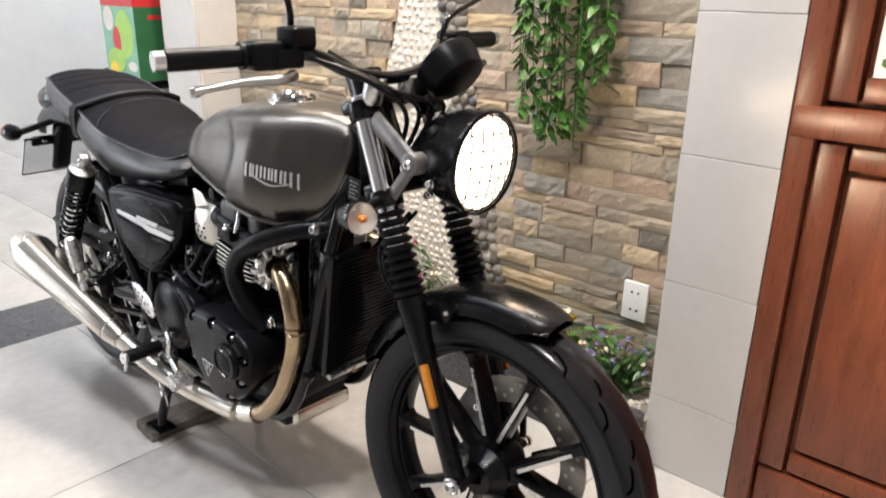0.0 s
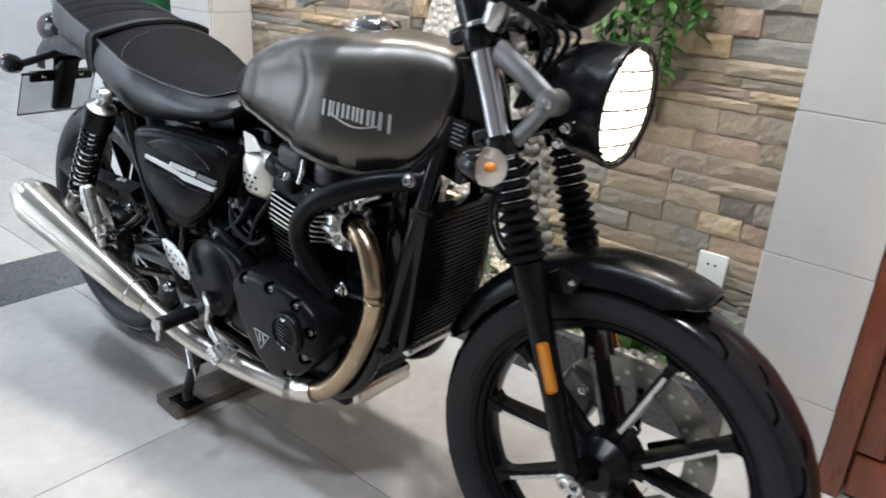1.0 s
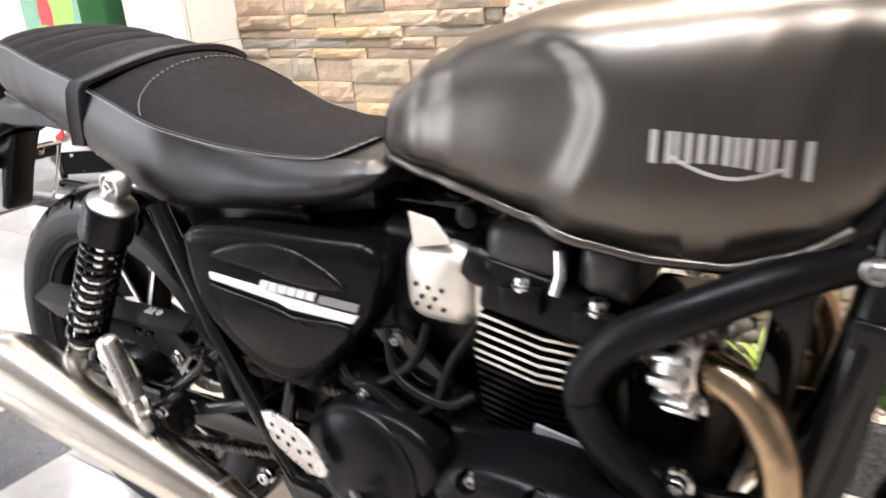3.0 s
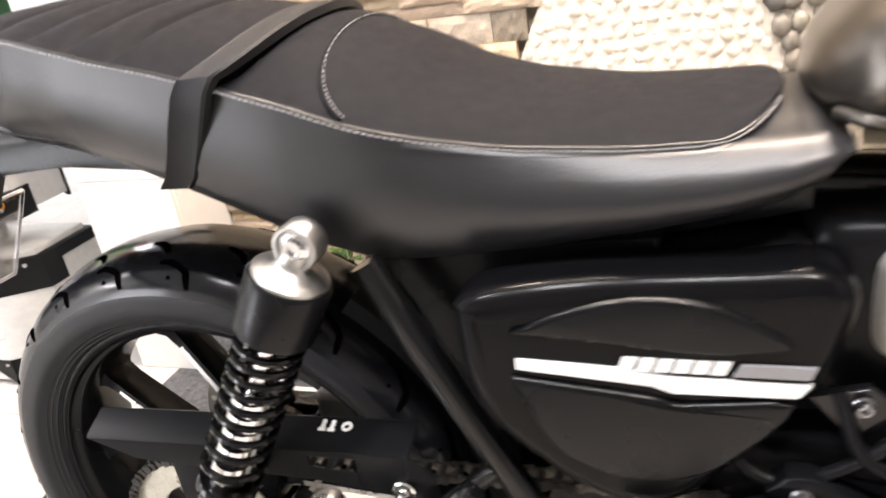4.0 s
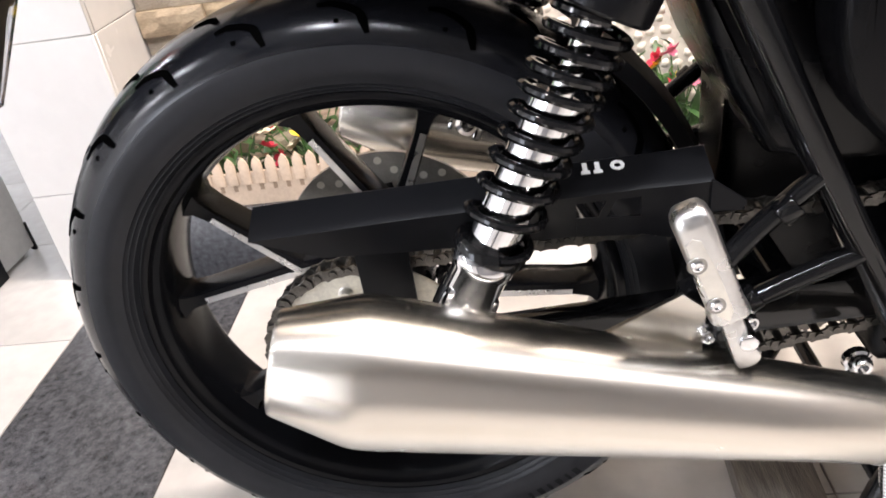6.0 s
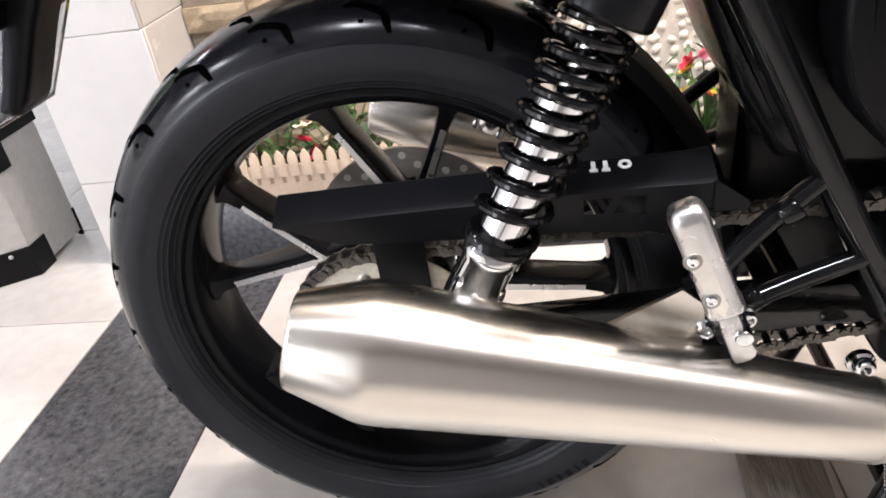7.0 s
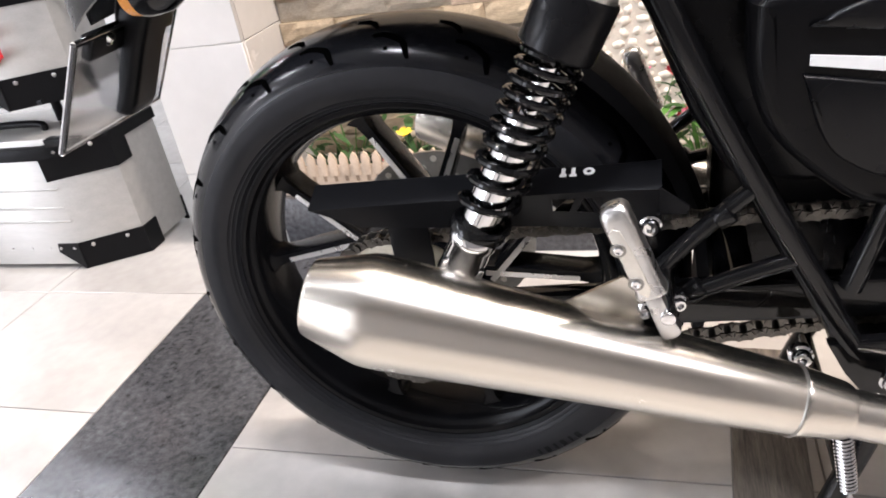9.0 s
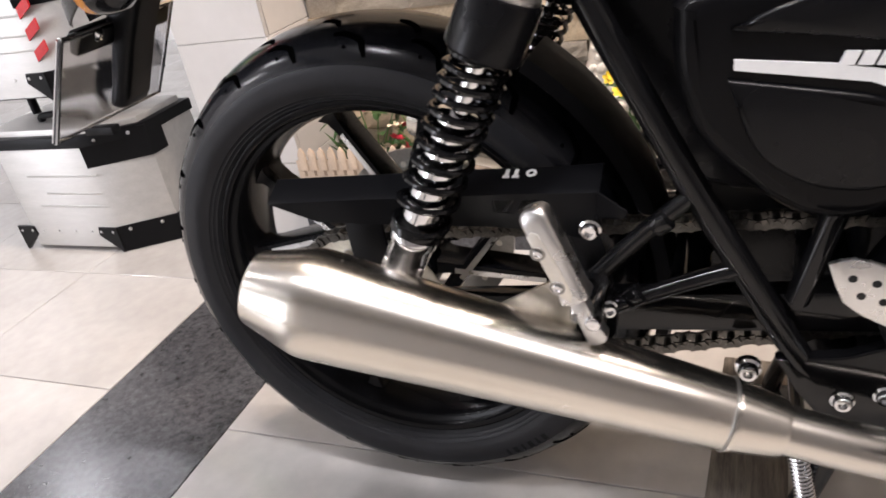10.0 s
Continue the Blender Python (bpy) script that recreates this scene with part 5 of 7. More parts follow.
part("cover_bolt", bolt((0.597, -0.137, 0.49), (0, -1, 0), 0.006), M_BOLT, engine)
part("cover_bolt", bolt((0.668, -0.137, 0.459), (0, -1, 0), 0.006), M_BOLT, engine)
part("script_plate", rbox(0.062, 0.004, 0.018, pose(0.828, -0.1, 0.479, 0, 8, 0), 0.002, 1), M_GREYDECAL, engine, "grey plate with pale marks")
part("coolant_hose", tube([(1.07, -0.06, 0.705), (1.02, -0.105, 0.695), (0.96, -0.138, 0.67), (0.911, -0.15, 0.641), (0.88, -0.152, 0.604), (0.872, -0.15, 0.572), (0.884, -0.147, 0.538), (0.908, -0.142, 0.504), (0.93, -0.13, 0.468)], 0.0185, 18, 8), M_PLAST, bike, "thick black rubber coolant hose")
part("oxygen_sensor", cyl((0.97, -0.1, 0.648), (1.005, -0.09, 0.668), 0.006, 12, 0.002), M_ALU, bike)
for k in range(3):
    part("cable", tube([(1.12, -0.05 + 0.01 * k, 0.8), (1.05, -0.075, 0.72 - 0.01 * k), (0.95, -0.06 + 0.01 * k, 0.69), (0.8, -0.05, 0.71)], 0.005, 8, 6), M_PLAST, bike)

# radiator
rad_m = pose(1.075, 0.012, 0.53, 0, 8, 0)
radiator = part("radiator", rbox(0.03, 0.19, 0.26, rad_m, 0.004), M_GLOSS, bike, "black radiator with fine fins")
for k in range(28):
    part("radiator_fin", rbox(0.009, 0.158, 0.0028, rad_m @ pose(0.0128, 0, -0.118 + 0.0087 * k), 0), M_CAST, radiator)
for s in (-1, 1):
    part("side_tank", rbox(0.038, 0.02, 0.27, rad_m @ pose(-0.004, s * 0.092, 0), 0.007, 3), M_GLOSS, radiator)
    part("radiator_bolt", bolt((1.085, s * 0.11, 0.715), (0, s, 0), 0.009, None, 0.006), M_BOLT, radiator)
part("lower_guard", rbox(0.03, 0.17, 0.012, pose(1.056, 0.012, 0.39, 0, 20, 0), 0.003), M_ALU, radiator, "bare alloy lower bracket")
part("expansion_hose", tube([(1.04, -0.1, 0.4), (1.0, -0.09, 0.36), (0.95, -0.06, 0.34)], 0.014, 12, 6), M_PLAST, bike)
TYPE_M = pose(1.133, -0.052, 0.788, 0, 8, 0)
sticker = part("type_plate", rbox(0.034, 0.002, 0.046, TYPE_M, 0.0009, 1), M_PLAST, frame_ob, "small black plate with unreadable grey print")
for k, w in enumerate((0.024, 0.02, 0.025, 0.017, 0.023)):
    part("print_bar", rbox(w, 0.001, 0.002, TYPE_M @ pose((w - 0.027) / 2, -0.0012, 0.015 - 0.0073 * k), 0.0002, 1), M_GREYDECAL, sticker)
part("steering_head", cyl((1.165, 0, 0.86), (1.105, 0, 0.99), 0.034, 24, 0.004), M_GLOSS, frame_ob)
part("head_gusset", plate([(1.04, 0.72), (1.1, 0.9), (1.16, 0.88), (1.17, 0.8), (1.12, 0.7)], -0.03, 0.03, 0.006), M_GLOSS, frame_ob)


# fork, steered
def fwd(bm):
    bmesh.ops.transform(bm, matrix=STEER, verts=bm.verts[:])
    return bm


AXLE = Vector((1.406, 0, 0.313))
up = Vector((-math.sin(RAKE), 0, math.cos(RAKE)))
fork = part("fork", fwd(cyl((1.424, -0.1, 0.313), (1.424, 0.1, 0.313), 0.009, 12)), M_BLACK, bike, "telescopic fork with rubber gaiters")
for s in (-1, 1):
    def fk(d, dy=0.0, dx=0.0):
        return AXLE + Vector((dx, s * (0.086 + dy), 0)) + up * d
    mm = Matrix.Translation(fk(0)) @ up.to_track_quat("Z", "Y").to_matrix().to_4x4()
    part("stanchion", fwd(cyl(fk(0.3), fk(0.665), 0.0205, 28)), M_CHROME, fork, "bright chrome fork tube")
    leg = part("fork_leg", fwd(lathe([(0.0, -0.022), (0.015, -0.02), (0.018, 0.0), (0.0185, 0.05), (0.0195, 0.2), (0.021, 0.26), (0.0245, 0.285), (0.027, 0.31), (0.027, 0.335), (0.0, 0.335)], mm, 28)), M_BLACK, fork, "satin black fork lower")
    part("fork_bolt", fwd(bolt(fk(-0.004) + Vector((0, s * 0.019, 0)), (0, s, 0), 0.012, None, 0.008)), M_ALU, leg)
    part("axle_end", fwd(lathe([(0.006, 0.0), (0.012, 0.0), (0.013, 0.004), (0.008, 0.006), (0.006, 0.003)], Matrix.Translation(Vector((1.424, s * 0.107, 0.313))) @ Vector((0, s, 0)).to_track_quat("Z", "Y").to_matrix().to_4x4(), 20, loop=True)), M_CHROME, leg)
    prof = [(0.021, 0.325)]
    for k in range(10):
        h = 0.335 + 0.0155 * k
        r = 0.0305 - 0.0004 * k
        prof += [(r - 0.008, h), (r, h + 0.005), (r, h + 0.009), (r - 0.008, h + 0.0145)]
    prof += [(0.022, 0.492)]
    part("gaiter", fwd(lathe(prof, mm, 32)), M_PLAST, fork, "ribbed black rubber gaiter")
    part("reflector", fwd(rbox(0.018, 0.006, 0.078, Matrix.Translation(fk(0.182, 0.02, 0.011)) @ pose(0, 0, 0, 0, -22, 0), 0.006, 3)), M_AMBER, leg, "amber side reflector")
    part("yoke_clamp", fwd(cyl(fk(0.494), fk(0.525), 0.03, 24, 0.004)), M_GLOSS, fork)
    part("top_clamp", fwd(cyl(fk(0.648), fk(0.682), 0.028, 24, 0.004)), M_GLOSS, fork)
    part("top_plug", fwd(cyl(fk(0.682), fk(0.69), 0.019, 20, 0.002)), M_ALU, fork)
    a, b = fk(0.65, 0.006, 0.03), fk(0.525, 0.006, 0.03)
    nose = Vector((1.297, s * 0.112, 0.862))
    ear = part("headlamp_bracket", fwd(tube([a, a.lerp(nose, 0.5) + Vector((0, s * 0.006, 0.006)), nose], [0.019, 0.0165, 0.0155], 14, 6, True, None, 0.55)), M_GREYCAST, fork, "grey cast headlamp bracket")
    part("lower_arm", fwd(tube([b, b.lerp(nose, 0.5), nose], [0.014, 0.0125, 0.013], 14, 6, True, None, 0.55)), M_GREYCAST, ear)
    part("boss", fwd(cyl(nose - Vector((0, s * 0.02, 0)), nose + Vector((0, s * 0.0125, 0)), 0.0185, 24, 0.004)), M_GREYCAST, ear)
    part("boss_bolt", fwd(bolt(nose + Vector((0, s * 0.0125, 0)), (0, s, 0), 0.0085, None, 0.005)), M_CHROME, ear)
    ip = Vector((1.252, s * 0.19, 0.776))
    ind = part("front_indicator", fwd(lathe([(0.0, -0.04), (0.012, -0.038), (0.0225, -0.022), (0.0265, 0.0), (0.0265, 0.006)], Matrix.Translation(ip) @ Vector((1, s * 0.0, 0.05)).to_track_quat("Z", "Y").to_matrix().to_4x4(), 28)), M_GLOSS, bike, "black front indicator with a clear lens")
    part("lens", fwd(lathe([(0.0262, 0.006), (0.0255, 0.016), (0.019, 0.027), (0.009, 0.031), (0, 0.032)], Matrix.Translation(ip) @ Vector((1, 0, 0.05)).to_track_quat("Z", "Y").to_matrix().to_4x4(), 28)), M_LENS, ind, "clear lens").visible_shadow = False
    part("reflector_cup", fwd(lathe([(0.0255, 0.0055), (0.018, 0.002), (0.008, 0.0), (0, 0.0)], Matrix.Translation(ip) @ Vector((1, 0, 0.05)).to_track_quat("Z", "Y").to_matrix().to_4x4(), 28)), M_SATIN, ind, "bright reflector")
    part("bulb", fwd(lathe([(0, 0.004), (0.004, 0.006), (0.005, 0.011), (0.0035, 0.015), (0, 0.017)], Matrix.Translation(ip) @ Vector((1, 0, 0.05)).to_track_quat("Z", "Y").to_matrix().to_4x4(), 20)), M_BULB, ind, "amber bulb, unlit")
    part("stalk", fwd(cyl(ip + Vector((-0.012, -s * 0.015, 0)), Vector((1.215, s * 0.09, 0.79)), 0.009, 14, 0.002)), M_PLAST, ind)
part("lower_yoke", fwd(rbox(0.075, 0.17, 0.03, Matrix.Translation((1.19, 0, 0.796)) @ pose(0, 0, 0, 0, -22, 0), 0.008, 3)), M_GLOSS, fork)
part("top_yoke", fwd(rbox(0.08, 0.17, 0.024, Matrix.Translation((1.13, 0, 0.938)) @ pose(0, 0, 0, 0, -24, 0), 0.008, 3)), M_GLOSS, fork)
hm = Matrix.Translation((1.345, 0.01, 0.858)) @ Vector((1, 0, -0.06)).to_track_quat("Z", "Y").to_matrix().to_4x4()
lamp = part("headlamp", fwd(lathe([(0.0, -0.125), (0.03, -0.122), (0.056, -0.107), (0.074, -0.08), (0.085, -0.04), (0.088, -0.006), (0.0905, 0.0), (0.0905, 0.008), (0.086, 0.012), (0.082, 0.008), (0.08, -0.01), (0, -0.01)], hm, 56)), M_BLACK, bike, "round black headlamp, lit, with a wire grille")
part("reflector_bowl", fwd(lathe([(0.079, 0.004), (0.06, 0.009), (0.035, 0.013), (0, 0.015)], hm, 48)), M_LAMP, lamp, "glowing warm white lens")
bm = bmesh.new()
for k in (-0.052, -0.026, 0.0, 0.026, 0.052):
    h = math.sqrt(0.083 ** 2 - k * k)
    for flip2 in (0, 1):
        q = [(k, u * h) if flip2 else (u * h, k) for u in (-1, -0.5, 0, 0.5, 1)]
        tube([hm @ Vector((x, y, 0.02 - 0.012 * ((x * x + y * y) / 0.0069))) for x, y in q], 0.0014, 6, 4, True, bm)
part("grille_wire", fwd(bm), M_BLACK, lamp, "black wire grille")
part("lamp_screw", fwd(bolt((1.305, -0.078, 0.826), (0, -1, 0), 0.006)), M_CHROME, lamp)
part("rim_screw", fwd(bolt((1.29, -0.065, 0.802), (0, -1, -0.4), 0.006)), M_CHROME, lamp)
clock = part("instrument", fwd(lathe([(0, -0.05), (0.03, -0.05), (0.05, -0.04), (0.057, -0.012), (0.057, 0.004), (0.052, 0.008), (0, 0.006)], Matrix.Translation((1.245, 0.02, 1.015)) @ Vector((-0.75, 0, 0.66)).to_track_quat("Z", "Y").to_matrix().to_4x4(), 36)), M_PLAST, bike, "round black instrument dial")
part("dial_face", fwd(lathe([(0, 0.0095), (0.044, 0.0095), (0.046, 0.0075)], Matrix.Translation((1.245, 0.02, 1.015)) @ Vector((-0.75, 0, 0.66)).to_track_quat("Z", "Y").to_matrix().to_4x4(), 36)), M_GREYDECAL, clock, "grey dial face")
part("clock_bracket", fwd(cyl((1.16, 0, 0.95), (1.235, 0.02, 0.985), 0.016, 14)), M_PLAST, clock)
# front mudguard
bm = bmesh.new()
rings = []
for k in range(49):
    a = radians(159 - 88 * k / 48)
    e = min(1, min(k, 48 - k) / 5)
    w = 0.056 * (0.72 + 0.28 * math.sqrt(e))
    rings.append([bm.verts.new((F_C[0] + r * math.cos(a), y, F_C[2] + r * math.sin(a))) for y, r in
                  [(-w, 0.3 + 0.025 * (1 - e)), (-w * 0.96, 0.318), (-w * 0.75, 0.334), (-w * 0.4, 0.342), (0, 0.344), (w * 0.4, 0.342), (w * 0.75, 0.334), (w * 0.96, 0.318), (w, 0.3 + 0.025 * (1 - e)),
                   (w * 0.94, 0.3 + 0.025 * (1 - e)), (w * 0.7, 0.33), (0, 0.34), (-w * 0.7, 0.33), (-w * 0.94, 0.3 + 0.025 * (1 - e))]])
skin(bm, rings)
mud = part("front_mudguard", fwd(bm), M_BLACK, bike, "satin black front mudguard")
for s in (-1, 1):
    part("mudguard_stay", fwd(plate([(1.3, 0.605), (1.325, 0.622), (1.36, 0.612), (1.352, 0.59), (1.315, 0.58)], s * 0.068, s * 0.054, 0.003, 2)), M_BLACK, mud)
    part("stay_bolt", fwd(bolt((1.348, s * 0.069, 0.607), (0, s, 0), 0.004, None, 0.003)), M_CHROME, mud)
caliper = part("front_caliper", fwd(rbox(0.07, 0.06, 0.09, pose(1.33, 0.085, 0.36, 0, 20, 0), 0.012, 3)), M_GREYCAST, bike, "grey front brake caliper")
for k in range(2):
    part("caliper_bolt", fwd(bolt((1.32 + 0.025 * k, 0.05, 0.34 + 0.04 * k), (0, -1, 0), 0.008)), M_CHROME, caliper)
part("rear_caliper", rbox(0.08, 0.05, 0.06, pose(0.1, 0.09, 0.37), 0.012, 3), M_GREYCAST, bike, "grey rear brake caliper")
part("brake_line", fwd(tube([(1.24, -0.05, 0.76), (1.21, -0.09, 0.7), (1.235, -0.1, 0.64), (1.27, -0.07, 0.6), (1.32, 0.05, 0.5), (1.33, 0.08, 0.4)], 0.004, 8, 8)), M_PLAST, bike)
part("brake_line", fwd(tube([(1.255, -0.05, 0.765), (1.222, -0.09, 0.7), (1.245, -0.1, 0.645), (1.29, -0.06, 0.61)], 0.0035, 8, 8)), M_PLAST, bike)

# handlebar
BARS = pose(0.02, -0.004, 0.004) @ stem @ Matrix.Rotation(radians(-1.5), 4, axis) @ stem.inverted()


def fwb(bm):
    bmesh.ops.transform(bm, matrix=BARS, verts=bm.verts[:])
    return bm


bar = part("handlebar", fwb(tube([(1.075, -0.37, 1.028), (1.1, -0.24, 1.03), (1.135, -0.15, 1.03), (1.165, -0.09, 1.0), (1.17, 0, 0.985), (1.165, 0.09, 1.0), (1.135, 0.15, 1.03), (1.1, 0.24, 1.03), (1.075, 0.37, 1.028)], 0.0112, 14, 6)), M_GLOSS, bike, "black tubular handlebar")
for s in (-1, 1):
    part("bar_riser", fwb(cyl((1.155, s * 0.04, 0.945), (1.17, s * 0.04, 0.99), 0.018, 16, 0.003)), M_ALU, bar)
    gx = lambda y: 1.1 - 0.19 * (abs(y) - 0.24)
    grip = part("grip", fwb(tube([(gx(0.36), s * 0.36, 1.028), (gx(0.25), s * 0.25, 1.03)], 0.0165, 20, 1)), M_PLAST, bar, "black rubber grip")
    part("grip_flange", fwb(tube([(gx(0.252), s * 0.252, 1.03), (gx(0.246), s * 0.246, 1.03)], 0.021, 20, 1)), M_PLAST, bar)
    part("bar_end", fwb(tube([(gx(0.378), s * 0.378, 1.028), (gx(0.362), s * 0.362, 1.028)], 0.0145, 18, 1)), M_ALU, bar, "bare alloy bar end weight")
    part("switch_housing", fwb(rbox(0.05, 0.055, 0.045, pose(1.108, s * 0.215, 1.03, 0, 0, s * 10), 0.01, 3)), M_PLAST, bar)
    part("lever", fwb(tube([(1.135, s * 0.18, 1.0), (1.14, s * 0.21, 0.995), (1.122, s * 0.26, 0.994), (1.1, s * 0.31, 0.986), (1.09, s * 0.325, 0.982), (1.087, s * 0.333, 0.981)], [0.009, 0.008, 0.0065, 0.0055, 0.009, 0.006], 12, 6)), M_DULLALU, bar, "bare alloy lever")
    part("lever_clamp", fwb(rbox(0.035, 0.045, 0.03, pose(1.125, s * 0.185, 1.025, 0, 0, s * 12), 0.006, 2)), M_PLAST, bar)
    run = [(1.105, -0.165, 1.035), (1.113, -0.167, 1.1), (1.105, -0.187, 1.15), (1.09, -0.235, 1.2), (1.075, -0.31, 1.25)] if s < 0 else [(1.12, 0.16, 1.02), (1.128, 0.165, 1.055), (1.125, 0.2, 1.085), (1.12, 0.36, 1.14), (1.115, 0.42, 1.17)]
    mirror = part("mirror", fwb(tube(run, 0.0055, 10, 8)), M_GLOSS, bike, "black round mirror on a thin stem")
    part("mirror_head", fwb(lathe([(0, -0.02), (0.03, -0.018), (0.047, -0.006), (0.049, 0.004), (0.045, 0.006), (0, 0.004)], Matrix.Translation(Vector(run[-1]) + Vector((-0.01, s * 0.03, 0.03))) @ Vector((-0.95, -s * 0.3, 0.05)).to_track_quat("Z", "Y").to_matrix().to_4x4(), 32)), M_GLOSS, mirror)
part("reservoir", fwb(rbox(0.045, 0.05, 0.035, pose(1.125, -0.165, 1.055, 0, 0, 10), 0.009, 3)), M_PLAST, bike, "black brake fluid reservoir")
for k in range(4):
    part("control_cable", fwb(tube([(1.12, -0.16 + 0.02 * k, 1.03), (1.22, -0.12 + 0.03 * k, 1.0 - 0.012 * k), (1.25, -0.05 + 0.03 * k, 0.94), (1.2, -0.03 + 0.01 * k, 0.84)], 0.0042, 8, 8)), M_PLAST, bike)

# rider pegs, pedal, stand
for s in (-1, 1):
    rp = part("rider_peg", tube([(0.575, s * 0.185, 0.325), (0.585, s * 0.27, 0.33)], 0.0155, 16, 1), M_PLAST, bike, "black rubber rider footpeg")
    part("peg_mount", rbox(0.045, 0.05, 0.035, pose(0.565, s * 0.165, 0.322), 0.008, 2), M_ALU, rp)
    part("peg_end", tube([(0.585, s * 0.27, 0.33), (0.586, s * 0.277, 0.331)], 0.013, 16, 1), M_ALU, rp)
    part("feeler", cyl((0.585, s * 0.27, 0.32), (0.583, s * 0.274, 0.297), 0.004, 10), M_ALU, rp)
    ped = part("foot_pedal", tube([(0.588, s * 0.165, 0.368), (0.615, s * 0.182, 0.371), (0.634, s * 0.188, 0.36), (0.63, s * 0.19, 0.338), (0.632, s * 0.19, 0.319), (0.658, s * 0.193, 0.301), (0.686, s * 0.195, 0.288)], [0.0065, 0.0065, 0.0065, 0.007, 0.0075, 0.007, 0.0065], 12, 6, True, None, 0.8), M_ALU, bike, "bare alloy foot pedal")
    pad_m = Matrix.Translation((0.697, s * 0.203, 0.289)) @ pose(0, 0, 0, 0, 28, 0)
    part("pedal_pad", rbox(0.034, 0.048, 0.018, pad_m, 0.003, 2), M_ALU, ped)
    bm = bmesh.new()
    for i in range(4):
        for j in range(4):
            lathe([(0.0058, 0), (0.0012, 0.0052), (0, 0.0052)], pad_m @ pose(-0.0125 + 0.0083 * i, -0.0175 + 0.0117 * j, 0.0088, 0, 0, 45), 4, bm)
        for j in range(2):
            lathe([(0.0058, 0), (0.0012, 0.0052), (0, 0.0052)], pad_m @ pose(-0.0125 + 0.0083 * i, s * 0.0238, -0.0045 + 0.009 * j, -s * 90, 0, 0) @ pose(0, 0, 0, 0, 0, 45), 4, bm)
    part("pad_tooth", bm, M_ALU, ped, "knurled teeth", flat=True)
stand = part("centre_stand", cyl((0.505, -0.13, 0.245), (0.505, 0.13, 0.245), 0.013, 16), M_GLOSS, bike, "black centre stand resting on a plank")
for s in (-1, 1):
    part("leg", tube([(0.505, s * 0.12, 0.245), (0.492, s * 0.125, 0.19), (0.465, s * 0.135, 0.11), (0.452, s * 0.142, 0.06), (0.455, s * 0.145, 0.038)], 0.0125, 12, 6), M_GLOSS, stand)
    part("foot", rbox(0.075, 0.05, 0.008, pose(0.45, s * 0.148, 0.033, 0, -2, 0), 0.003, 2), M_GLOSS, stand)
part("cross_brace", cyl((0.475, -0.13, 0.14), (0.475, 0.13, 0.14), 0.009, 12), M_GLOSS, stand)
part("return_spring", coil((0.466, -0.14, 0.21), (0.479, -0.14, 0.132), 0.0085, 0.0021, 15, 6, 12), M_CHROME, stand, "steel return spring")
part("spring_hook", tube([(0.462, -0.136, 0.245), (0.466, -0.14, 0.21)], 0.0022, 6, 1), M_CHROME, stand)
part("spring_hook", tube([(0.479, -0.14, 0.132), (0.484, -0.139, 0.105), (0.474, -0.137, 0.092)], 0.0022, 6, 3), M_CHROME, stand)

# tail
bm = bmesh.new()
rings = []
TAIL = [(-0.39, 0.71), (-0.27, 0.762), (-0.15, 0.786), (-0.05, 0.793), (0.066, 0.785), (0.15, 0.764), (0.22, 0.735)]
for k in range(31):
    f = k / 30
    p = Vector((0.22 - 0.61 * f, 0, interp(TAIL, 0.22 - 0.61 * f)[0]))
    w = 0.078 * math.sqrt(max(0.04, 1 - max(0, f - 0.72) ** 2 / 0.0795))
    rings.append([bm.verts.new(p + Vector((0, y * w, z))) for y, z in ((-1, -0.035), (-0.97, -0.01), (-0.75, 0.012), (-0.35, 0.022), (0, 0.024), (0.35, 0.022), (0.75, 0.012), (0.97, -0.01), (1, -0.035), (0.9, -0.035), (0.6, 0.004), (0, 0.014), (-0.6, 0.004), (-0.9, -0.035))])
skin(bm, rings)
tail = part("rear_mudguard", bm, M_BLACK, bike, "satin black rear mudguard")
bm = bmesh.new()
skin(bm, [[bm.verts.new((R_C[0] + r * math.cos(a), y, R_C[2] + r * math.sin(a))) for y, r in ((-0.05, 0.325), (-0.042, 0.338), (0, 0.344), (0.042, 0.338), (0.05, 0.325), (0.04, 0.33), (0, 0.335), (-0.04, 0.33))] for a in (radians(-16 + 3.6 * k) for k in range(20))])
part("inner_mudguard", bm, M_MATT, bike, "black inner mudguard")
lm = Matrix.Translation((-0.3, 0, 0.795)) @ Vector((-1, 0, -0.1)).to_track_quat("Z", "Y").to_matrix().to_4x4()
tl = part("tail_lamp", lathe([(0, -0.06), (0.028, -0.05), (0.04, -0.02), (0.043, 0.03), (0.041, 0.036), (0, 0.036)], lm, 32), M_GLOSS, bike, "round black tail lamp with a red lens")
part("lens", lathe([(0.04, 0.036), (0.039, 0.048), (0.03, 0.058), (0.012, 0.062), (0, 0.062)], lm, 32), M_RED, tl, "red lens")
hang = part("plate_hanger", plate([(-0.25, 0.72), (-0.31, 0.72), (-0.335, 0.66), (-0.36, 0.6), (-0.375, 0.575), (-0.36, 0.565), (-0.34, 0.58), (-0.3, 0.65)], -0.024, 0.024, 0.012, 3, 2), M_PLAST, bike, "black number plate hanger")
part("crossbar", rbox(0.016, 0.17, 0.03, pose(-0.325, 0, 0.668, 0, 28, 0), 0.006, 3), M_PLAST, hang)
pl = Matrix.Translation((-0.352, -0.008, 0.615)) @ pose(0, 0, 0, 0, 32, 0)
part("plate_sheet", rbox(0.004, 0.2, 0.145, pl, 0.001, 1), M_PLATE, hang, "clear acrylic plate holder").visible_shadow = False
bm = bmesh.new()
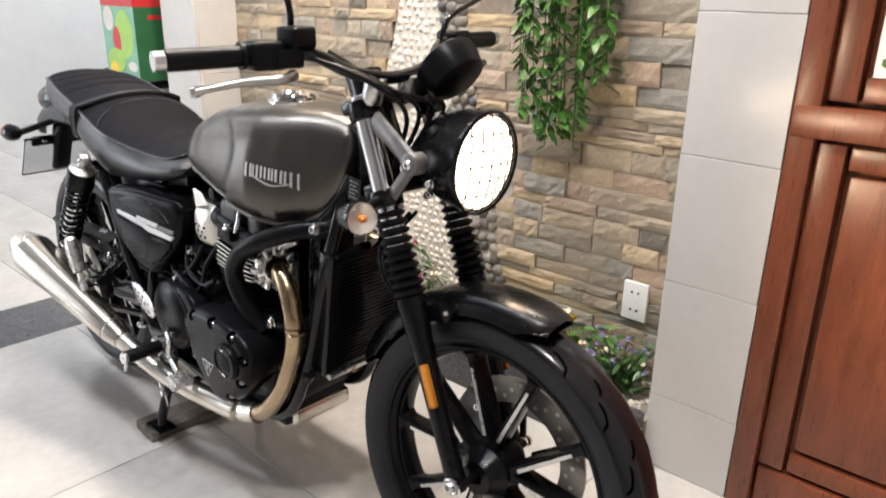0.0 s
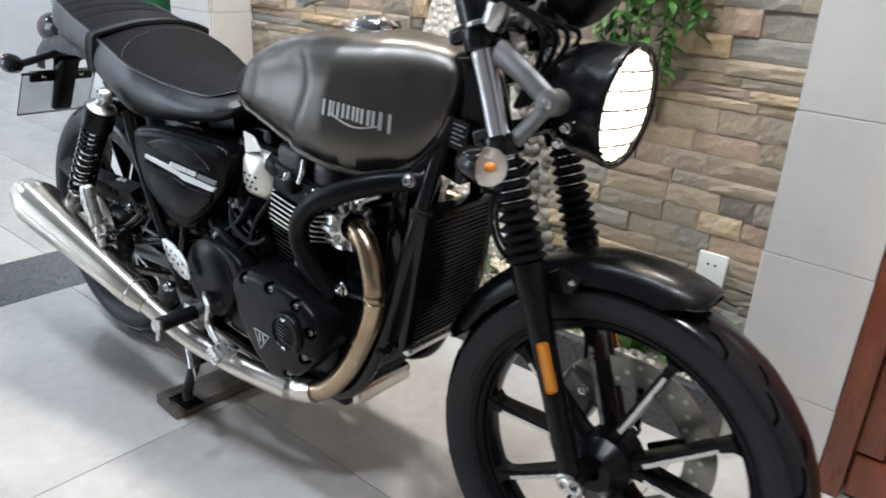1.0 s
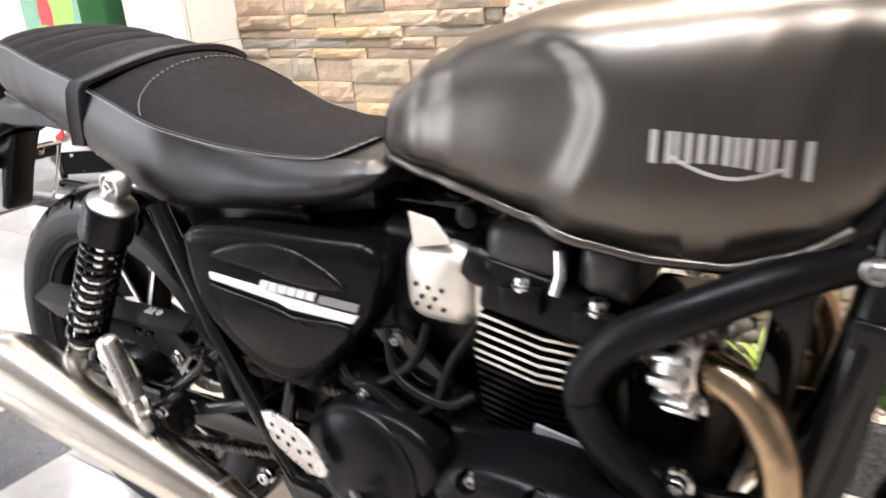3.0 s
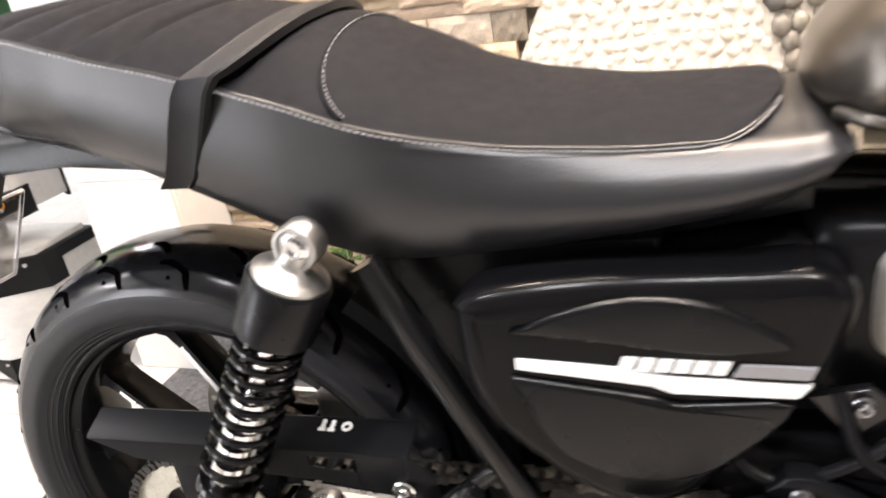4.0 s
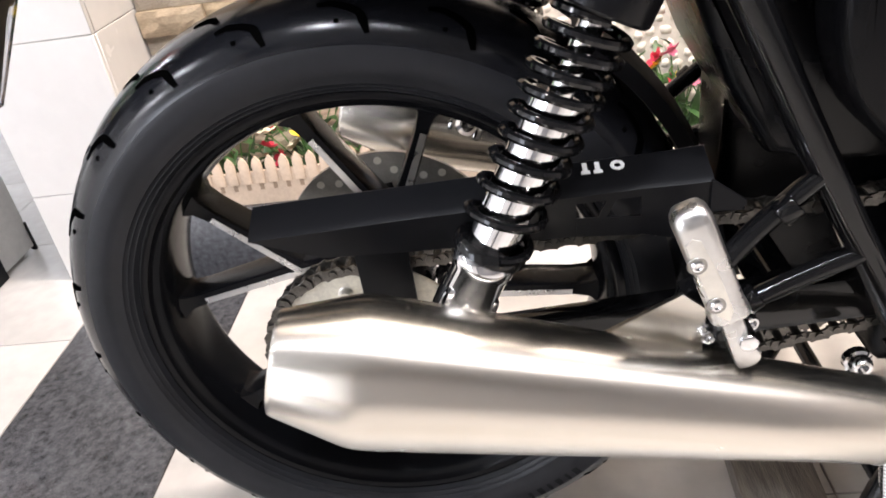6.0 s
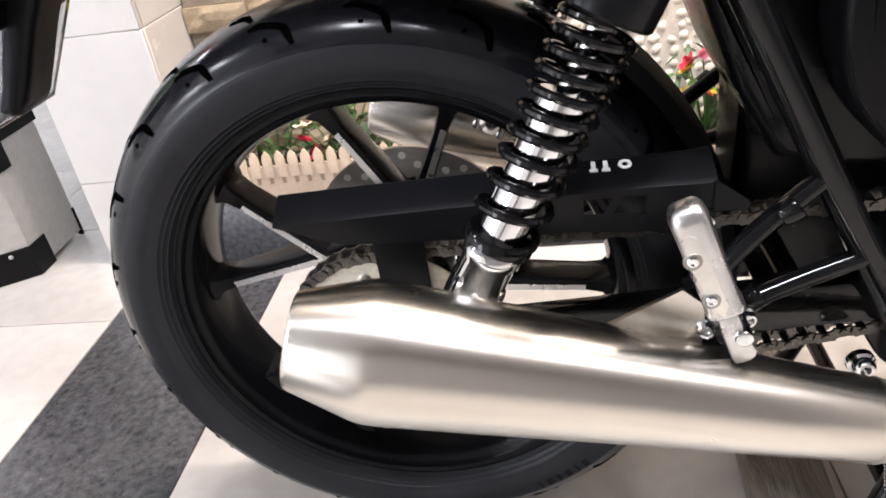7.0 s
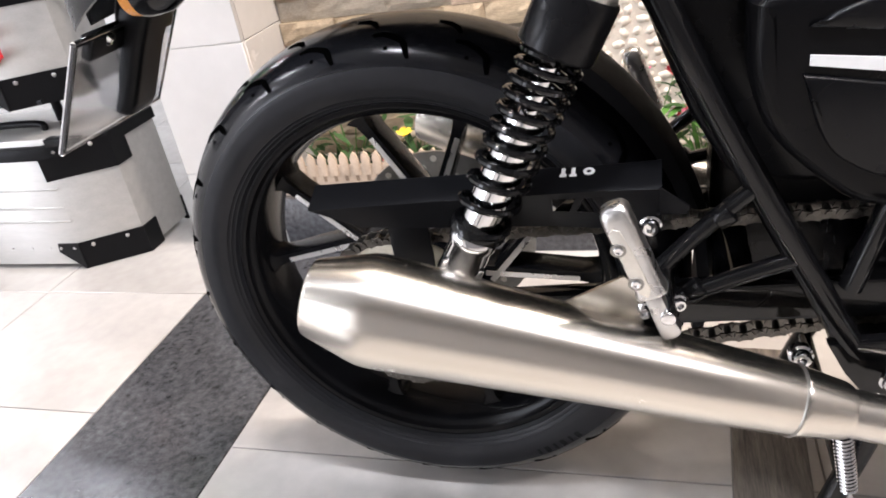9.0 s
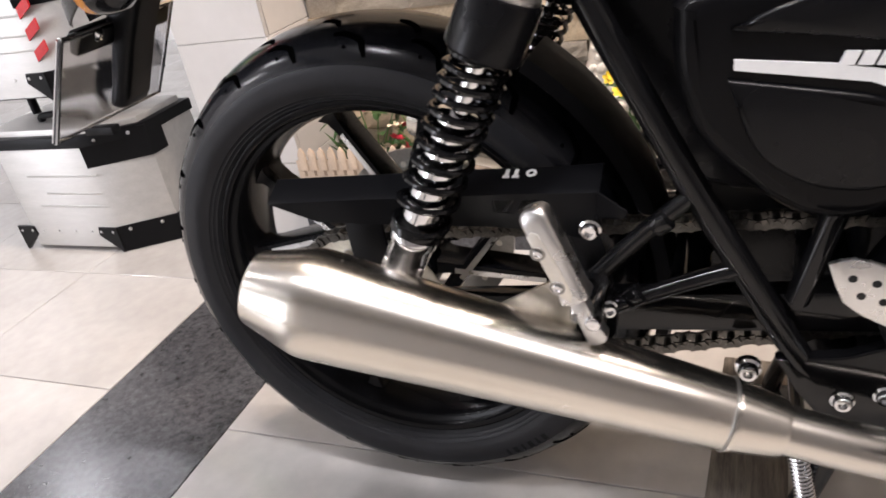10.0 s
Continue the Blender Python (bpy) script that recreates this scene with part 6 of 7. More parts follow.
c = [pl @ Vector((-0.003, y, z)) for y, z in ((-0.1, -0.072), (0.1, -0.072), (0.1, 0.072), (-0.1, 0.072))]
for a, b in zip(c, c[1:] + c[:1]):
    tube([a, b], 0.0035, 8, 1, True, bm)
part("plate_rim", bm, M_CHROME, hang, "bright plate rim")
for s in (-1, 1):
    part("plate_bolt", bolt((-0.318, s * 0.05, 0.672), (0.9, 0, 0.3), 0.008), M_CHROME, hang)
    ri = part("rear_indicator", lathe([(0, -0.035), (0.012, -0.033), (0.021, -0.018), (0.024, 0.0), (0.024, 0.008), (0, 0.008)], Matrix.Translation((-0.135, s * 0.196, 0.736)) @ Vector((-1, 0, 0)).to_track_quat("Z", "Y").to_matrix().to_4x4(), 28), M_GLOSS, bike, "black rear indicator")
    part("lens", lathe([(0.0235, 0.008), (0.022, 0.02), (0.012, 0.028), (0, 0.03)], Matrix.Translation((-0.135, s * 0.196, 0.736)) @ Vector((-1, 0, 0)).to_track_quat("Z", "Y").to_matrix().to_4x4(), 28), M_AMBER, ri, "amber lens")
    part("stalk", tube([(-0.12, s * 0.18, 0.736), (-0.17, s * 0.07, 0.75)], 0.009, 12, 1), M_PLAST, ri)

# ---- things round the motorcycle ----
plank = thing("wooden_plank", "weathered dark wooden plank lying on the floor", "plank")
part("board", rbox(0.095, 0.42, 0.028, pose(0.425, 0.03, 0.014, 0, 0, -3), 0.003), M_PLANK, plank)


def pannier(z0, h, x0, x1, y0, y1, label, open_handle=True):
    """A riveted aluminium case with black corner guards and a lid."""
    p = thing("pannier_case", label, "case", "aluminium cases")
    cx, cy = (x0 + x1) / 2, (y0 + y1) / 2
    sx_, sy_ = x1 - x0, y1 - y0
    def shell(grow, za, zb, bev):
        o = [(x0 - grow, y0 + 0.05), (x0 + 0.05, y0 - grow), (x1 - 0.135, y0 - grow), (x1 + grow, y0 + 0.085), (x1 + grow, y1 + grow), (x0 - grow, y1 + grow)]
        b = plate(o, zb, za, bev, 2)
        for v in b.verts:
            v.co = Vector((v.co.x, v.co.z, v.co.y))
        return b
    part("body", shell(0, z0, z0 + h, 0.006), M_CASE, p, "brushed aluminium shell")
    part("press_ridge", rbox(sx_ * 0.5, 0.004, 0.006, pose(cx, y0, z0 + h * 0.72), 0.002, 1), M_CASE, p)
    part("press_ridge", rbox(sx_ * 0.4, 0.004, 0.006, pose(cx + 0.02, y0, z0 + h * 0.55), 0.002, 1), M_CASE, p)
    part("press_ridge", rbox(sx_ * 0.5, 0.004, 0.006, pose(cx, y0, z0 + h * 0.42), 0.002, 1), M_CASE, p)
    lid = part("lid", shell(0.005, z0 + h - 0.004, z0 + h + 0.026, 0.004), M_PLAST, p, "black lid rim")
    part("lid_top", shell(-0.015, z0 + h + 0.02, z0 + h + 0.042, 0.006), M_CASE, lid)
    if open_handle:
        part("handle", tube([(cx - 0.08, cy - 0.05, z0 + h + 0.04), (cx - 0.07, cy - 0.05, z0 + h + 0.058), (cx + 0.07, cy - 0.05, z0 + h + 0.058), (cx + 0.08, cy - 0.05, z0 + h + 0.04)], 0.009, 10, 5), M_PLAST, p, "black carrying handle")
    part("hinge", rbox(0.09, 0.03, 0.02, pose(x1 - 0.06, y0 + 0.015, z0 + h + 0.035), 0.004, 2), M_PLAST, p)
    for xx, s in ((x0, 1), (x1, -1)):
        for yy, u in ((y0, 1), (y1, -1)):
            e = xx + s * (0.135 if s < 0 and u > 0 else 0.0)
            g = [(e - s * 0.003, z0 + 0.06), (e + s * 0.06, z0 + 0.06), (e + s * 0.065, z0 + 0.035), (e + s * 0.005, z0 - 0.012), (e - s * 0.003, z0 - 0.012)]
            cg = part("corner_guard", plate(g, yy - u * 0.004, yy + u * 0.004, 0.002, 1), M_PLAST, p, "black corner guard")
            for dx in (0.012, 0.052):
                part("rivet", bolt((e + s * dx, yy - u * 0.004, z0 + 0.048), (0, -u, 0), 0.004, None, 0.002), M_ALU, cg)
    for za, zb in ((z0 - 0.012, z0 + 0.06), (z0 + h - 0.06, z0 + h + 0.02)):
        o = [(x1 - 0.14, y0 - 0.004), (x1 + 0.004, y0 + 0.083), (x1 + 0.004, y0 + 0.14), (x1 - 0.004, y0 + 0.14), (x1 - 0.004, y0 + 0.089), (x1 - 0.14, y0 + 0.008)]
        b = plate(o, zb, za, 0.0, 1)
        for v in b.verts:
            v.co = Vector((v.co.x, v.co.z, v.co.y))
        cg = part("corner_guard", b, M_PLAST, p, "black corner guard", flat=True)
        for f_ in (0.25, 0.75):
            part("rivet", bolt((x1 - 0.14 + 0.144 * f_, y0 - 0.006 + 0.087 * f_, zb - 0.012), (0.55, -0.83, 0), 0.004, None, 0.003), M_ALU, cg)
    for k in range(4):
        part("rivet", bolt((x0 + 0.09 + 0.06 * k, y0, z0 + 0.045), (0, -1, 0), 0.004, None, 0.002), M_ALU, p)
    return p


low = pannier(0.014, 0.29, -1.48, -0.985, 0.535, 0.8, "brushed aluminium pannier case standing on the floor")
top = pannier(0.43, 0.27, -1.53, -1.02, 0.55, 0.8, "brushed aluminium pannier case with red reflective tape")
rack = thing("case_stand", "black metal stand between two aluminium cases", "stand")
for x in (-1.4, -1.15):
    part("post", cyl((x, 0.68, 0.35), (x, 0.68, 0.42), 0.012, 12), M_PLAST, rack)
part("tray", rbox(0.4, 0.2, 0.012, pose(-1.29, 0.68, 0.424), 0.003), M_PLAST, rack)
for k in range(3):
    part("red_tape", plate([(-1.155, 0.515 + 0.05 * k), (-1.11, 0.54 + 0.05 * k), (-1.11, 0.565 + 0.05 * k), (-1.155, 0.54 + 0.05 * k)], 0.5475, 0.552, 0.0, 1), M_RED, top, "red reflective tape")
carton = thing("printed_carton", "green and red printed cardboard box on top of the cases", "box")
x0, x1, y0, y1, z0, z1 = -1.22, -0.93, 0.58, 0.8, 0.741, 1.12
part("box_body", rbox(x1 - x0, y1 - y0, z1 - z0, pose((x0 + x1) / 2, (y0 + y1) / 2, (z0 + z1) / 2), 0.002, 1), M_CARTON_G, carton)
part("red_band", rbox(x1 - x0 + 0.001, y1 - y0 + 0.001, 0.1, pose((x0 + x1) / 2, (y0 + y1) / 2, 1.09), 0.002, 1), M_CARTON_R, carton, "red printed band")
part("front_print", rbox(x1 - x0 - 0.002, 0.0008, 0.3, pose((x0 + x1) / 2, y0, 0.892), 0), M_CARTON_T, carton, "pale teal printed face")
art = [(M_CARTON_Y, -1.03, 0.93, 0.075, 0.1), (M_CARTON_P, -1.16, 0.99, 0.045, 0.05), (M_CARTON_R, -1.1, 0.9, 0.035, 0.06), (M_CARTON_Y, -1.12, 0.82, 0.08, 0.05), (M_PETALS["yellow"], -1.15, 0.78, 0.04, 0.035), (M_CARTON_P, -0.98, 0.8, 0.04, 0.02)]
for k, (mm_, cx, cz, rx, rz) in enumerate(art):
    part("print_patch", plate([(cx + rx * math.cos(a), cz + rz * math.sin(a)) for a in (2 * math.pi * j / 18 for j in range(18))], y0 - 0.0006 - 0.0003 * k, y0 + 0.001, 0, 1), mm_, carton, "plain coloured print")
part("print_bar", rbox(0.001, 0.1, 0.018, pose(x1 + 0.0006, 0.69, 1.0), 0), M_CARTON_R, carton, "plain red bar")


# ---- plants ----
def leaf_blade(bm, root, way, length, width, droop, n=5):
    """A narrow arching blade."""
    way = Vector(way).normalized()
    side = way.cross(Vector((0, 0, 1)))
    side = side.normalized() if side.length > 0.01 else Vector((1, 0, 0))
    prev = None
    for k in range(n + 1):
        f = k / n
        p = Vector(root) + way * length * f + Vector((0, 0, -droop * f * f * length))
        w = width * (math.sin(math.pi * (0.12 + 0.88 * f)) if k < n else 0.02)
        a, b, c = bm.verts.new(p - side * w), bm.verts.new(p + Vector((0, 0, -w * 0.35))), bm.verts.new(p + side * w)
        if prev:
            bm.faces.new((prev[0], prev[1], b, a))
            bm.faces.new((prev[1], prev[2], c, b))
        prev = (a, b, c)


def blossom(bm, c, r, rnd):
    """Five cupped petals round a middle."""
    tilt = Euler((rnd.uniform(-1.2, 0.2), rnd.uniform(-0.6, 0.6), rnd.uniform(0, 6))).to_matrix()
    for k in range(6):
        a = 2 * math.pi * k / 6
        u, v = Vector((math.cos(a), math.sin(a), 0)), Vector((-math.sin(a), math.cos(a), 0))
        pts = [(0, 0, 0), (0.55, -0.42, 0.18), (1.0, -0.2, 0.38), (1.0, 0.2, 0.38), (0.55, 0.42, 0.18)]
        bm.faces.new([bm.verts.new(Vector(c) + tilt @ (r * (u * x + v * y + Vector((0, 0, z))))) for x, y, z in pts])


def flower_clump(x, y, z, seed, kinds, n_leaf=26, n_bloom=7, height=0.2, spread=0.1, size=1.0):
    rnd = random.Random(seed)
    plant = thing("artificial_flowers", "artificial flowers with green leaves in the planter", "flowers", "planter flowers", at=(0, 0, 0))
    bm = bmesh.new()
    for k in range(n_leaf):
        a = rnd.uniform(0, 2 * math.pi)
        leaf_blade(bm, (x + rnd.uniform(-0.03, 0.03), y + rnd.uniform(-0.02, 0.02), z - 0.01), (math.cos(a) * 0.6, math.sin(a) * 0.35, rnd.uniform(0.5, 1.6)), height * rnd.uniform(0.5, 1.1), rnd.uniform(0.005, 0.011), rnd.uniform(0.1, 0.5))
    for k in range(2 * n_leaf):
        q = (x + rnd.uniform(-0.09, 0.09), y + rnd.uniform(-0.05, 0.07), z + height * rnd.uniform(0.1, 0.95))
        leaf_blade(bm, q, (rnd.uniform(-1, 1), rnd.uniform(-1, 0.4), rnd.uniform(-0.4, 0.9)), rnd.uniform(0.025, 0.055), rnd.uniform(0.006, 0.012), 0.4, 3)
    part("foliage", bm, M_DEEPLEAF if seed % 3 else M_LEAF, plant, "green leaves")
    for k in range(n_bloom):
        c = (x + rnd.uniform(-spread, spread), y + rnd.uniform(-0.06, 0.03), z + height * rnd.uniform(0.45, 1.05))
        b2 = bmesh.new()
        tube([(x, y, z), ((x + c[0]) / 2, (y + c[1]) / 2, z + (c[2] - z) * 0.6), c], 0.0014, 5, 3, True, b2)
        part("stem", b2, M_LEAF, plant)
        b2 = bmesh.new()
        blossom(b2, c, size * rnd.uniform(0.014, 0.022), rnd)
        blossom(b2, (c[0], c[1], c[2] + 0.004), size * rnd.uniform(0.008, 0.012), rnd)
        part("blossom", b2, M_PETALS[kinds[k % len(kinds)]], plant, kinds[k % len(kinds)] + " blossom")


SOIL = 0.115
flower_clump(-0.42, 0.74, SOIL, 1, ["cream", "red", "pink"], 30, 8, 0.2, 0.1)
flower_clump(-0.26, 0.73, SOIL, 2, ["red", "cream", "yellow"], 30, 9, 0.19, 0.09)
flower_clump(-0.1, 0.75, SOIL, 3, ["pink", "red", "cream"], 28, 8, 0.2, 0.08)
flower_clump(0.08, 0.74, SOIL, 4, ["yellow", "red"], 26, 8, 0.2, 0.08)
flower_clump(0.26, 0.72, SOIL, 5, ["red", "yellow", "pink"], 34, 11, 0.22, 0.09)
flower_clump(0.38, 0.73, SOIL, 6, ["violet", "yellow", "cream"], 30, 9, 0.17, 0.07)
flower_clump(0.47, 0.72, SOIL, 11, ["red", "pink", "yellow"], 26, 8, 0.23, 0.05)
flower_clump(0.55, 0.74, SOIL, 7, ["cream", "pink", "cream"], 24, 5, 0.16, 0.07)
flower_clump(0.72, 0.74, SOIL, 8, ["cream"], 18, 4, 0.12, 0.06)
flower_clump(1.16, 0.73, SOIL, 9, ["cream", "yellow"], 26, 6, 0.16, 0.08)
flower_clump(1.3, 0.73, SOIL, 10, ["violet", "violet", "cream", "violet"], 34, 26, 0.17, 0.09, 0.5)
spider = thing("spider_plant", "spider plant with arching variegated leaves in the planter", "plant")
bm = bmesh.new()
rnd = random.Random(11)
for k in range(60):
    a = rnd.uniform(0, 2 * math.pi)
    leaf_blade(bm, (0.905 + rnd.uniform(-0.015, 0.015), 0.72, SOIL), (math.cos(a), math.sin(a) * 0.5, rnd.uniform(0.9, 2.2)), rnd.uniform(0.16, 0.25), rnd.uniform(0.005, 0.0085), rnd.uniform(0.4, 1.0), 7)
part("foliage", bm, M_LEAFY, spider, "pale green striped leaves")
vine = thing("hanging_vine", "green trailing vine hanging down the stone wall", "plant")
bm, bs = bmesh.new(), bmesh.new()
for k in range(24):
    x, y, zend = 0.915 + 0.24 * k / 23 + rnd.uniform(-0.02, 0.02), 0.76 + rnd.uniform(-0.06, 0.03), 0.99 - 0.24 * math.sin(math.pi * min(1, (k + 1) / 24)) + rnd.uniform(-0.05, 0.05)
    pts = [(x, 0.83, 1.75), (x + rnd.uniform(-0.02, 0.02), y, 1.6), (x + rnd.uniform(-0.02, 0.02), y, 1.3), (x + rnd.uniform(-0.02, 0.02), y, zend)]
    tube(pts, 0.0017, 5, 5, True, bs)
    run = smooth(pts, 40)
    for q in run[10::2]:
        a = rnd.uniform(0, 2 * math.pi)
        leaf_blade(bm, q, (math.cos(a), math.sin(a) * 0.8 - 0.2, rnd.uniform(-0.9, 0.2)), rnd.uniform(0.022, 0.046), rnd.uniform(0.008, 0.015), 0.4, 3)
part("stem", bs, M_LEAF, vine)
part("foliage", bm, M_LEAF, vine, "small green leaves")
part("foliage", rbox(0.32, 0.05, 0.03, pose(1.06, 0.822, 1.76), 0.008), M_LEAF, vine, "green vine mat at the wall")

fence = thing("picket_fence", "small tan picket fence on the planter edge", "fence")
part("rail", rbox(0.7, 0.007, 0.07, pose(-0.22, 0.6245, 0.18), 0.0012, 1), M_FENCE, fence)
for k in range(26):
    x = -0.55 + 0.0265 * k
    part("picket", plate([(x - 0.0098, 0.19), (x + 0.0098, 0.19), (x + 0.0098, 0.229), (x + 0.007, 0.238), (x, 0.2465), (x - 0.007, 0.238), (x - 0.0098, 0.229)], 0.6185, 0.6245, 0.0012, 2), M_FENCE, fence)
    # No recess here: a darker strip on the rail paints the slot's shade.
    part("slot", plate([(x - 0.004, 0.176), (x + 0.004, 0.176), (x + 0.004, 0.196), (x - 0.004, 0.196)], 0.6204, 0.623, 0.0005, 1), M_SLOT_SHADE, fence, "darker strip painting the shade of a slot")

# ---- stone cladding, pebbles, floor tiles ----
def left_edge(z):
    return -0.035 + 0.37 * z + 0.012 * math.sin(9 * z)


def right_edge(z):
    return 0.8 - 0.25 * z + 0.015 * math.sin(11 * z + 1)


rnd = random.Random(5)
shapes = []
for k in range(8):
    b = bmesh.new()
    nx, nz = 9, 4
    grid = [[b.verts.new((i / nx - 0.5, -0.5 + 0.11 * noise.noise(Vector((i * 0.55 + 9 * k, j * 0.6, 0))) + rnd.uniform(-0.05, 0.05) + (0.1 if i in (0, nx) or j in (0, nz) else 0), j / nz - 0.5 + (0 if j in (0, nz) else rnd.uniform(-0.04, 0.04)))) for i in range(nx + 1)] for j in range(nz + 1)]
    for j in range(nz):
        for i in range(nx):
            b.faces.new((grid[j][i], grid[j][i + 1], grid[j + 1][i + 1], grid[j + 1][i]))
    rim = grid[0][:] + [grid[j][nx] for j in range(1, nz + 1)] + grid[nz][-2::-1] + [grid[j][0] for j in range(nz - 1, 0, -1)]
    backs = [b.verts.new((v.co.x, 0.5, v.co.z)) for v in rim]
    for i in range(len(rim)):
        b.faces.new((rim[i], rim[(i + 1) % len(rim)], backs[(i + 1) % len(rim)], backs[i]))
    bmesh.ops.recalc_face_normals(b, faces=b.faces[:])
    me = bpy.data.meshes.new("stone")
    b.to_mesh(me)
    b.free()
    me.materials.append(M_STONE)
    shapes.append(me)


def lay_stone(x0, x1, z0, z1):
    ob = new("stone", rnd.choice(shapes))
    d = rnd.choice((0.02, 0.023, 0.027, 0.031))
    ob.matrix_basis = Matrix.LocRotScale(((x0 + x1) / 2, 0.848 - d / 2, (z0 + z1) / 2), None, (x1 - x0 - 0.0015, d, z1 - z0 - 0.0012))
    ob.parent = wall_stone


z = 0.118
while z < CEIL:
    h = rnd.choice((0.026, 0.036, 0.044, 0.052, 0.06))
    if z + h > CEIL:
        break
    for a, b in ((-0.568, left_edge(z)), (right_edge(z) + 0.1, 1.428)):
        x = a
        while x < b - 0.03:
            w = rnd.uniform(0.08, 0.24) if h < 0.05 else rnd.uniform(0.07, 0.2)
            e = min(x + w, b)
            if b - e < 0.04:
                e = b
            if z < 1.2:
                lay_stone(x, e, z, z + h)
            x = e
    z += h
rows_v, rows_f = [], []
z = 1.2
while z < CEIL - 0.05:
    h = rnd.choice((0.03, 0.036, 0.042, 0.05))
    for a, b in ((-0.568, left_edge(1.2)), (right_edge(1.2) + 0.1, 1.428)):
        x = a
        while x < b - 0.03:
            e = min(x + rnd.uniform(0.08, 0.24), b)
            y = 0.845 - rnd.choice((0.02, 0.026, 0.034))
            n = len(rows_v)
            rows_v += [(x + 0.001, 0.846, z + 0.001), (e - 0.001, 0.846, z + 0.001), (e - 0.001, 0.846, z + h - 0.001), (x + 0.001, 0.846, z + h - 0.001), (x + 0.001, y, z + 0.001), (e - 0.001, y, z + 0.001), (e - 0.001, y, z + h - 0.001), (x + 0.001, y, z + h - 0.001)]
            rows_f += [tuple(n + q for q in f) for f in ((4, 5, 6, 7), (0, 1, 5, 4), (1, 2, 6, 5), (2, 3, 7, 6), (3, 0, 4, 7))]
            x = e
    z += h
me = bpy.data.meshes.new("upper_stones")
me.from_pydata(rows_v, [], rows_f)
me.materials.append(M_STONE)
ob = new("upper_stones", me)
ob.parent = wall_stone
tagged(ob, "upper courses of ledger stone", kind="stuff")

pv, pf = [], []
for k in range(30):
    z = 0.115 + (CEIL - 0.12) * k / 29
    zz = min(z, 1.2)
    pv += [(left_edge(zz) - 0.004, 0.8295, z), (right_edge(zz) + 0.104, 0.8295, z)]
    if k:
        pf.append((2 * k - 2, 2 * k - 1, 2 * k + 1, 2 * k))
b = bmesh.new()
vs = [b.verts.new(v) for v in pv]
for f in pf:
    b.faces.new([vs[i] for i in f])
ext = bmesh.ops.extrude_face_region(b, geom=b.faces[:])
bmesh.ops.translate(b, vec=(0, 0.0155, 0), verts=[g for g in ext["geom"] if isinstance(g, bmesh.types.BMVert)])
part("pebble_bed", b, M_PALE, wall_stone)
pebs = []
for k in range(5):
    b = bmesh.new()
    bmesh.ops.create_icosphere(b, subdivisions=2 if k < 2 else 1, radius=1)
    for v in b.verts:
        v.co *= 1 + 0.16 * noise.noise(v.co * 1.3 + Vector((k * 7, 0, 0)))
    for f in b.faces:
        f.smooth = True
    me = bpy.data.meshes.new("pebble")
    b.to_mesh(me)
    b.free()
    me.materials.append(M_PEBBLE)
    pebs.append(me)
count = 0
far_v, far_f = [], []
for row in range(150):
    z = 0.14 + row * 0.0235
    if z > CEIL - 0.03:
        break
    zz = min(z, 1.2)
    x = left_edge(zz) + 0.01 + (0.012 if row % 2 else 0)
    while x < right_edge(zz) - 0.006:
        r = rnd.uniform(0.0115, 0.0165)
        px, pz = x + rnd.uniform(-0.005, 0.005), z + rnd.uniform(-0.006, 0.006)
        turn_ = Euler((rnd.uniform(-0.3, 0.3), rnd.uniform(0, 3.1), rnd.uniform(-0.3, 0.3)))
        sc = (r * rnd.uniform(0.95, 1.35), 0.0085, r * rnd.uniform(0.8, 1.05))
        m = Matrix.Translation((px, 0.833, pz)) @ Matrix.LocRotScale(None, Euler((0, turn_.y, 0)), sc)
        if 0.5 < z < 0.98 and x < 0.75 and count < 300:
            ob = new("pebble", pebs[count % 5])
            ob.matrix_basis = m
            ob.parent = wall_stone
            count += 1
        else:
            src = pebs[2 + (len(far_v) % 3)]
            n = len(far_v)
            far_v += [tuple(m @ v.co) for v in src.vertices]
            far_f += [tuple(n + i for i in p.vertices) for p in src.polygons]
        x += 2 * r * 1.02
dark = []
for k in range(3):
    me = pebs[k].copy()
    me.name = "cobble"
    me.materials.clear()
    me.materials.append(M_COBBLE)
    dark.append(me)
z = 0.13
while z < 1.3:
    for col in range(3):
        r = rnd.uniform(0.017, 0.024)
        ob = new("cobble", rnd.choice(dark))
        ob.matrix_basis = Matrix.LocRotScale((right_edge(min(z, 1.2)) + 0.018 + 0.034 * col + rnd.uniform(-0.006, 0.006), 0.829, z + rnd.uniform(-0.008, 0.008)), Euler((0, rnd.uniform(0, 3), 0)), (r * 1.15, 0.016, r * 0.9))
        ob.parent = wall_stone
    z += 0.034
me = bpy.data.meshes.new("pebble_field")
me.from_pydata(far_v, [], far_f)
for p in me.polygons:
    p.use_smooth = True
me.materials.append(M_PEBBLE)
ob = new("pebble_field", me)
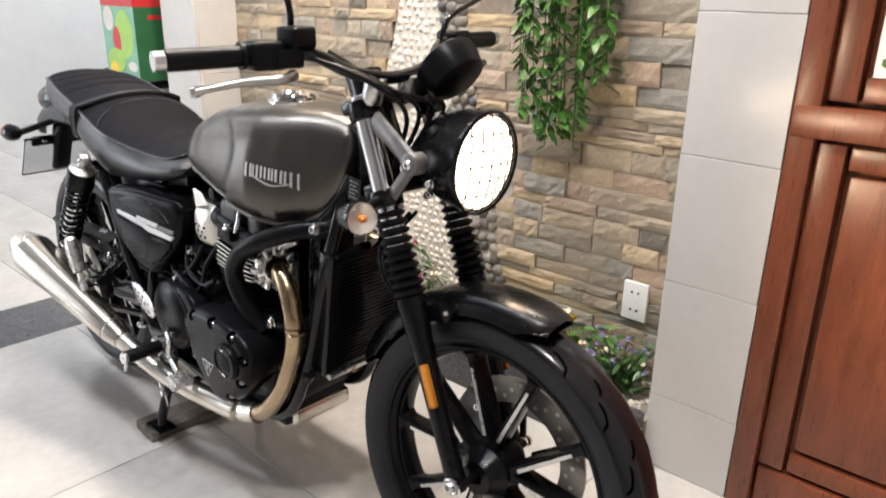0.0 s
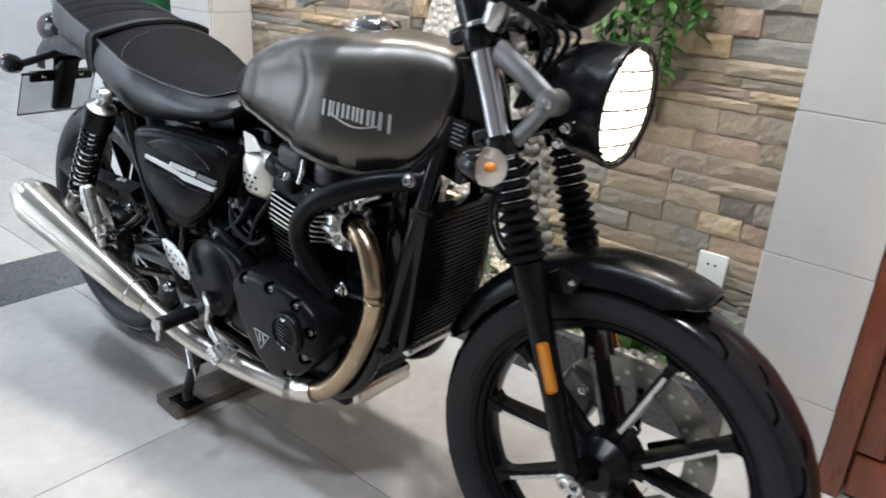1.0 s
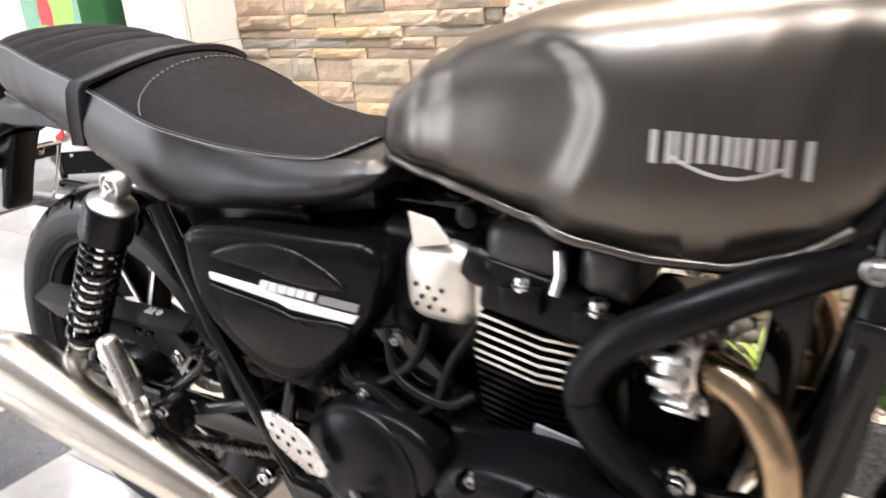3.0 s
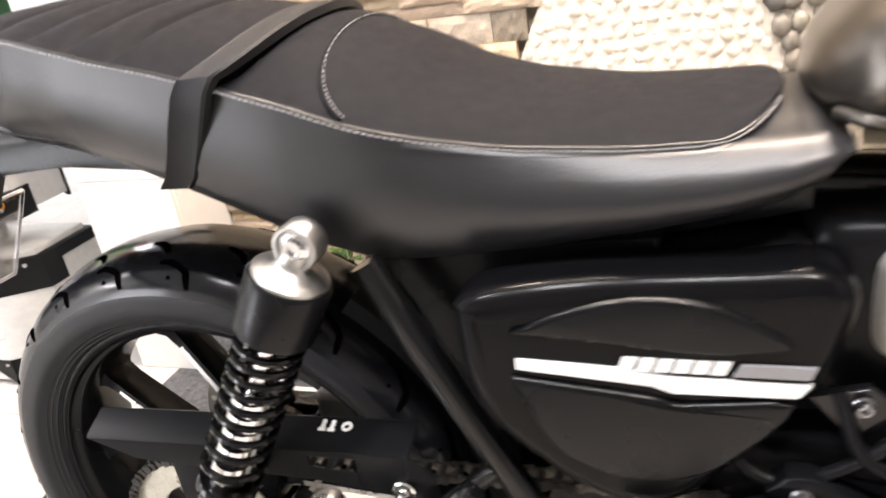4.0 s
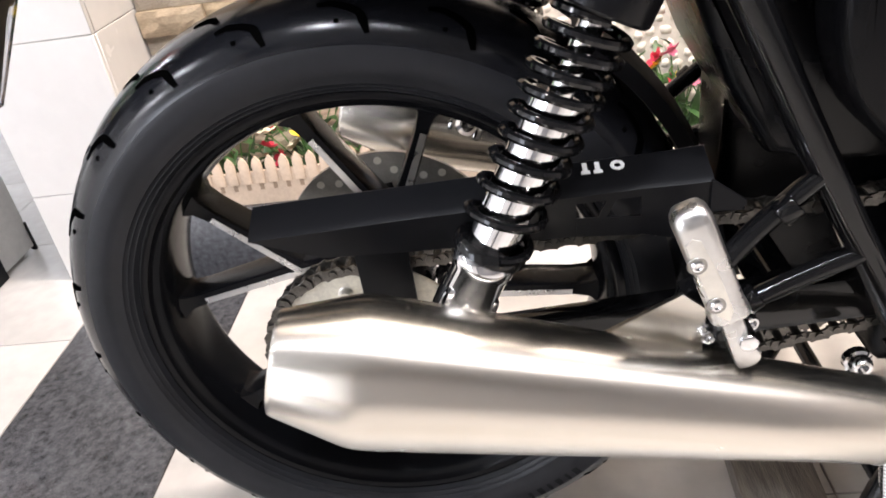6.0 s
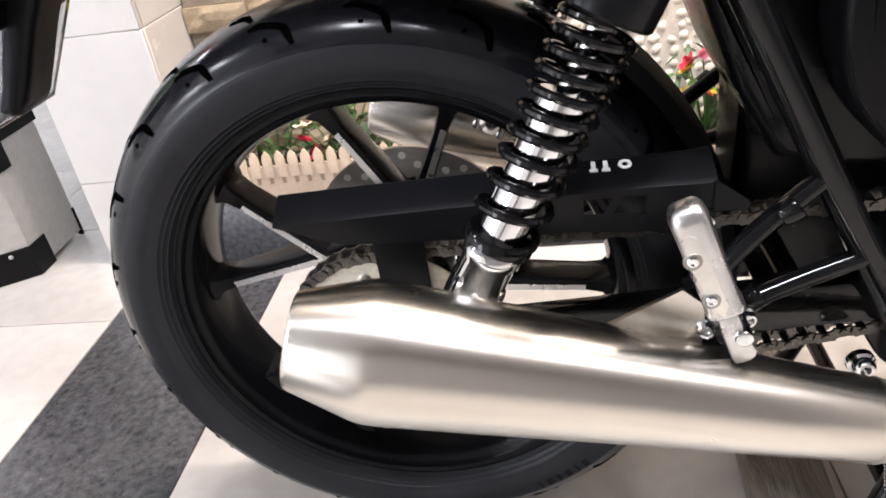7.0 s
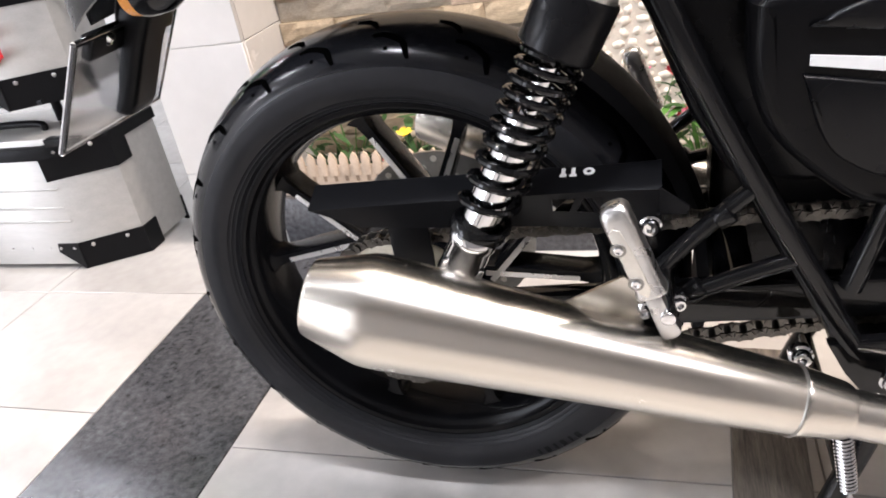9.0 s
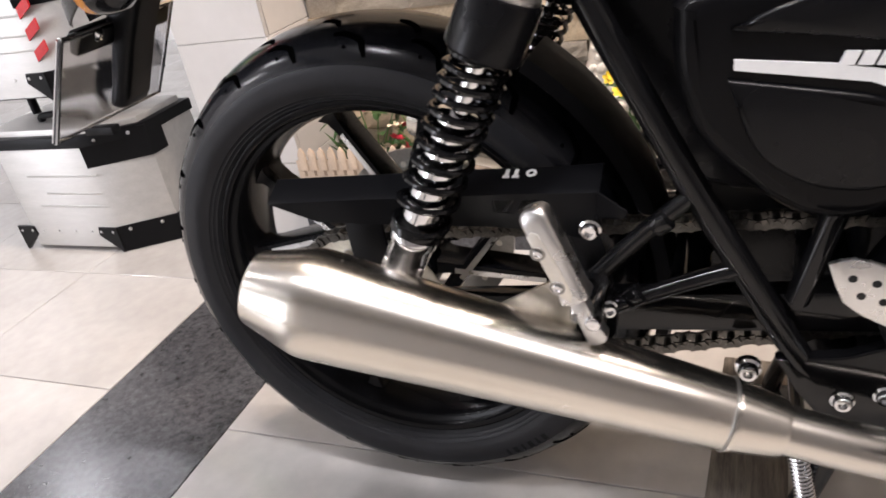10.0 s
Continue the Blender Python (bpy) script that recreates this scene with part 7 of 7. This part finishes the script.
ob.parent = wall_stone
tagged(ob, "white pebbles set in mortar", kind="stuff")
gv, gf = [], []
src = pebs[3]
for k in range(700):
    m = Matrix.LocRotScale((rnd.uniform(-0.55, 1.41), rnd.uniform(0.645, 0.825), SOIL + 0.002), Euler((rnd.uniform(0, 3), rnd.uniform(0, 3), 0)), Vector((1, 0.8, 0.6)) * rnd.uniform(0.007, 0.013))
    n = len(gv)
    gv += [tuple(m @ v.co) for v in src.vertices]
    gf += [tuple(n + i for i in p.vertices) for p in src.polygons]
me = bpy.data.meshes.new("planter_gravel")
me.from_pydata(gv, [], gf)
me.materials.append(M_PEBBLE)
tagged(new("planter_gravel", me), "pale gravel covering the planter bed", "gravel", kind="stuff")

tiles = {}


def lay_tile(name, x0, x1, y0, y1, material):
    key = (round(x1 - x0, 3), round(y1 - y0, 3), name)
    if key not in tiles:
        b = rbox(x1 - x0 - 0.0022, y1 - y0 - 0.0022, 0.012, None, 0.0008, 1)
        me = bpy.data.meshes.new(name)
        b.to_mesh(me)
        b.free()
        me.materials.append(material)
        tiles[key] = me
    ob = new(name, tiles[key])
    ob.location = ((x0 + x1) / 2, (y0 + y1) / 2, -0.006)
    ob.parent = floor


def cuts(a, b, start, size):
    k = math.floor((a - start) / size)
    out, q = [a], start + (k + 1) * size
    while q < b - 1e-6:
        out.append(q)
        q += size
    return out + [b]


XR, YR = cuts(-0.395, 3.2, 0.491, 0.886), cuts(-3.2, 1.0, -0.026, 0.886)
for a, b in zip(XR, XR[1:]):
    for c, d in zip(YR, YR[1:]):
        lay_tile("tile", a, b, c, d, M_TILE)
XL, YL = cuts(-4.6, -0.71, -1.153, 0.482), cuts(-3.2, 3.2, 0.03, 0.394)
for a, b in zip(XL, XL[1:]):
    for c, d in zip(YL, YL[1:]):
        lay_tile("tile", a, b, c, d, M_TILE)
YB = cuts(-3.2, 3.2, -0.5, 1.2)
for c, d in zip(YB, YB[1:]):
    lay_tile("granite_slab", -0.71, -0.395, c, d, M_GRANITE)
